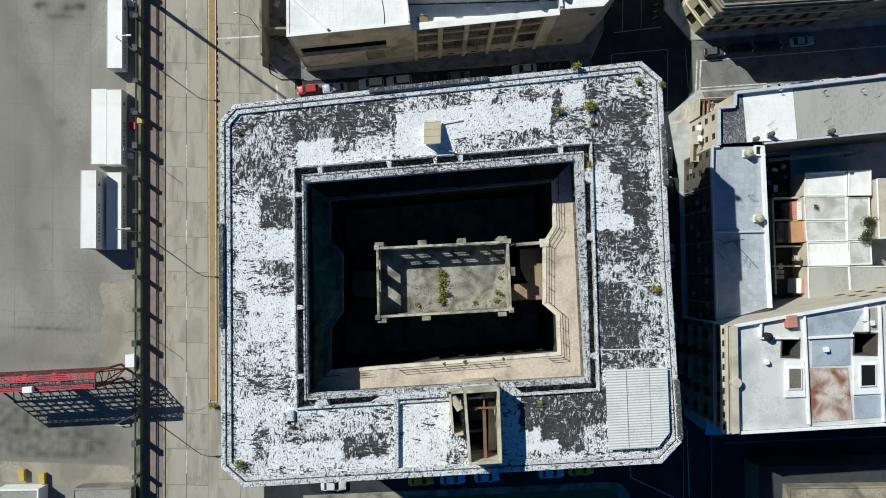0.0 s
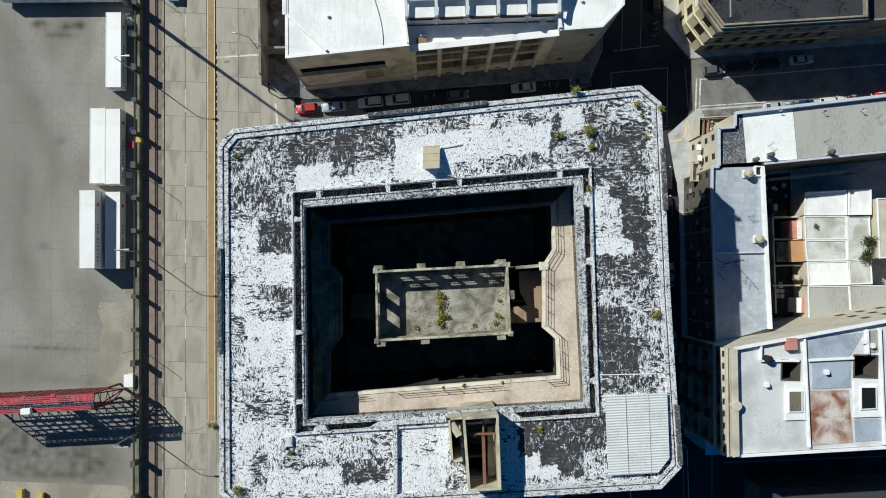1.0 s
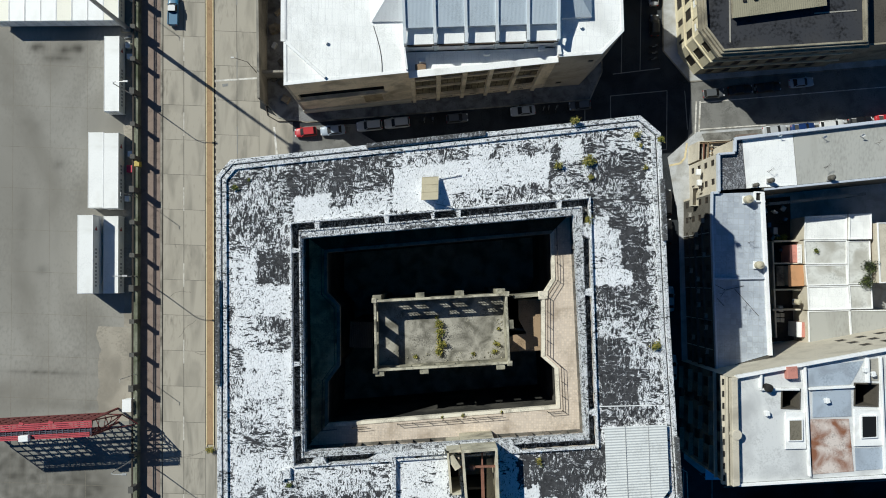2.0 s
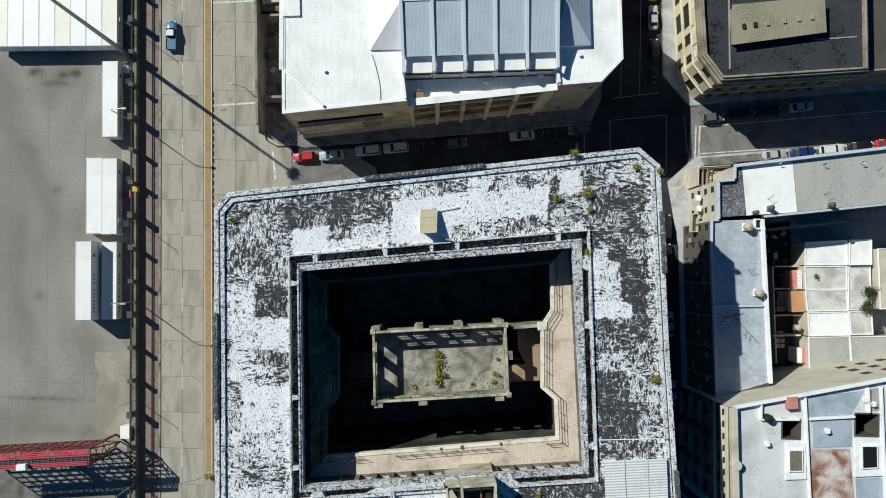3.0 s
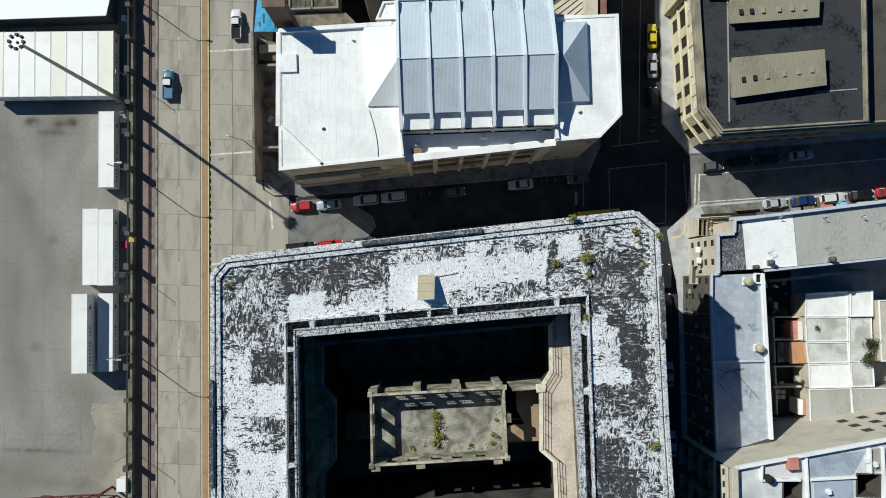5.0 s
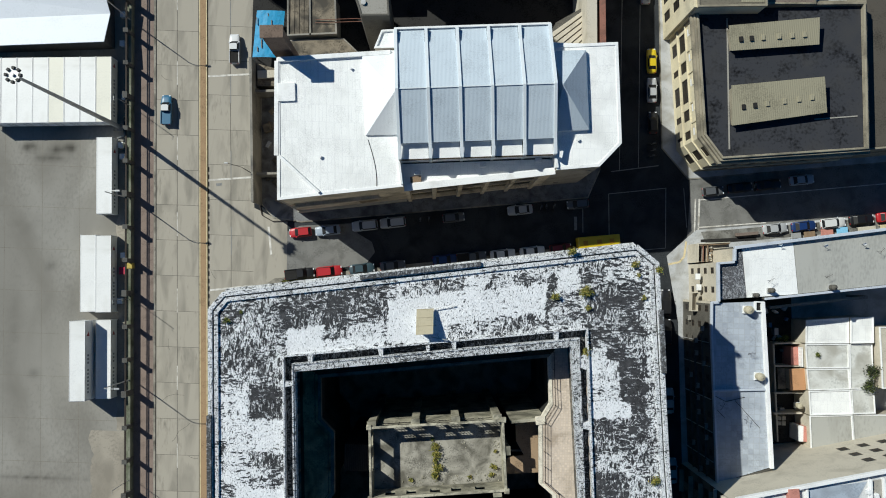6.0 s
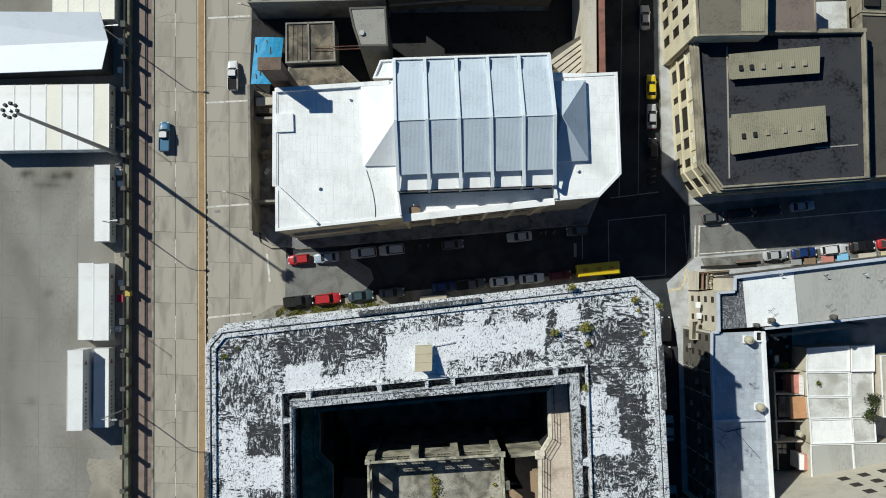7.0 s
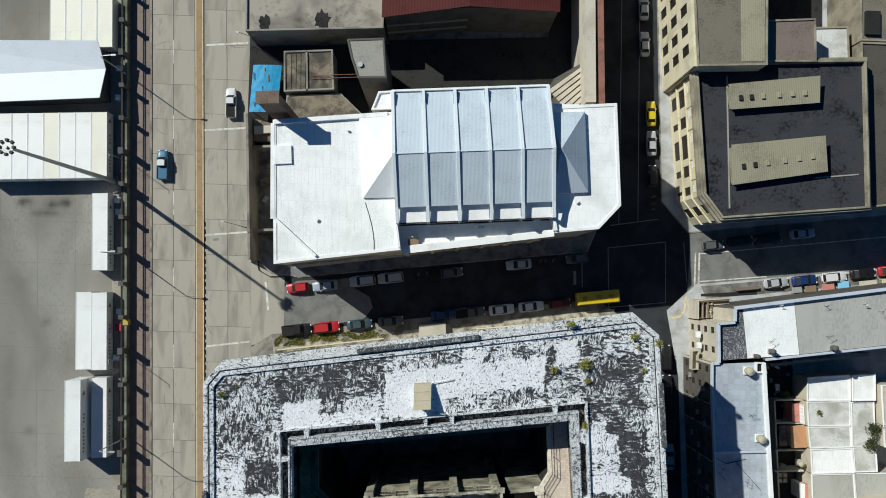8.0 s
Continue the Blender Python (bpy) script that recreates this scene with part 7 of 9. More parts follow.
# roof terrace with two open light wells going down into the house
WELLS = [(54.0, 56.5, -8.9, -6.2), (64.9, 68.2, -8.1, -5.0)]
RECT = (52.0, 70.0, -16.0, -4.8)
bm = bmesh.new()
prism(bm, inset(SP, 0.4), SZ - 0.4, SZ, [(RECT[0], RECT[2]), (RECT[1], RECT[2]), (RECT[1], RECT[3]), (RECT[0], RECT[3])])
xs = sorted({RECT[0], RECT[1], *[w[0] for w in WELLS], *[w[1] for w in WELLS]})
ys = sorted({RECT[2], RECT[3], *[w[2] for w in WELLS], *[w[3] for w in WELLS]})
for x0, x1 in zip(xs, xs[1:]):
    for y0, y1 in zip(ys, ys[1:]):
        if not any(w[0] < (x0 + x1) / 2 < w[1] and w[2] < (y0 + y1) / 2 < w[3] for w in WELLS):
            poly_face(bm, ((x0, y0, SZ), (x1, y0, SZ), (x1, y1, SZ), (x0, y1, SZ)))
part("roof_terrace", bm, TERRACE, sb, "stained white roof terrace")
# well walls and floor coloured dark for the shade inside
for x0, x1, y0, y1 in WELLS:
    ring = [(x0, y0), (x1, y0), (x1, y1), (x0, y1)]
    bm = bmesh.new()
    prism(bm, inset(ring, -0.2), SZ - 14.0, SZ + 0.12, ring)
    w = part("light_well", bm, GREY_BROWN, sb, "walls of an open light well with shade in their colour")
    bm = bmesh.new()
    prism(bm, ring, SZ - 14.0, SZ - 13.8)
    part("well_floor", bm, SHADE_TAR, w, "floor of the light well in a near-black shade tone")
for z0, z1, o in ((16.2, 16.6, 0.45), (19.6, 20.4, 0.7), (20.4, 21.2, 0.3)):
    bm = bmesh.new()
    prism(bm, [(46.0 - o, -4.7), (46.0, -4.7), (46.6, -20.8), (46.6 - o, -20.9)], z0, z1)
    part("cornice", bm, STONE_PALE, sb, "moulded cornice", 0.04)
bm = bmesh.new()
prism(bm, [(46.0, -4.8), (46.9, -4.6), (47.6, -20.4), (46.6, -20.6)], SZ - 0.2, SZ + 1.0)
part("parapet", bm, STONE_PALE, sb, "weathered cream parapet", 0.05)
bm = bmesh.new()
cyl(bm, (46.95, -13.0, SZ), 0.75, 1.15, 18)
part("parapet_crest", bm, STONE_PALE, sb, "curved crest on the parapet", 0.04)
for a, b, w, z in (((46.8, -4.6), (85, 3.8), 0.45, 0.8), ((47.6, -20.5), (85, -17.0), 0.4, 0.5), ((57.1, -2.8), (58.2, -18.8), 0.3, 0.6), ((50.6, -6.3), (56.4, -6.1), 0.3, 0.5), ((57.8, -6.0), (64.6, -5.4), 0.3, 0.5), ((66.4, -1.0), (66.6, -4.7), 0.35, 0.7), ((50.6, -3.9), (50.6, -6.2), 0.3, 0.6), ((68.4, -0.8), (69.4, -18.0), 0.3, 0.6)):
    bm = bmesh.new()
    beam(bm, (*a, SZ + z / 2 - 0.05), (*b, SZ + z / 2 - 0.05), w, z + 0.1)
    part("terrace_wall", bm, WHITE, sb, "low white terrace wall", 0.03)
for poly, mat, what in (
        ([(57.6, -5.7), (64.2, -5.1), (66.1, -1.5), (57.6, -2.8)], ROOF_BLUE2, "pale blue membrane"),
        ([(58.6, -10.2), (64.4, -9.8), (64.2, -5.7), (58.5, -6.2)], ROOF_BLUE2, "pale blue membrane"),
        ([(58.6, -18.6), (64.9, -17.9), (64.0, -10.2), (58.2, -10.5)], RUSTY_ROOF, "rust-stained roof"),
        ([(65.2, -17.8), (69.2, -17.4), (69.1, -14.2), (65.0, -14.5)], ROOF_BLUE2, "pale blue membrane"),
        ([(66.9, -4.5), (69.0, -4.3), (69.0, -0.9), (66.8, -1.3)], GREY_ROOF, "grey terrace"),
        ([(69.6, -5.0), (84, -4.0), (84, 2.8), (69.4, -0.3)], RUSTY_ROOF, "rust-stained roof")):
    bm = bmesh.new()
    prism(bm, poly, SZ + 0.004, SZ + 0.08)
    part("roof_field", bm, mat, sb, what)
for base, pane, pm in (([(54.5, -15.0), (57.6, -14.8), (57.3, -9.4), (54.4, -9.5)], [(55.0, -13.6), (56.8, -13.5), (56.7, -10.6), (54.9, -10.7)], GREY_OLIVE), ([(64.8, -14.2), (69.2, -13.9), (69.0, -8.6), (64.6, -8.7)], [(65.8, -12.8), (67.9, -12.6), (67.8, -9.6), (65.7, -9.7)], GLASS)):
    bm = bmesh.new()
    prism(bm, base, SZ, SZ + 0.35)
    sk = part("rooflight_base", bm, WHITE, sb, "white rooflight upstand", 0.04)
    bm = bmesh.new()
    prism(bm, inset(pane, -0.15), SZ + 0.35, SZ + 0.62, pane)
    part("rooflight_frame", bm, WHITE, sk)
    bm = bmesh.new()
    prism(bm, pane, SZ + 0.35, SZ + 0.55)
    part("rooflight_pane", bm, pm, sk, "dull glazed rooflight")
# dark panels painted for shaded gaps of the attic balustrade, and street-front balconies
for k in range(9):
    t = (k + 0.5) / 9
    x, y = 46.0 + 0.6 * t, -4.7 - 16.1 * t
    bm = bmesh.new()
    prism(bm, [(x - 0.62, y - 0.45), (x - 0.2, y - 0.45), (x - 0.2, y + 0.45), (x - 0.62, y + 0.45)], 20.4, 20.43)
    part("balustrade_gap_panel", bm, DARK, sb, "dark panel standing in for a shaded gap of the attic balustrade")
for k in range(4):
    for i in range(3):
        t = (i + 0.5) / 3
        x, y = 46.0 + 0.6 * t, -4.7 - 16.1 * t
        bm = bmesh.new()
        prism(bm, [(x - 0.75, y - 1.9), (x - 0.02, y - 1.9), (x - 0.02, y + 1.9), (x - 0.75, y + 1.9)], 1.1 + 4.6 * k, 1.35 + 4.6 * k)
        part("balcony_slab", bm, CREAM_DULL, sb, "narrow stone balcony")
bm = bmesh.new()
box(bm, -0.8, 0.8, -0.9, 0.9, SZ, SZ + 1.0, pose(55.0, -3.6, 0, 0, 0, 6))
tagged(link("brick_chimney", bm, PINK, None, "", 0.04), "short reddish brick chimney on the terrace", "chimney")
cyl_t = tagged(empty("black_water_tank", (51.6, -6.0, SZ)), "black round water tank on the white terrace", "water tank")
bm = bmesh.new()
cyl(bm, (0, 0, 0), 0.6, 1.1, 16)
cyl(bm, (0, 0, 1.1), 0.6, 0.25, 16, 0.2)
part("tank", bm, DARK, cyl_t)
for x, y in ((51.6, -9.8), (60.5, -7.6), (66.2, -2.8), (67.3, -3.4)):
    bm = bmesh.new()
    box(bm, -0.3, 0.3, -0.35, 0.35, SZ, SZ + 0.8, pose(x, y, 0, 0, 0, 15))
    tagged(link("terrace_box", bm, WHITE, None, "", 0.05), "small white box on the roof terrace", "box", "boxes on the roof terrace")
aw = tagged(empty("blue_awning"), "blue awning over the street corner entrance", "awning")
bm = bmesh.new()
prism(bm, [(49.8, -24.8), (54.6, -24.6), (54.4, -22.0), (49.8, -22.2)], 2.9, [2.95, 2.95, 3.5, 3.5])
part("canopy", bm, AWNING, aw, "plain blue canopy")
for x in (49.9, 54.4):
    bm = bmesh.new()
    cyl(bm, (x, -24.5, 0), 0.05, 2.95, 8)
    part("post", bm, GALV, aw)
# roof and rim coloured dark in place of their shade
flat_house("south_house", "low house with a blue-grey eaves strip across the street", [(58.4, -40.0), (100, -37.0), (100, -26.4), (58.0, -29.2)], 6.2, GREY_AND_SHADE, ROOF_SHADED, 0.2, "building", ROOF_SHADED)
flat_house("beige_south_house", "beige flat-roofed house across the street", [(62.5, -60.0), (100, -58), (100, -30.0), (62.0, -31.8)], 8.4, CREAM_DULL, HOUSE_BROWN, 0.2)

# ---- yard wall along the avenue ----
FS, STEP = -50.35, 5.72
fence = tagged(empty("yard_wall"), "long dark concrete yard wall with piers and pipe rails", "wall")
for k in range(-9, 21):
    y0 = 4.5 + k * STEP
    bm = bmesh.new()
    prism(bm, strip(FS - 0.2, FS + 0.2, y0 + 0.3, y0 + STEP - 0.3), 0, 1.5)
    part("wall_panel", bm, WALL_OLIVE, fence, "", 0.02)
    wide = k % 3 == 0
    bm = bmesh.new()
    w = 0.45 if wide else 0.28
    prism(bm, strip(FS - 0.32, FS + 0.32, y0 - w, y0 + w), 0, 3.7 if wide else 3.45)
    prism(bm, strip(FS - 0.42, FS + 0.42, y0 - w - 0.1, y0 + w + 0.1), 3.7 if wide else 3.45, 3.85 if wide else 3.55)
    part("pier", bm, WALL_DARK, fence, "wide concrete pier" if wide else "")
    for z in (2.95, 3.3):
        bm = bmesh.new()
        beam(bm, (*slant(FS, y0), z), (*slant(FS, y0 + STEP), z), 0.13)
        part("pipe_rail", bm, RAIL, fence)
bm = bmesh.new()
prism(bm, strip(FS - 1.35, FS - 0.22, -60, 130), 0, 0.35)
structure("wall_plinth", bm, WALL_OLIVE, "mossy grey-green concrete strip behind the yard wall", "plinth")


def street_lamp(y, side=1):
    x, _ = slant(FS - 0.1, y)
    ob = tagged(empty("street_lamp", (x, y, 0), 2.9), "tall grey steel street lamp with a curved arm", "street lamp", "lamps along the avenue")
    bm = bmesh.new()
    cyl(bm, (0, 0, 0), 0.12, 11.0, 10, 0.07)
    part("pole", bm, GALV, ob)
    bm = bmesh.new()
    pts = [(0, 0, 11.0), (0.25 * side, 0, 11.6), (0.9 * side, 0, 12.0), (2.2 * side, 0, 12.15)]
    for p, q in zip(pts, pts[1:]):
        beam(bm, p, q, 0.09)
    part("arm", bm, GALV, ob)
    bm = bmesh.new()
    box(bm, 2.1 if side > 0 else -2.9, 2.9 if side > 0 else -2.1, -0.16, 0.16, 12.05, 12.25)
    part("lamp_head", bm, GALV, ob, "flat grey lamp head", 0.04)
    return ob


for y in (-25.0, 6.6, 38.2, 69.9, 101.5):
    street_lamp(y)
for y in (20.6, -10.5, 54.6):
    x, _ = slant(FS - 0.1, y)
    ob = tagged(empty("sign_pole", (x, y, 0)), "thin steel pole standing at the yard wall", "pole", "thin poles along the wall")
    bm = bmesh.new()
    cyl(bm, (0, 0, 0), 0.05, 8.0, 8)
    part("pole", bm, GALV, ob)
    bm = bmesh.new()
    beam(bm, (0, 0, 7.9), (0, -0.6, 7.9), 0.05)
    part("bracket", bm, GALV, ob)

mast = tagged(empty("floodlight_mast", (-55.4, 51.0, 0)), "very tall tapered floodlight mast in the port yard", "floodlight mast")
bm = bmesh.new()
box(bm, -0.9, 0.9, -0.9, 0.9, 0, 0.6)
part("footing", bm, PAVE, mast, "", 0.05)
bm = bmesh.new()
cyl(bm, (0, 0, 0.6), 0.42, 32.9, 14, 0.2)
part("pole", bm, GALV, mast)
bm = bmesh.new()
cyl(bm, (0, 0, 33.1), 0.9, 0.12, 16)
part("crown_ring", bm, GALV, mast)
for k in range(8):
    a = 2 * math.pi * k / 8
    bm = bmesh.new()
    box(bm, 0.75, 1.15, -0.2, 0.2, 32.95, 33.45, pose(0, 0, 0, 0, 0, math.degrees(a)))
    part("floodlight", bm, WALL_DARK, mast, "", 0.04)
for x, y, r in ((0.9, -1.6, 10), (1.7, -0.4, 70), (0.6, 1.5, 120)):
    bm = bmesh.new()
    beam(bm, (-55.4 + x, 51.0 + y, 0.2), (-55.4 + x + math.cos(r), 51.0 + y + math.sin(r), 0.9), 0.18)
    tagged(link("scrap_bar", bm, GALV), "bent metal scrap bar at the mast foot", "scrap", "scrap at the mast")

# ---- containers ----
def container(poly_c, turn, length, width, height, z, mat, marks=1, what="white shipping container standing in the yard", grp="containers in the yard"):
    ob = tagged(empty("shipping_container", (*poly_c, z), turn), what, "container", grp)
    hw, hl_ = width / 2, length / 2
    bm = bmesh.new()
    box(bm, -hw + 0.06, hw - 0.06, -hl_ + 0.06, hl_ - 0.06, 0.12, height - 0.04)
    part("body", bm, mat, ob)
    for sx in (-1, 1):
        for sy in (-1, 1):
            bm = bmesh.new()
            box(bm, sx * hw - 0.09 if sx > 0 else -hw, hw if sx > 0 else -hw + 0.09, sy * hl_ - 0.12 if sy > 0 else -hl_, hl_ if sy > 0 else -hl_ + 0.12, 0, height)
            part("corner_post", bm, WHITE, ob, "", 0.015)
    for sx in (-1, 1):
        bm = bmesh.new()
        box(bm, sx * hw - 0.08 if sx > 0 else -hw, hw if sx > 0 else -hw + 0.08, -hl_ + 0.12, hl_ - 0.12, height - 0.12, height - 0.005)
        part("top_rail", bm, WHITE, ob)
    bm = bmesh.new()
    box(bm, -hw + 0.1, hw - 0.1, -hl_ - 0.0, -hl_ + 0.06, 0.15, height - 0.12)
    part("end_door", bm, WHITE, ob)
    for k in range(2):
        for s in (-0.4, 0.4):
            bm = bmesh.new()
            cyl(bm, (s + (k - 0.5) * 0.3, -hl_ - 0.02, 0.2), 0.025, height - 0.4, 6)
            part("lock_bar", bm, GALV, ob)
    if marks:
        for k in range(11):
            y = -hl_ + 1.2 + k * 0.62
            if k == 7:
                continue
            bm = bmesh.new()
            box(bm, hw - 0.055, hw - 0.045, y, y + 0.34, height * 0.42, height * 0.62)
            part("lettering_bar", bm, MARK_GREY, ob)
        bm = bmesh.new()
        vs = [bm.verts.new((hw - s, y, z)) for s in (0.055, 0.045) for y, z in ((0.9 + 3.2, height * 0.35), (1.7 + 3.2, height * 0.5), (0.9 + 3.2, height * 0.72))]
        for f in ((0, 1, 2), (5, 4, 3), (0, 3, 4, 1), (1, 4, 5, 2), (2, 5, 3, 0)):
            bm.faces.new([vs[i] for i in f])
        part("emblem", bm, MARK_RED, ob, "dark red emblem")
    return ob


T = 2.95
container((-56.4, 41.9), T, 13.4, 2.65, 2.8, 0.1, CONTAINER)
for x in (-58.25, -55.6):
    container((x, 24.85), T, 13.3, 2.62, 2.8, 0.1, CONTAINER)
container((-57.95, 10.05), T, 13.45, 2.62, 2.75, 0.1, CONTAINER, 0, "white shipping container carrying another one on top", "containers in the yard")
container((-57.95, 10.05), T, 13.45, 2.62, 2.75, 2.85, CONTAINER, 1, "white shipping container stacked on another one", "containers in the yard")
container((-54.8, 10.2), T, 13.5, 2.55, 2.75, 0.1, CONTAINER, 1, "white shipping container in the shade of a taller stack", "containers in the yard")
# row of containers side by side on low trailers
for k in range(8):
    x = -57.0 - k * 2.72
    mat = (CONTAINER_CREAM, CONTAINER, CONTAINER, CONTAINER_CREAM, CONTAINER, CONTAINER, CONTAINER, CONTAINER_CREAM)[k]
    container((x, 56.8 - 0.14 * k), T, 11.5, 2.66, 2.8, 0.85, mat, 1 if k == 0 else 0, "white shipping container in a tight row on low trailers", "row of containers")
    bm = bmesh.new()
    box(bm, -0.9, 0.9, -5.2, 5.2, 0.02, 0.85, pose(x, 56.8 - 0.14 * k, 0, 0, 0, T))
    tagged(link("low_trailer", bm, WALL_DARK, None, "", 0.05), "dark low trailer carrying a container", "trailer", "low trailers")
for k in range(4):
    x = -57.6 - k * 2.72
    container((x, 78.6 - 0.14 * k), T, 9.0, 2.66, 2.75, 0.1, CONTAINER_CREAM, 0, "cream shipping container behind the shed", "containers behind the shed")
# shed with a trough roof
ts = tagged(empty("trough_roof_shed"), "open port shed with white trough-shaped sheet roof", "shed")
bm = bmesh.new()
prism(bm, [(-90.0, 62.6), (-57.0, 65.0), (-57.6, 73.6), (-90.0, 72.9)], 0, 3.9)
part("wall", bm, WALL_DARK, ts)
bm = bmesh.new()
for pts in ([(-90, 73.3, 5.5), (-90, 67.0, 4.1), (-56.3, 69.9, 4.1), (-57.3, 74.4, 5.5)], [(-90, 67.0, 4.1), (-90, 62.0, 5.2), (-56.6, 64.6, 5.2), (-56.3, 69.9, 4.1)]):
    poly_face(bm, pts)
bmesh.ops.remove_doubles(bm, verts=bm.verts, dist=0.001)
o = part("roof", bm, SHED_WHITE, ts, "smooth white sheet roof")
o.modifiers.new("thickness", "SOLIDIFY").thickness = 0.15

# ---- red boom ----
boom = tagged(empty("crane_boom"), "long red painted lattice boom standing high on legs over the yard", "crane boom")
HEAD, TAIL = Vector((-52.7, -17.95, 11.4)), Vector((-76.2, -20.05, 11.4))
FOOT_Z = 4.7


def bp(u, t, z=0.0):
    """A place on the boom: u from 0 (head) to 1 (tail), t metres across, z measured from its deck."""
    p = HEAD.lerp(TAIL, u)
    return (p.x - 0.09 * t, p.y + t, p.z + z)


def strut(name, a, b, width, mat, label="", depth=None):
    bm = bmesh.new()
    beam(bm, a, b, width, width if depth is None else depth)
    return part(name, bm, mat, boom, label)


# the deck is open: red bars with gaps between them
for t in (0.27, 0.56, 0.86, 1.16):
    strut("upper_bar", bp(-0.01, t, 0.1), bp(1, t, 0.1), 0.2, CRANE_RED, "", 0.16)
for t in (-1.2, -0.94, -0.68):
    strut("lower_bar", bp(0.01, t), bp(1, t), 0.18, CRANE_RED, "", 0.16)
for t in (-0.42, -0.16, 0.1):
    strut("long_bar", bp(0, t, -0.1), bp(1, t, -0.1), 0.11, BOOM_GREY)
for k in range(27):
    strut("cross_bar", bp(k / 26, -1.2, -0.05), bp(k / 26, 1.2, 0.0), 0.13, BOOM_GREY)
for k in (5, 9, 14, 17):
    strut("lug", bp(k / 20, 1.25, 0.12), bp(k / 20 + 0.03, 1.45, 0.12), 0.3, CRANE_RED)
# the lattice sides hang eight metres deep below the deck
deep = FOOT_Z - HEAD.z
for t in (-1.2, 1.2):
    for share in (1.0, 0.8, 0.62, 0.44, 0.26, 0.12):
        strut("side_chord", bp(0, t, deep * share), bp(1, t, deep * share), 0.24 if share in (1.0, 0.44) else 0.16, CRANE_DARK)
    for k in range(15):
        u = k / 14
        strut("lattice_post", bp(u, t, deep), bp(u, t, -0.1), 0.14, CRANE_DARK)
    for k in range(14):
        u, v = k / 14, (k + 1) / 14
        strut("lattice_bar", bp(u, t, deep * (0.62 if k % 2 else 0.26)), bp(v, t, deep * (0.26 if k % 2 else 0.62)), 0.11, CRANE_DARK)
for k in range(15):
    strut("floor_bar", bp(k / 14, -1.2, deep), bp(min((k + 0.5) / 14, 1), 1.2, deep), 0.12, CRANE_DARK)
# the head opens into a raking frame
FRAME_TOP = [bp(0, 1.2), bp(0, -1.2)]
FRAME_LOW = [(-50.6, -16.9, 4.6), (-48.3, -18.6, 3.6), (-52.6, -19.4, 5.0)]
for a, b in ((FRAME_TOP[0], FRAME_LOW[0]), (FRAME_TOP[1], FRAME_LOW[0]), (FRAME_TOP[1], FRAME_LOW[2]), (FRAME_LOW[0], FRAME_LOW[1]), (FRAME_LOW[1], FRAME_LOW[2]), (FRAME_LOW[0], FRAME_LOW[2]), (bp(0.16, 1.2, deep), FRAME_LOW[0])):
    strut("head_bar", a, b, 0.17, CRANE_DARK)
for k in range(5):
    p, q = Vector(FRAME_TOP[1]).lerp(Vector(FRAME_LOW[0]), k / 5), Vector(FRAME_TOP[0]).lerp(Vector(FRAME_LOW[0]), (k + 0.3) / 5)
    strut("head_lattice", p, q, 0.1, CRANE_DARK)
# legs: two slim frames and one broad pylon that carries the weight
for u, w in ((0.02, 0.3), (0.98, 0.3)):
    for t in (-1.2, 1.2):
        strut("leg", (*bp(u, t)[:2], 0), (*bp(u, t)[:2], FOOT_Z + 0.1), w, CRANE_DARK)
strut("pylon", (*bp(0.5, 0)[:2], 0), bp(0.5, 0, -0.2), 1.5, BOOM_GREY, "dark steel pylon", 0.7)
x, y, z = bp(0.44, -0.95)
bm = bmesh.new()
box(bm, -0.8, 0.8, -0.5, 0.5, z + 0.12, z + 0.9, pose(x, y, 0, 0, 0, 6))
part("cable_drum_cover", bm, WHITE, boom, "white cover box", 0.08)

# ---- yard odds and ends ----
def yard_box(name, label, cat, x, y, w, l, h, mat, z=0.03, turn=3):
    ob = tagged(empty(name, (x, y, z), turn), label, cat)
    bm = bmesh.new()
    box(bm, -w / 2, w / 2, -l / 2, l / 2, 0, h * 0.88)
    part("body", bm, mat, ob, "", 0.03)
    bm = bmesh.new()
    box(bm, -w / 2 - 0.04, w / 2 + 0.04, -l / 2 - 0.04, l / 2 + 0.04, h * 0.88, h)
    part("lid", bm, mat, ob, "", 0.02)
    return ob


yard_box("guard_cabin", "white guard cabin beside the yard wall", "cabin", -50.9, -15.9, 1.5, 2.1, 2.2, WHITE)
yard_box("red_bin", "red plastic bin behind the containers", "bin", -53.1, 25.5, 0.9, 1.2, 1.2, BIN_RED)
yard_box("yellow_bin", "yellow plastic bin on the wall plinth", "bin", -51.7, 26.4, 0.8, 0.9, 1.3, BIN_YELLOW, 0.35)
for x, y in ((-53.3, 20.2), (-53.2, 28.2), (-54.3, 45.6), (-55.6, 71.0), (-55.4, 65.8), (-54.5, 56.2), (-54.7, 47.6)):
    yard_box("junction_box", "pale round-edged junction box behind the wall", "junction box", x, y, 0.8, 0.9, 1.0, WHITE)
flat_house("yard_store_south", "low grey store at the yard's edge", [(-58.5, -46.0), (-48.6, -45.4), (-49.0, -37.3), (-58.9, -37.9)], 3.4, RENDER_WALL, GREY_ROOF, 0.1)
flat_house("white_store_south", "low white store at the yard's edge", [(-72.0, -46.0), (-64.6, -45.6), (-64.9, -38.2), (-72.3, -38.6)], 3.2, WHITE, GREY_ROOF, 0.1)
for x, y in ((-69.2, -36.6), (-65.6, -37.1)):
    yard_box("yellow_machine", "small yellow yard machine", "machine", x, y, 1.8, 0.9, 1.0, BIN_YELLOW, 0.03, 95)

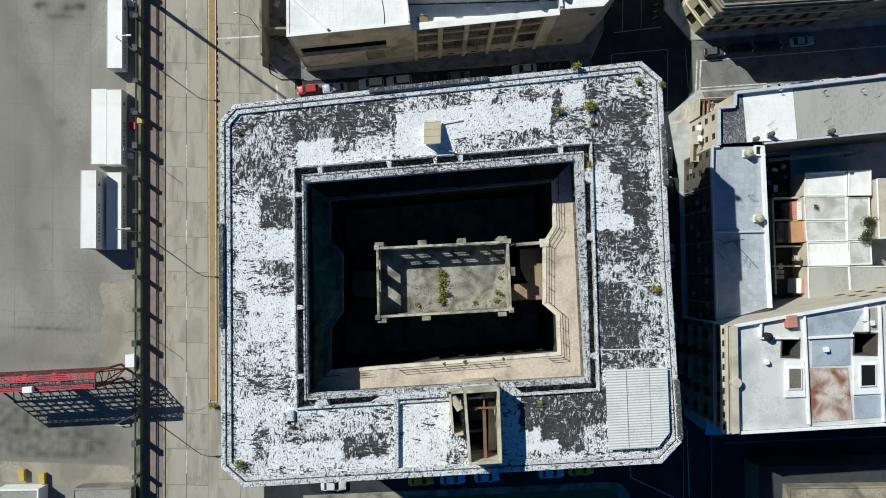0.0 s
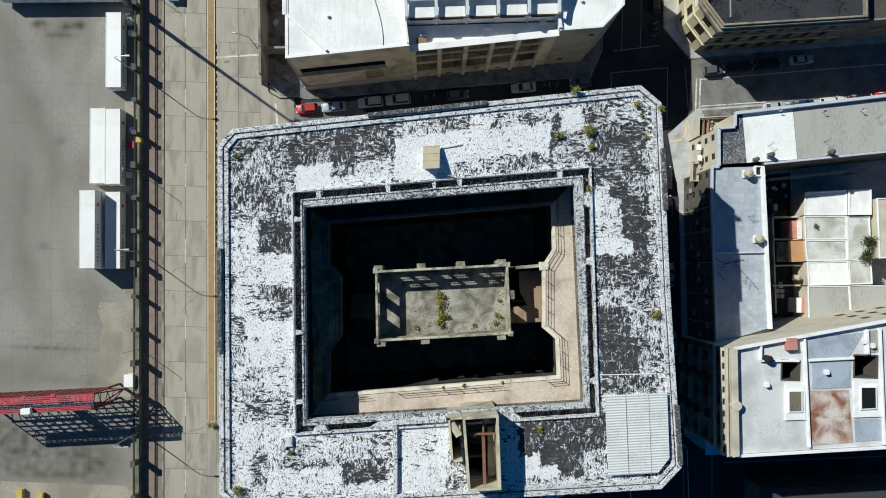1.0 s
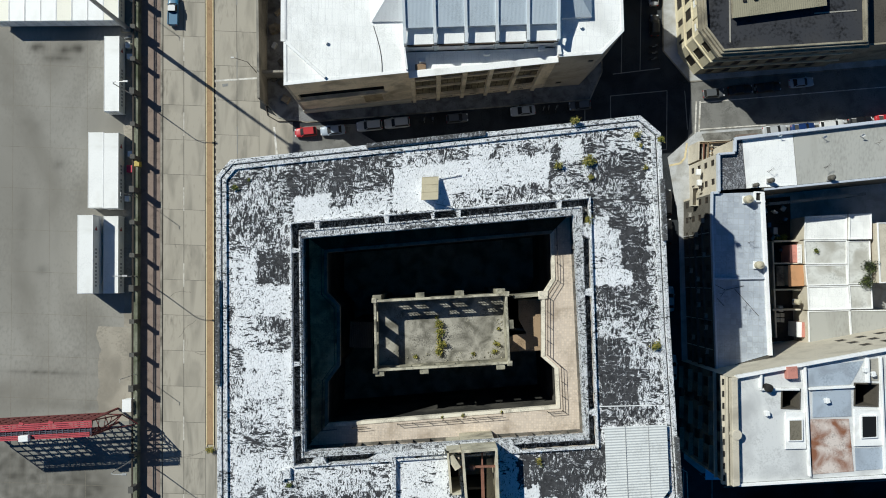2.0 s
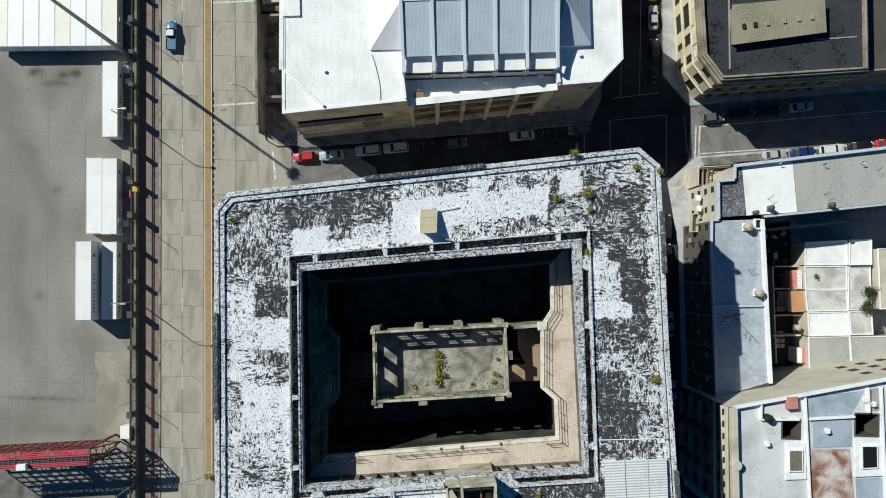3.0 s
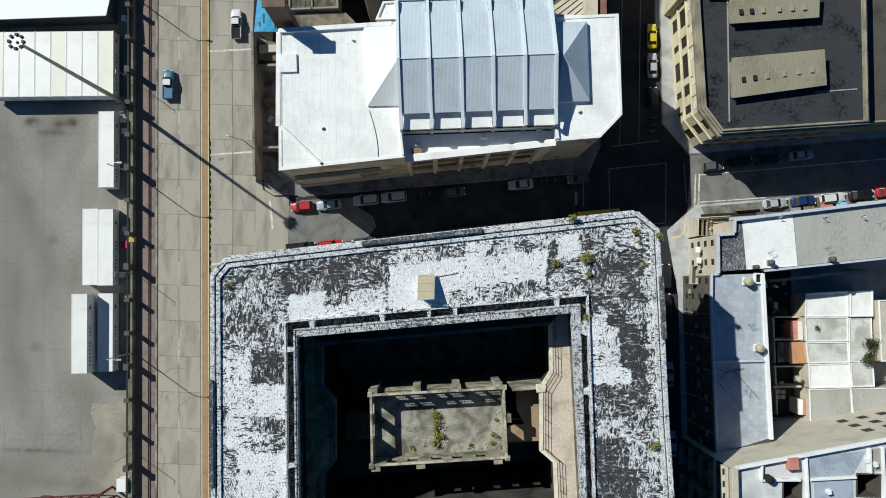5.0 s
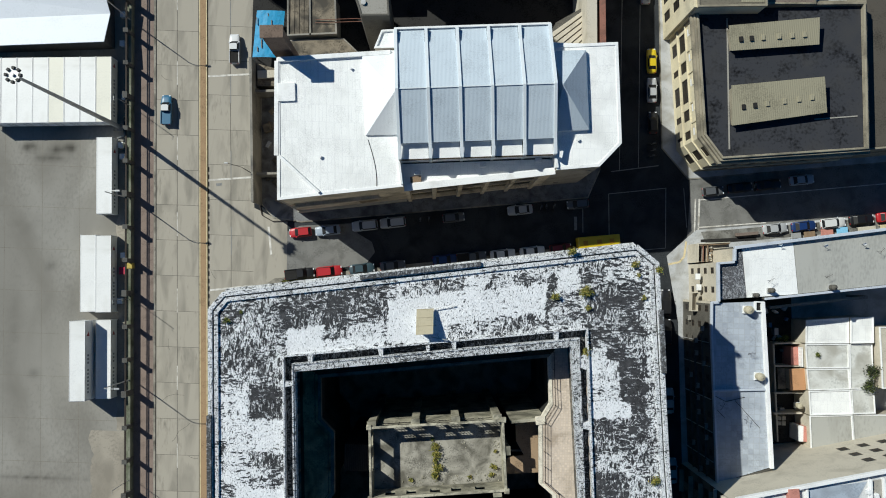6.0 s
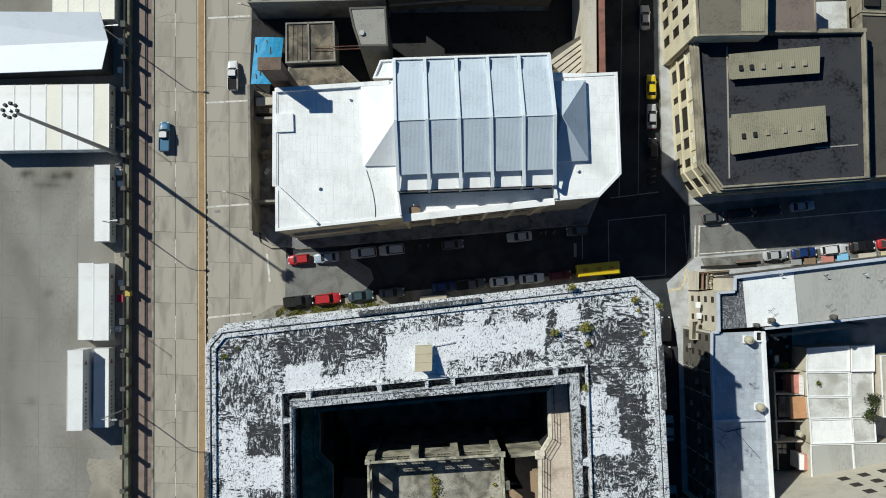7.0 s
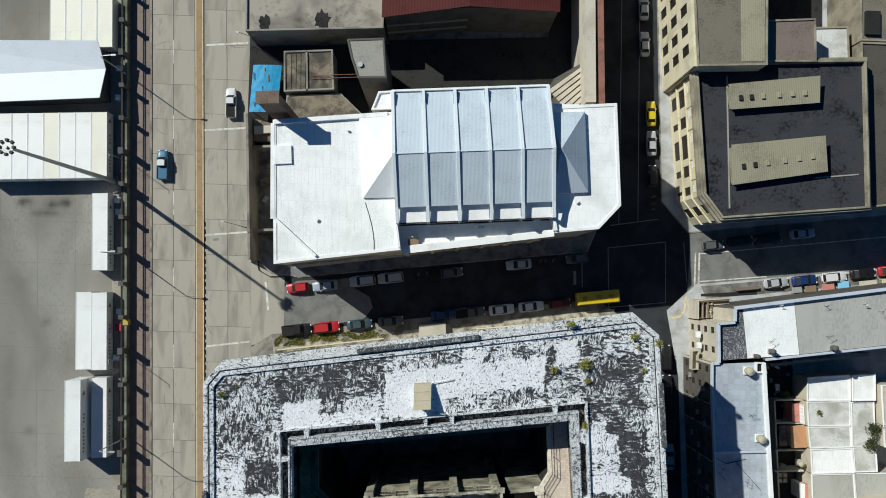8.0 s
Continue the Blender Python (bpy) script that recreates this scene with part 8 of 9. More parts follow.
# ---- road slabs ----
rng = random.Random(2)
for s0, s1 in ((-46.3, -42.6), (-42.55, -38.78), (-37.05, -33.1), (-33.05, -28.95)):
    meshes = []
    for k in range(-8, 24):
        y = k * 6.25 + (1.2 if s0 > -38 else 0)
        bm = bmesh.new()
        w, l = (s1 - s0 - 0.05) / 2, 3.095
        prism(bm, [slant(-w, -l), slant(w, -l), slant(w, l), slant(-w, l)], -0.1, 0.012)
        if not meshes:
            ob = link("road_slab", bm, SLAB, road)
            meshes.append(ob)
        else:
            bm.free()
            ob = meshes[0].copy()
            scene.collection.objects.link(ob)
        x, yy = slant((s0 + s1) / 2, y + 3.1)
        ob.location = (x, yy, rng.uniform(-0.002, 0.004))
        if k == -8:
            ob.parent = road

# cracks in the concrete and stains on the apron
rg = random.Random(77)
bm = bmesh.new()
for k in range(20):
    s0, y0 = rg.choice((rg.uniform(-46, -39.2), rg.uniform(-36.6, -29.5))), rg.uniform(-30, 92)
    a = rg.uniform(0, 6.28)
    p = Vector(slant(s0, y0))
    for q in range(rg.randint(4, 12)):
        a += rg.uniform(-0.35, 0.35)
        n = p + Vector((math.cos(a), math.sin(a))) * rg.uniform(0.25, 0.6)
        if not -46.2 < n.x + 0.0515 * n.y < -29.0 or -38.9 < n.x + 0.0515 * n.y < -36.8:
            break
        beam(bm, (p.x, p.y, 0.014), (n.x, n.y, 0.014), 0.05, 0.012)
        p = n
tagged(link("road_cracks", bm, JOINT), "thin dark tarred cracks in the concrete slabs", "cracks", kind="stuff")
bm = bmesh.new()
for k in range(26):
    s0 = rg.uniform(-57.8, -56.2)
    y = -60 + k * 7.4
    prism(bm, [slant(-75 - 0.02, y), slant(-53.4, y), slant(-53.4, y + 0.05), slant(-75 - 0.02, y + 0.05)], 0.0, 0.024)
for s0 in (-59.8, -66.4, -73.0):
    prism(bm, strip(s0, s0 + 0.05, -60, 130), 0.0, 0.024)
tagged(link("yard_joints", bm, YARD_JOINT), "thin dark joints of the yard's concrete bays", "joints", kind="stuff")

# ---- vehicles ----
def paint(c):
    key = tuple(c)
    if key not in PAINTS:
        PAINTS[key] = gloss("car_paint", c, 0.38, 0.0, 0.3)
    return PAINTS[key]


PAINTS = {}
SHAPES = {  # length, width, roof height, bonnet height, cabin at belt, cabin at roof
    "hatch": (3.9, 1.70, 1.46, 0.92, (-1.80, 0.95), (-1.45, 0.25)),
    "saloon": (4.45, 1.76, 1.42, 0.92, (-1.65, 1.00), (-1.05, 0.25)),
    "estate": (4.5, 1.80, 1.55, 0.98, (-2.10, 1.00), (-1.80, 0.25)),
    "suv": (4.55, 1.88, 1.72, 1.05, (-2.15, 1.00), (-1.90, 0.35)),
    "pickup": (5.3, 1.86, 1.75, 1.05, (-0.35, 1.35), (-0.25, 0.75)),
}


def car(kind, colour, x, y, turn, label, roof=None, group="parked cars", bed=None):
    length, width, top, hood, belt, crown = SHAPES[kind]
    ob = tagged(empty("car" if kind != "pickup" else "pickup_truck", (x, y, 0.02), turn), label, "car" if kind != "pickup" else "pickup", group)
    body_mat, roof_mat = paint(colour), paint(roof or colour)
    hw, hl_ = width / 2, length / 2
    st = [(-hl_, 0.80, 0.36, 0.78), (-hl_ + 0.14, 0.93, 0.26, hood - 0.03), (-hl_ + 0.7, 1.0, 0.22, hood + 0.02), (0, 1.0, 0.22, hood + 0.02), (hl_ - 1.1, 1.0, 0.22, hood), (hl_ - 0.35, 0.93, 0.24, hood - 0.12), (hl_ - 0.08, 0.82, 0.32, hood - 0.24), (hl_, 0.7, 0.38, hood - 0.32)]
    bm = bmesh.new()
    rings = []
    for sx, f, zb, zt in st:
        w = hw * f
        half = [(w * 0.86, zb), (w, zb + (zt - zb) * 0.45), (w * 0.97, zt - 0.10), (w * 0.86, zt - 0.01), (w * 0.4, zt + 0.015)]
        pts = half + [(-a, b) for a, b in half[::-1]]
        rings.append([bm.verts.new((sx, a, b)) for a, b in pts])
    for p, q in zip(rings, rings[1:]):
        for i in range(10):
            bm.faces.new((p[i], p[(i + 1) % 10], q[(i + 1) % 10], q[i]))
    bm.faces.new(rings[0])
    bm.faces.new(rings[-1][::-1])
    for f in bm.faces:
        f.smooth = True
    part("body", bm, body_mat, ob)
    z0, z1, w0, w1 = hood - 0.02, top - 0.05, hw * 0.86, hw * 0.68
    bm = bmesh.new()
    lo = [bm.verts.new(p) for p in ((belt[0], -w0, z0), (belt[1] - 0.15, -w0, z0), (belt[1], -w0 * 0.6, z0), (belt[1], w0 * 0.6, z0), (belt[1] - 0.15, w0, z0), (belt[0], w0, z0))]
    hi = [bm.verts.new(p) for p in ((crown[0], -w1, z1), (crown[1] - 0.08, -w1, z1), (crown[1], -w1 * 0.6, z1), (crown[1], w1 * 0.6, z1), (crown[1] - 0.08, w1, z1), (crown[0], w1, z1))]
    for i in range(6):
        bm.faces.new((lo[i], lo[(i + 1) % 6], hi[(i + 1) % 6], hi[i]))
    bm.faces.new(hi)
    bm.faces.new(lo[::-1])
    part("cabin_glass", bm, GLASS, ob, "dark glazed cabin")
    bm = bmesh.new()
    c0, c1 = crown[0] - 0.06, crown[1] + 0.02
    prism(bm, [(c0, -w1 * 0.92), (c0 + 0.12, -w1 - 0.02), (c1 - 0.2, -w1 - 0.02), (c1, -w1 * 0.7), (c1, w1 * 0.7), (c1 - 0.2, w1 + 0.02), (c0 + 0.12, w1 + 0.02), (c0, w1 * 0.92)], z1, top)
    part("roof", bm, roof_mat, ob, "", 0.025)
    for sy in (-1, 1):
        for a, b in (((belt[1] - 0.15, w0), (crown[1] - 0.08, w1)), ((belt[0] + 0.02, w0), (crown[0], w1))):
            bm = bmesh.new()
            beam(bm, (a[0], sy * a[1], z0), (b[0], sy * b[1], z1 + 0.01), 0.09, 0.05)
            part("pillar", bm, body_mat, ob)
        bm = bmesh.new()
        box(bm, belt[1] - 0.3, belt[1] - 0.15, sy * (hw + 0.02) - 0.08, sy * (hw + 0.02) + 0.08, hood - 0.02, hood + 0.12)
        part("mirror", bm, body_mat, ob, "", 0.02)
        bm = bmesh.new()
        box(bm, hl_ - 0.24, hl_ - 0.05, sy * hw * 0.62 - 0.16, sy * hw * 0.62 + 0.16, hood - 0.30, hood - 0.17)
        part("headlight", bm, LAMP_CLEAR, ob, "", 0.02)
        bm = bmesh.new()
        box(bm, -hl_ - 0.01, -hl_ + 0.1, sy * hw * 0.66 - 0.12, sy * hw * 0.66 + 0.12, hood - 0.26, hood - 0.08)
        part("tail_light", bm, LAMP_RED, ob, "", 0.02)
        for sx in (-hl_ + 0.82, hl_ - 0.80):
            bm = bmesh.new()
            m = pose(sx, sy * (hw - 0.2) - 0.1, 0.31, -90, 0, 0)
            cyl(bm, (0, 0, 0), 0.31, 0.2, 16, None, m)
            w = part("wheel", bm, TYRE, ob)
            bm = bmesh.new()
            cyl(bm, (0, 0, -0.005 if sy < 0 else 0.15), 0.19, 0.055, 12, None, m)
            part("rim", bm, RIM, w)
    if kind == "pickup":
        bm = bmesh.new()
        prism(bm, [(-hl_ + 0.12, -hw * 0.84), (-0.45, -hw * 0.84), (-0.45, hw * 0.84), (-hl_ + 0.12, hw * 0.84)], hood - 0.06, hood + 0.05)
        part("cargo_bed", bm, bed or DARK, ob, "covered cargo bed" if bed else "dark open cargo bed")
        for sy in (-1, 1):
            bm = bmesh.new()
            beam(bm, (-hl_ + 0.1, sy * hw * 0.9, hood + 0.1), (-0.4, sy * hw * 0.9, hood + 0.1), 0.1, 0.16)
            part("bed_side", bm, body_mat, ob)
    return ob


A = 8.0
RED, BLACK, SILVER, GREYC, WHITEC = (0.42, 0.02, 0.025), (0.012, 0.012, 0.013), (0.42, 0.43, 0.44), (0.10, 0.105, 0.11), (0.66, 0.66, 0.65)
TEAL, NAVY, DRED, YEL, SKYB = (0.04, 0.07, 0.085), (0.012, 0.035, 0.13), (0.12, 0.008, 0.01), (0.90, 0.50, 0.012), (0.24, 0.66, 0.92)
for kind, col, x, y, t, label, roof in (
        ("hatch", RED, -22.4, 33.4, A + 180, "small bright red hatchback parked at the kerb", None),
        ("saloon", (0.30, 0.35, 0.42), -17.6, 33.9, A + 180, "pale blue-silver saloon parked at the kerb", None),
        ("suv", SILVER, -11.1, 35.0, A + 180, "silver estate car parked in the shade", None),
        ("suv", SILVER, -6.2, 35.7, A + 180, "silver estate car parked in the shade", None),
        ("hatch", GREYC, 4.5, 37.0, A, "dark hatchback parked in deep shade", None),
        ("saloon", SILVER, 16.2, 38.8, A + 180, "silver saloon parked in the shade", None),
        ("hatch", GREYC, 26.4, 40.2, A + 180, "dark grey hatchback parked near the corner", None),
        ("pickup", BLACK, -22.2, 26.1, A, "black pickup parked beside the grass strip", None),
        ("suv", RED, -17.0, 26.7, A, "bright red estate car with a dark windscreen parked at the kerb", None),
        ("saloon", TEAL, -11.3, 27.4, A, "dark teal saloon parked at the kerb", None),
        ("saloon", GREYC, -5.9, 28.1, A, "dark grey saloon parked in the shade", None),
        ("saloon", NAVY, 3.3, 29.5, A, "dark blue saloon parked in the shade", None),
        ("pickup", GREYC, 7.9, 30.1, A, "dark grey pickup parked in the shade", None),
        ("saloon", WHITEC, 13.4, 30.8, A, "white saloon parked in the shade", None),
        ("saloon", WHITEC, 18.6, 31.5, A, "white saloon parked in the shade", None),
        ("hatch", DRED, 23.6, 32.2, A, "dark red hatchback parked behind the bus", None),
        ("saloon", (0.64, 0.48, 0.018), 38.9, 66.4, 92, "yellow and black taxi parked in the shade", None),
        ("saloon", SILVER, 39.1, 61.1, 92, "silver saloon parked in the shade", None),
        ("saloon", SILVER, 37.5, 78.9, 92, "silver saloon parked in the shade", None),
        ("saloon", SILVER, 37.2, 85.5, 92, "silver saloon parked in the shade", None),
        ("hatch", BLACK, 39.4, 55.3, 92, "black hatchback parked in the shade", None),
        ("saloon", (0.35, 0.42, 0.5), 66.2, 46.0, 8, "pale blue saloon parked in the shade", None),
        ("hatch", GREYC, 50.4, 43.4, 8, "dark hatchback parked in the shade", None),
        ("saloon", BLACK, 55.2, 44.2, 8, "black saloon parked in the shade", None),
        ("saloon", BLACK, 60.3, 44.9, 8, "black saloon parked in the shade", None),
        ("saloon", SILVER, 61.6, 37.15, 8, "silver saloon parked in the sun", None),
        ("saloon", NAVY, 66.7, 37.75, 8, "dark blue saloon parked in the sun", None),
        ("estate", WHITEC, 71.9, 38.5, 8, "white estate car parked in the sun", None),
        ("saloon", BLACK, 77.0, 39.3, 8, "black saloon parked at the kerb", None),
        ("saloon", RED, 81.9, 40.0, 8, "red saloon parked at the kerb", None),
        ("saloon", WHITEC, -14.7, -36.5, 3, "white saloon standing in the street", None),
        ("saloon", YEL, 0.6, -35.0, 5, "yellow taxi parked in the shade", YEL),
        ("saloon", SKYB, 6.2, -34.6, 5, "blue saloon parked in the shade", SKYB),
        ("saloon", SKYB, 12.2, -34.0, 5, "blue saloon parked in the shade", SKYB),
        ("saloon", SKYB, 23.6, -32.9, 5, "blue saloon parked in the shade", SKYB),
        ("saloon", YEL, 28.8, -32.2, 5, "yellow taxi parked in the shade", YEL),
        ("suv", BLACK, 42.4, 23.4, 92, "black estate car parked below the apartment block", None),
        ("suv", BLACK, 42.6, 18.2, 92, "black estate car parked below the apartment block", None),
        ("saloon", SILVER, 43.4, 6.2, 92, "silver-blue saloon parked in deep shade", None),
        ("saloon", SILVER, 44.2, -5.9, 92, "silver-blue saloon parked in deep shade", None)):
    car(kind, col, x, y, t, label, roof)
car("pickup", WHITEC, -35.5, 65.6, 93, "white pickup on the avenue", None, "cars on the avenue")
car("pickup", (0.03, 0.13, 0.23), -47.0, 54.2, 92, "blue pickup with a white cab roof on the avenue", WHITEC, "cars on the avenue", paint((0.03, 0.13, 0.23)))

bus = tagged(empty("minibus", (30.0, 33.5, 0.02), A - 1), "yellow minibus parked at the corner in the shade", "bus")
bm = bmesh.new()
box(bm, -3.7, 3.7, -1.1, 1.1, 0.45, 2.5)
part("body", bm, BUS_YELLOW, bus, "", 0.12)
bm = bmesh.new()
box(bm, -3.55, 3.5, -1.0, 1.0, 2.5, 2.62)
part("roof", bm, BUS_YELLOW, bus, "", 0.05)
for x in (-2.4, 0.0, 2.2):
    bm = bmesh.new()
    box(bm, x - 0.4, x + 0.4, -0.4, 0.4, 2.62, 2.72)
    part("roof_hatch", bm, BUS_ORANGE, bus, "", 0.03)
for sy in (-1, 1):
    bm = bmesh.new()
    box(bm, -3.4, 3.0, sy * 1.105 - 0.01, sy * 1.105 + 0.01, 1.45, 2.15)
    part("side_glass", bm, GLASS, bus)
    for x in (-2.3, 2.3):
        bm = bmesh.new()
        cyl(bm, (0, 0, 0), 0.42, 0.25, 16, None, pose(x, sy * 0.95 - 0.12, 0.42, -90, 0, 0))
        part("wheel", bm, TYRE, bus)
bm = bmesh.new()
box(bm, 3.69, 3.72, -0.95, 0.95, 1.3, 2.2)
part("windscreen", bm, GLASS, bus)


def motorcycle(x, y, turn):
    ob = tagged(empty("motorcycle", (x, y, 0.02), turn), "dark motorcycle parked at the kerb in shade", "motorcycle", "parked motorcycles")
    for sx in (-0.62, 0.62):
        bm = bmesh.new()
        cyl(bm, (0, 0, 0), 0.3, 0.1, 14, None, pose(sx, -0.05, 0.3, -90, 0, 0))
        part("wheel", bm, TYRE, ob)
    bm = bmesh.new()
    box(bm, -0.35, 0.3, -0.14, 0.14, 0.35, 0.75)
    part("engine", bm, GALV, ob, "", 0.04)
    bm = bmesh.new()
    box(bm, -0.7, 0.05, -0.13, 0.13, 0.75, 0.86)
    part("seat", bm, TYRE, ob, "", 0.04)
    bm = bmesh.new()
    box(bm, 0.05, 0.5, -0.14, 0.14, 0.72, 0.95)
    part("fuel_tank", bm, paint(GREYC), ob, "", 0.05)
    bm = bmesh.new()
    beam(bm, (0.5, -0.36, 1.05), (0.5, 0.36, 1.05), 0.05)
    beam(bm, (0.62, 0, 0.3), (0.48, 0, 1.05), 0.06)
    part("handlebar", bm, RAIL, ob)
    return ob


for x, y, t in ((-1.4, 36.3, 80), (0.2, 36.5, 95), (20.0, 39.3, 85), (20.9, 39.5, 100), (22.3, 39.6, 80), (39.5, 51.6, 10), (39.5, 50.4, 0), (39.4, 49.3, 12), (58.0, 44.6, 95)):
    motorcycle(x, y, t)

# ---- plants ----
def bush(x, y, z, r, n, what, mats, group="weeds growing on the roof", seed=0):
    rg = random.Random(seed + int(x * 31 + y * 17))
    ob = tagged(empty("bush", (x, y, z)), what, "bush", group)
    bm = bmesh.new()
    tops = []
    for k in range(7):
        a, l = rg.uniform(0, 6.28), rg.uniform(0.4, 0.9) * r
        e = (math.cos(a) * l * 0.7, math.sin(a) * l * 0.7, rg.uniform(0.5, 1.0) * r)
        tops.append(e)
        beam(bm, (0, 0, -0.05), e, 0.04)
    part("stems", bm, TIMBER, ob)
    bm = bmesh.new()
    for k in range(n):
        c = Vector(rg.choice(tops)) * rg.uniform(0.35, 1.15)
        c += Vector((rg.gauss(0, 0.22), rg.gauss(0, 0.22), rg.gauss(0, 0.16))) * r
        c.z = max(c.z, 0.02)
        s = rg.uniform(0.07, 0.16) * (0.7 + 0.4 * r)
        m = Matrix.Translation(c) @ Euler((rg.uniform(-1, 1), rg.uniform(-1, 1), rg.uniform(0, 6.3))).to_matrix().to_4x4()
        f = poly_face(bm, [m @ Vector(p) for p in ((-s, 0, 0), (0, -s * 0.5, 0.02), (s * 1.2, 0, 0), (0, s * 0.5, 0.02))])
        f.material_index = rg.choice((0, 0, 1, 2))
    part("leaves", bm, mats, ob)
    return ob


OL, GR, DRY = LEAF
for x, y, r, n in ((19.6, 30.2, 0.8, 260), (17.7, 24.1, 0.75, 260), (21.8, 25.0, 1.05, 420), (22.2, 22.8, 0.5, 140), (22.0, 17.1, 0.65, 200), (31.6, 0.6, 0.85, 300), (28.3, 28.8, 0.7, 180), (31.2, 28.3, 0.7, 220), (16.6, -15.6, 0.6, 160), (-23.3, -25.0, 0.8, 260), (29.6, 24.4, 0.45, 110), (28.9, 27.4, 0.4, 80)):
    bush(x, y, ROOF + (0.7 if y > 28 and x > 30 or y > 30 else 0), r, n, "yellow-green weed bush growing on the flat roof", (OL, DRY, GR))
for x, y, r, n in ((-25.7, 19.4, 0.55, 150), (-16.7, -19.8, 0.45, 110), (-24.0, 20.6, 0.3, 60)):
    bush(x, y, ROOF, r, n, "dark green weed growing on the flat roof", (GR, GR, OL))
for x, y, r, n in ((2.5, 1.6, 0.8, 360), (2.8, 0.5, 0.8, 300), (2.7, -0.5, 0.6, 200), (3.0, -1.5, 0.9, 420), (2.7, -2.6, 0.8, 300), (2.2, 2.6, 0.4, 90), (11.2, -0.9, 0.6, 170), (10.9, -2.2, 0.5, 160), (11.3, 1.2, 0.35, 80), (-0.8, -3.4, 0.4, 110), (7.8, -2.6, 0.4, 90)):
    bush(x, y, FLOOR, r, n, "olive weed bush growing inside the roofless pavilion", (OL, GR, DRY), "weeds in the pavilion")
for x, y, r, n in ((6.4, -11.05, 0.4, 60), (3.4, -11.4, 0.28, 40), (11.9, -10.4, 0.3, 40)):
    bush(x, y, LZ, r, n, "small green weed on the terrace edge of the court", (GR, OL, DRY), "weeds on the court terrace")
bush(-36.6, -23.3, 0.1, 0.9, 300, "dry shrub at the end of the median", (DRY, OL, OL), "street shrubs")
bush(63.2, 17.9, 1.2, 0.9, 300, "green potted shrub in the inner yard", (GR, OL, GR), "yard shrubs")
bush(62.2, 17.6, 0.9, 0.7, 200, "green potted shrub in the inner yard", (GR, OL, GR), "yard shrubs")
bush(67.0, 15.6, 5.5, 0.6, 160, "small dark green plant on the stained roof", (GR, GR, OL), "yard shrubs")
bush(75.9, 13.2, 5.5, 1.5, 620, "dark leafy plant overhanging the roof", (LEAF_DARK, LEAF_DARK, GR), "yard shrubs")
bush(75.4, 10.6, 5.5, 1.4, 560, "dark leafy plant overhanging the roof", (LEAF_DARK, LEAF_DARK, GR), "yard shrubs")

rg = random.Random(12)
bm = bmesh.new()
for k in range(16000):
    t = rg.random()
    x = -26.0 + 19.4 * t
    y = 22.9 + 0.137 * (x + 26.0) + rg.uniform(0.1, 1.9) * (1 - 0.45 * t)
    if noise.noise((x * 0.9, y * 0.9, 5)) + 0.5 * noise.noise((x * 3, y * 3, 8)) < 0.02:
        continue
    a, hgt, s = rg.uniform(0, 6.28), rg.uniform(0.12, 0.5), rg.uniform(0.04, 0.09)
    dx, dy = math.cos(a), math.sin(a)
    f = poly_face(bm, ((x - dy * s, y + dx * s, 0.13), (x + dy * s, y - dx * s, 0.13), (x + dx * hgt * 0.8, y + dy * hgt * 0.8, 0.13 + hgt)))
    f.material_index = rg.choice((0, 2, 1, 2, 3))
tagged(link("grass", bm, (OL, DRY, GR, LEAF_DARK)), "rough yellow-green grass on the verge strip", "grass", kind="stuff")

# pale railings and paving on the footway north of the courtyard block
bm = bmesh.new()
prism(bm, [(-26.2, 21.4), (33.2, 29.6), (33.4, 31.6), (13.0, 28.9), (-7.0, 26.0), (-26.4, 23.3)], 0.05, 0.17)
structure("pavement_strip", bm, PAVE_WORN, "pale worn paving below the courtyard building's front", "pavement")
for a, b in (((-25.4, 22.5), (-7.0, 25.1)), ((9.2, 27.3), (24.5, 29.15)), ((24.9, 29.5), (33.0, 30.5))):
    ob = tagged(empty("footway_railing"), "pale yellow pipe railing along the footway", "railing", "railings on the footway")
    a, b = Vector(a), Vector(b)
    n = max(2, round((b - a).length / 0.75))
    for k in range(n + 1):
        p = a.lerp(b, k / n)
        bm = bmesh.new()
        thick = 0.09 if k % 3 == 0 else 0.045
        cyl(bm, (p.x, p.y, 0.1), thick, 1.0, 8)
        part("post" if k % 3 == 0 else "baluster", bm, RAIL_CREAM, ob)
    for z, w in ((0.4, 0.1), (1.1, 0.22)):
        bm = bmesh.new()
        beam(bm, (a.x, a.y, z), (b.x, b.y, z), w, 0.1)
        part("rail", bm, RAIL_CREAM, ob)
steps = tagged(empty("entrance_platform"), "pale concrete entrance platform with steps on the footway", "platform")
bm = bmesh.new()
prism(bm, [(-0.9, 25.2), (3.9, 25.8), (3.7, 28.2), (-0.92, 27.7)], 0.1, 1.55)
part("landing", bm, STONE_PALE, steps, "", 0.05)
for k in range(3):
    bm = bmesh.new()
    prism(bm, [(3.75 + 0.32 * k, 26.0), (4.05 + 0.32 * k, 26.04), (3.9 + 0.32 * k, 28.0), (3.6 + 0.32 * k, 27.96)], 0.1, 1.2 - 0.36 * k)
    part("step", bm, STONE_PALE, steps, "", 0.02)
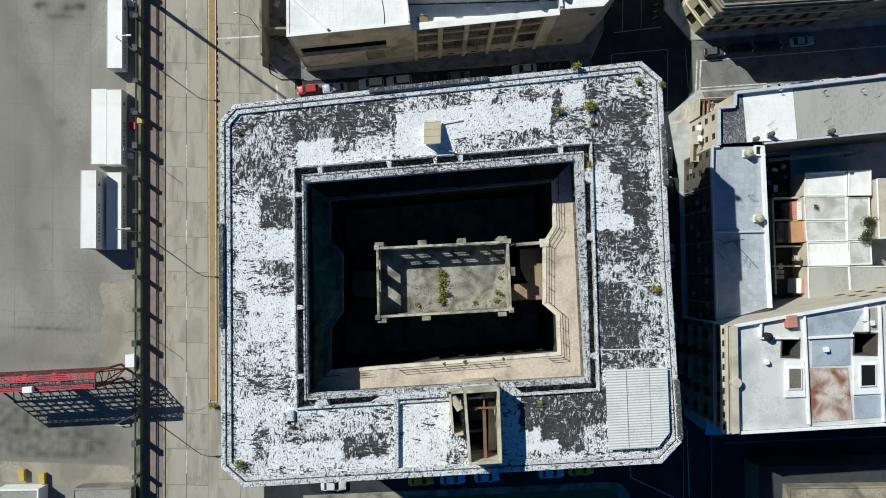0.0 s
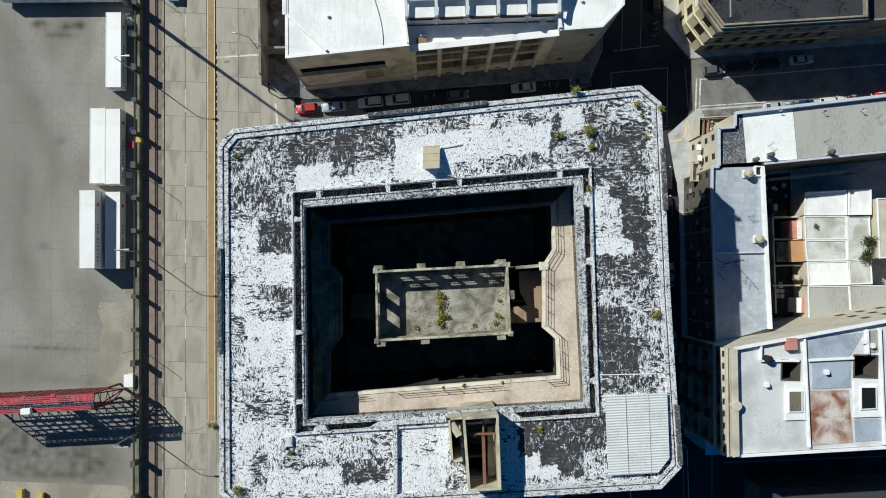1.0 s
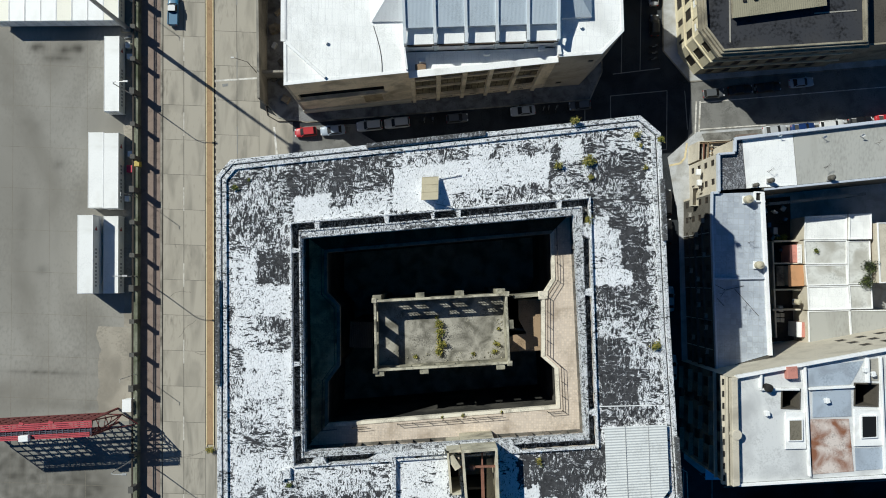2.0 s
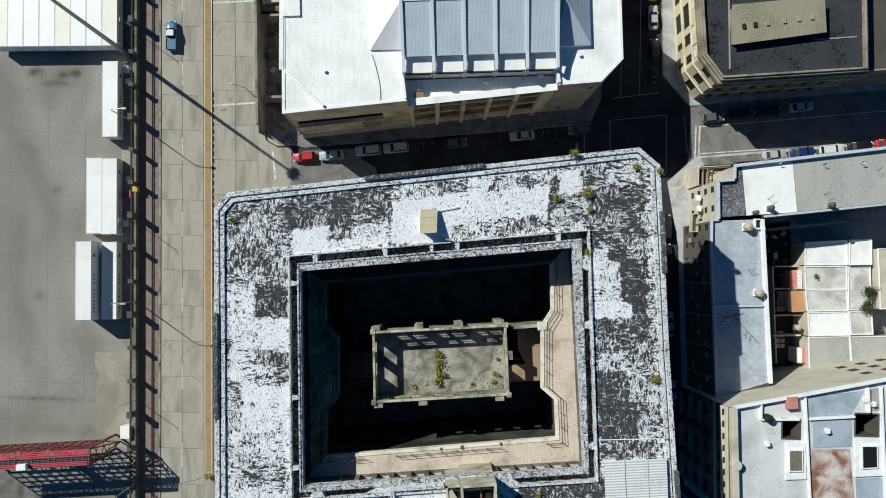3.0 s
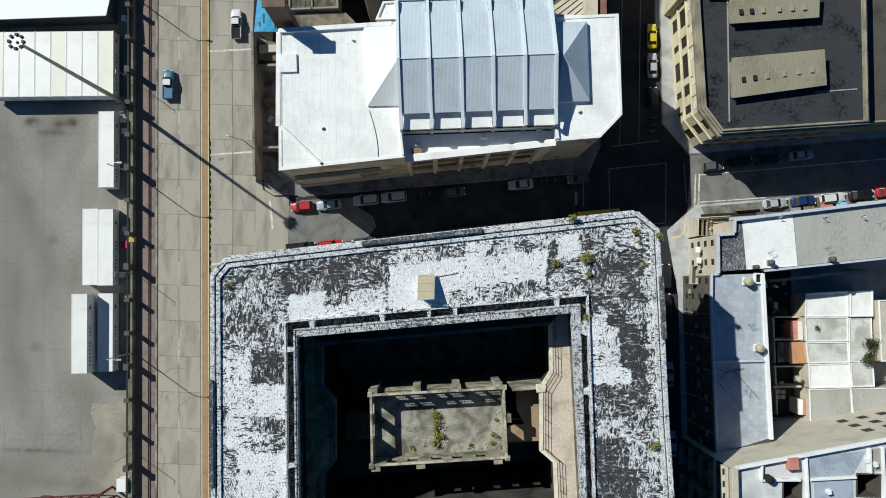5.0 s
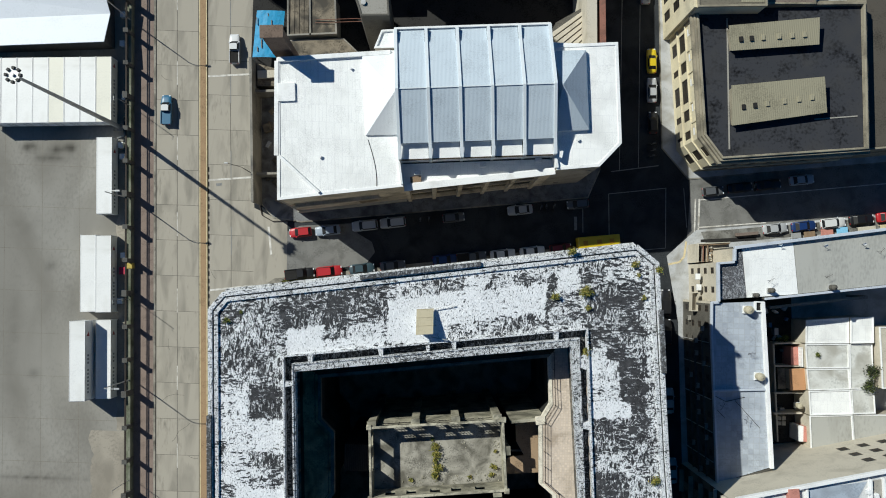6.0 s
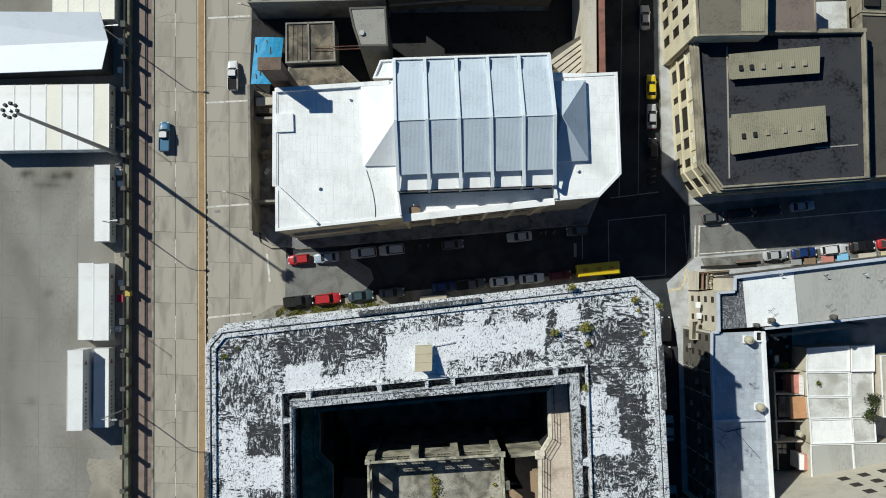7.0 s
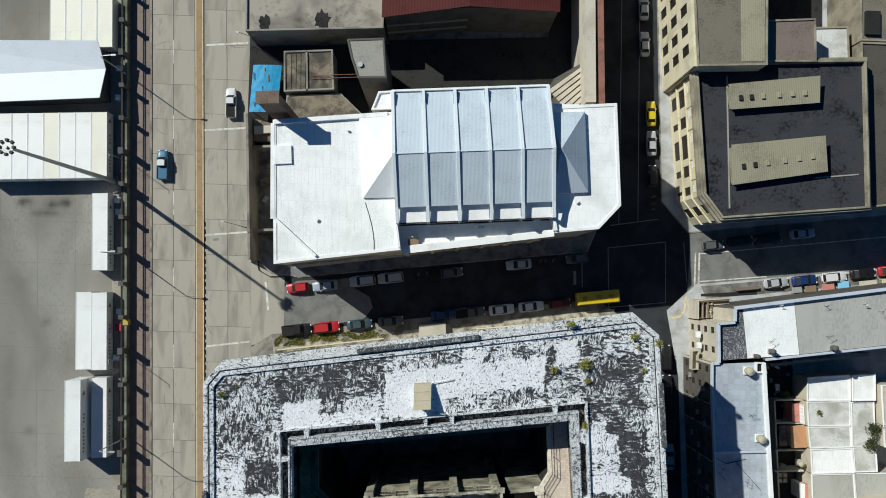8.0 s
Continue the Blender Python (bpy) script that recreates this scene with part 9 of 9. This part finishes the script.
for k, (x, y, half, deep, mat) in enumerate(((56.6, 34.9, 2.0, 0.28, BROWN_PINK), (65.3, 34.9, 0.9, 0.5, GALV), (67.7, 35.2, 1.0, 0.55, TIMBER), (70.8, 35.7, 1.1, 0.6, PINK), (73.5, 36.1, 1.0, 0.6, AWNING), (77.9, 36.5, 1.6, 0.5, STONE_BEIGE), (81.4, 37.0, 1.1, 0.5, YELLOW))):
    bm = bmesh.new()
    box(bm, -half, half, -deep, deep, 0.75, 0.9)
    if k > 0:
        for sx in (-1, 1):
            for sy in (-1, 1):
                box(bm, sx * (half - 0.1) - 0.05, sx * (half - 0.1) + 0.05, sy * (deep - 0.1) - 0.05, sy * (deep - 0.1) + 0.05, 0.13, 0.76)
        box(bm, -half * 0.8, half * 0.5, -deep * 0.7, deep * 0.7, 0.4, 0.46)
    else:
        box(bm, -half + 0.05, half - 0.05, -deep + 0.05, deep - 0.05, 0.13, 0.76)
    ob = link("street_stall" if k else "planter", bm, mat, None, "", 0.03)
    ob.matrix_world = pose(x, y + 1.1, 0, 0, 0, 7)
    tagged(ob, "low market stall table on the footway" if k else "low dull red planter box on the footway", "stall" if k else "planter", "boxes on the footway")
for x, y, h, t in ((-31.4, 43.5, 8.0, 0), (-30.4, 75.2, 8.0, 0)):
    ob = tagged(empty("kerb_lamp", (x, y, 0), t), "thin dark lamp pole at the avenue's kerb", "street lamp", "lamps at the kerb")
    bm = bmesh.new()
    cyl(bm, (0, 0, 0), 0.08, h, 8, 0.05)
    part("pole", bm, RAIL, ob)
    bm = bmesh.new()
    beam(bm, (0, 0, h), (-2.2, 0.5, h + 0.5), 0.08)
    part("arm", bm, RAIL, ob)
    bm = bmesh.new()
    box(bm, -2.7, -2.1, 0.4, 0.65, h + 0.4, h + 0.6)
    part("lamp_head", bm, GALV, ob, "", 0.03)
bm = bmesh.new()
pts = [(-30.6, 44.0), (-30.1, 38.5), (-29.4, 36.2), (-27.5, 35.2), (-23.4, 35.4)]
for p, q in zip(pts, pts[1:]):
    beam(bm, (*p, 0.16), (*q, 0.16), 0.14)
tagged(link("ground_cable", bm, RAIL), "thick dark cable lying along the footway", "cable")

# rubble on the pavilion floor
rg = random.Random(5)
bm = bmesh.new()
for k in range(420):
    x, y = rg.uniform(-4.6, 12.0), rg.uniform(-4.0, 3.4)
    near = min(abs(y + 4.0 - 0.06 * (x + 4)), abs(x - 12.0)) < 0.9 or noise.noise((x * 0.5, y * 0.5, 9.0)) > 0.28
    if not near:
        continue
    s = rg.uniform(0.03, 0.1)
    m = pose(x, y, FLOOR + s * 0.3, rg.uniform(0, 90), rg.uniform(0, 90), rg.uniform(0, 360))
    vs = [bm.verts.new(m @ Vector((sx * s * rg.uniform(0.6, 1.2), sy * s * rg.uniform(0.6, 1.2), sz * s * rg.uniform(0.5, 1.0)))) for sz in (-1, 1) for sx, sy in ((-1, -1), (1, -1), (1, 1), (-1, 1))]
    for f in ((3, 2, 1, 0), (4, 5, 6, 7), (0, 1, 5, 4), (1, 2, 6, 5), (2, 3, 7, 6), (3, 0, 4, 7)):
        bm.faces.new([vs[i] for i in f])
tagged(link("rubble", bm, PAV_WALL), "pale broken rubble strewn over the pavilion floor", "rubble", kind="stuff")
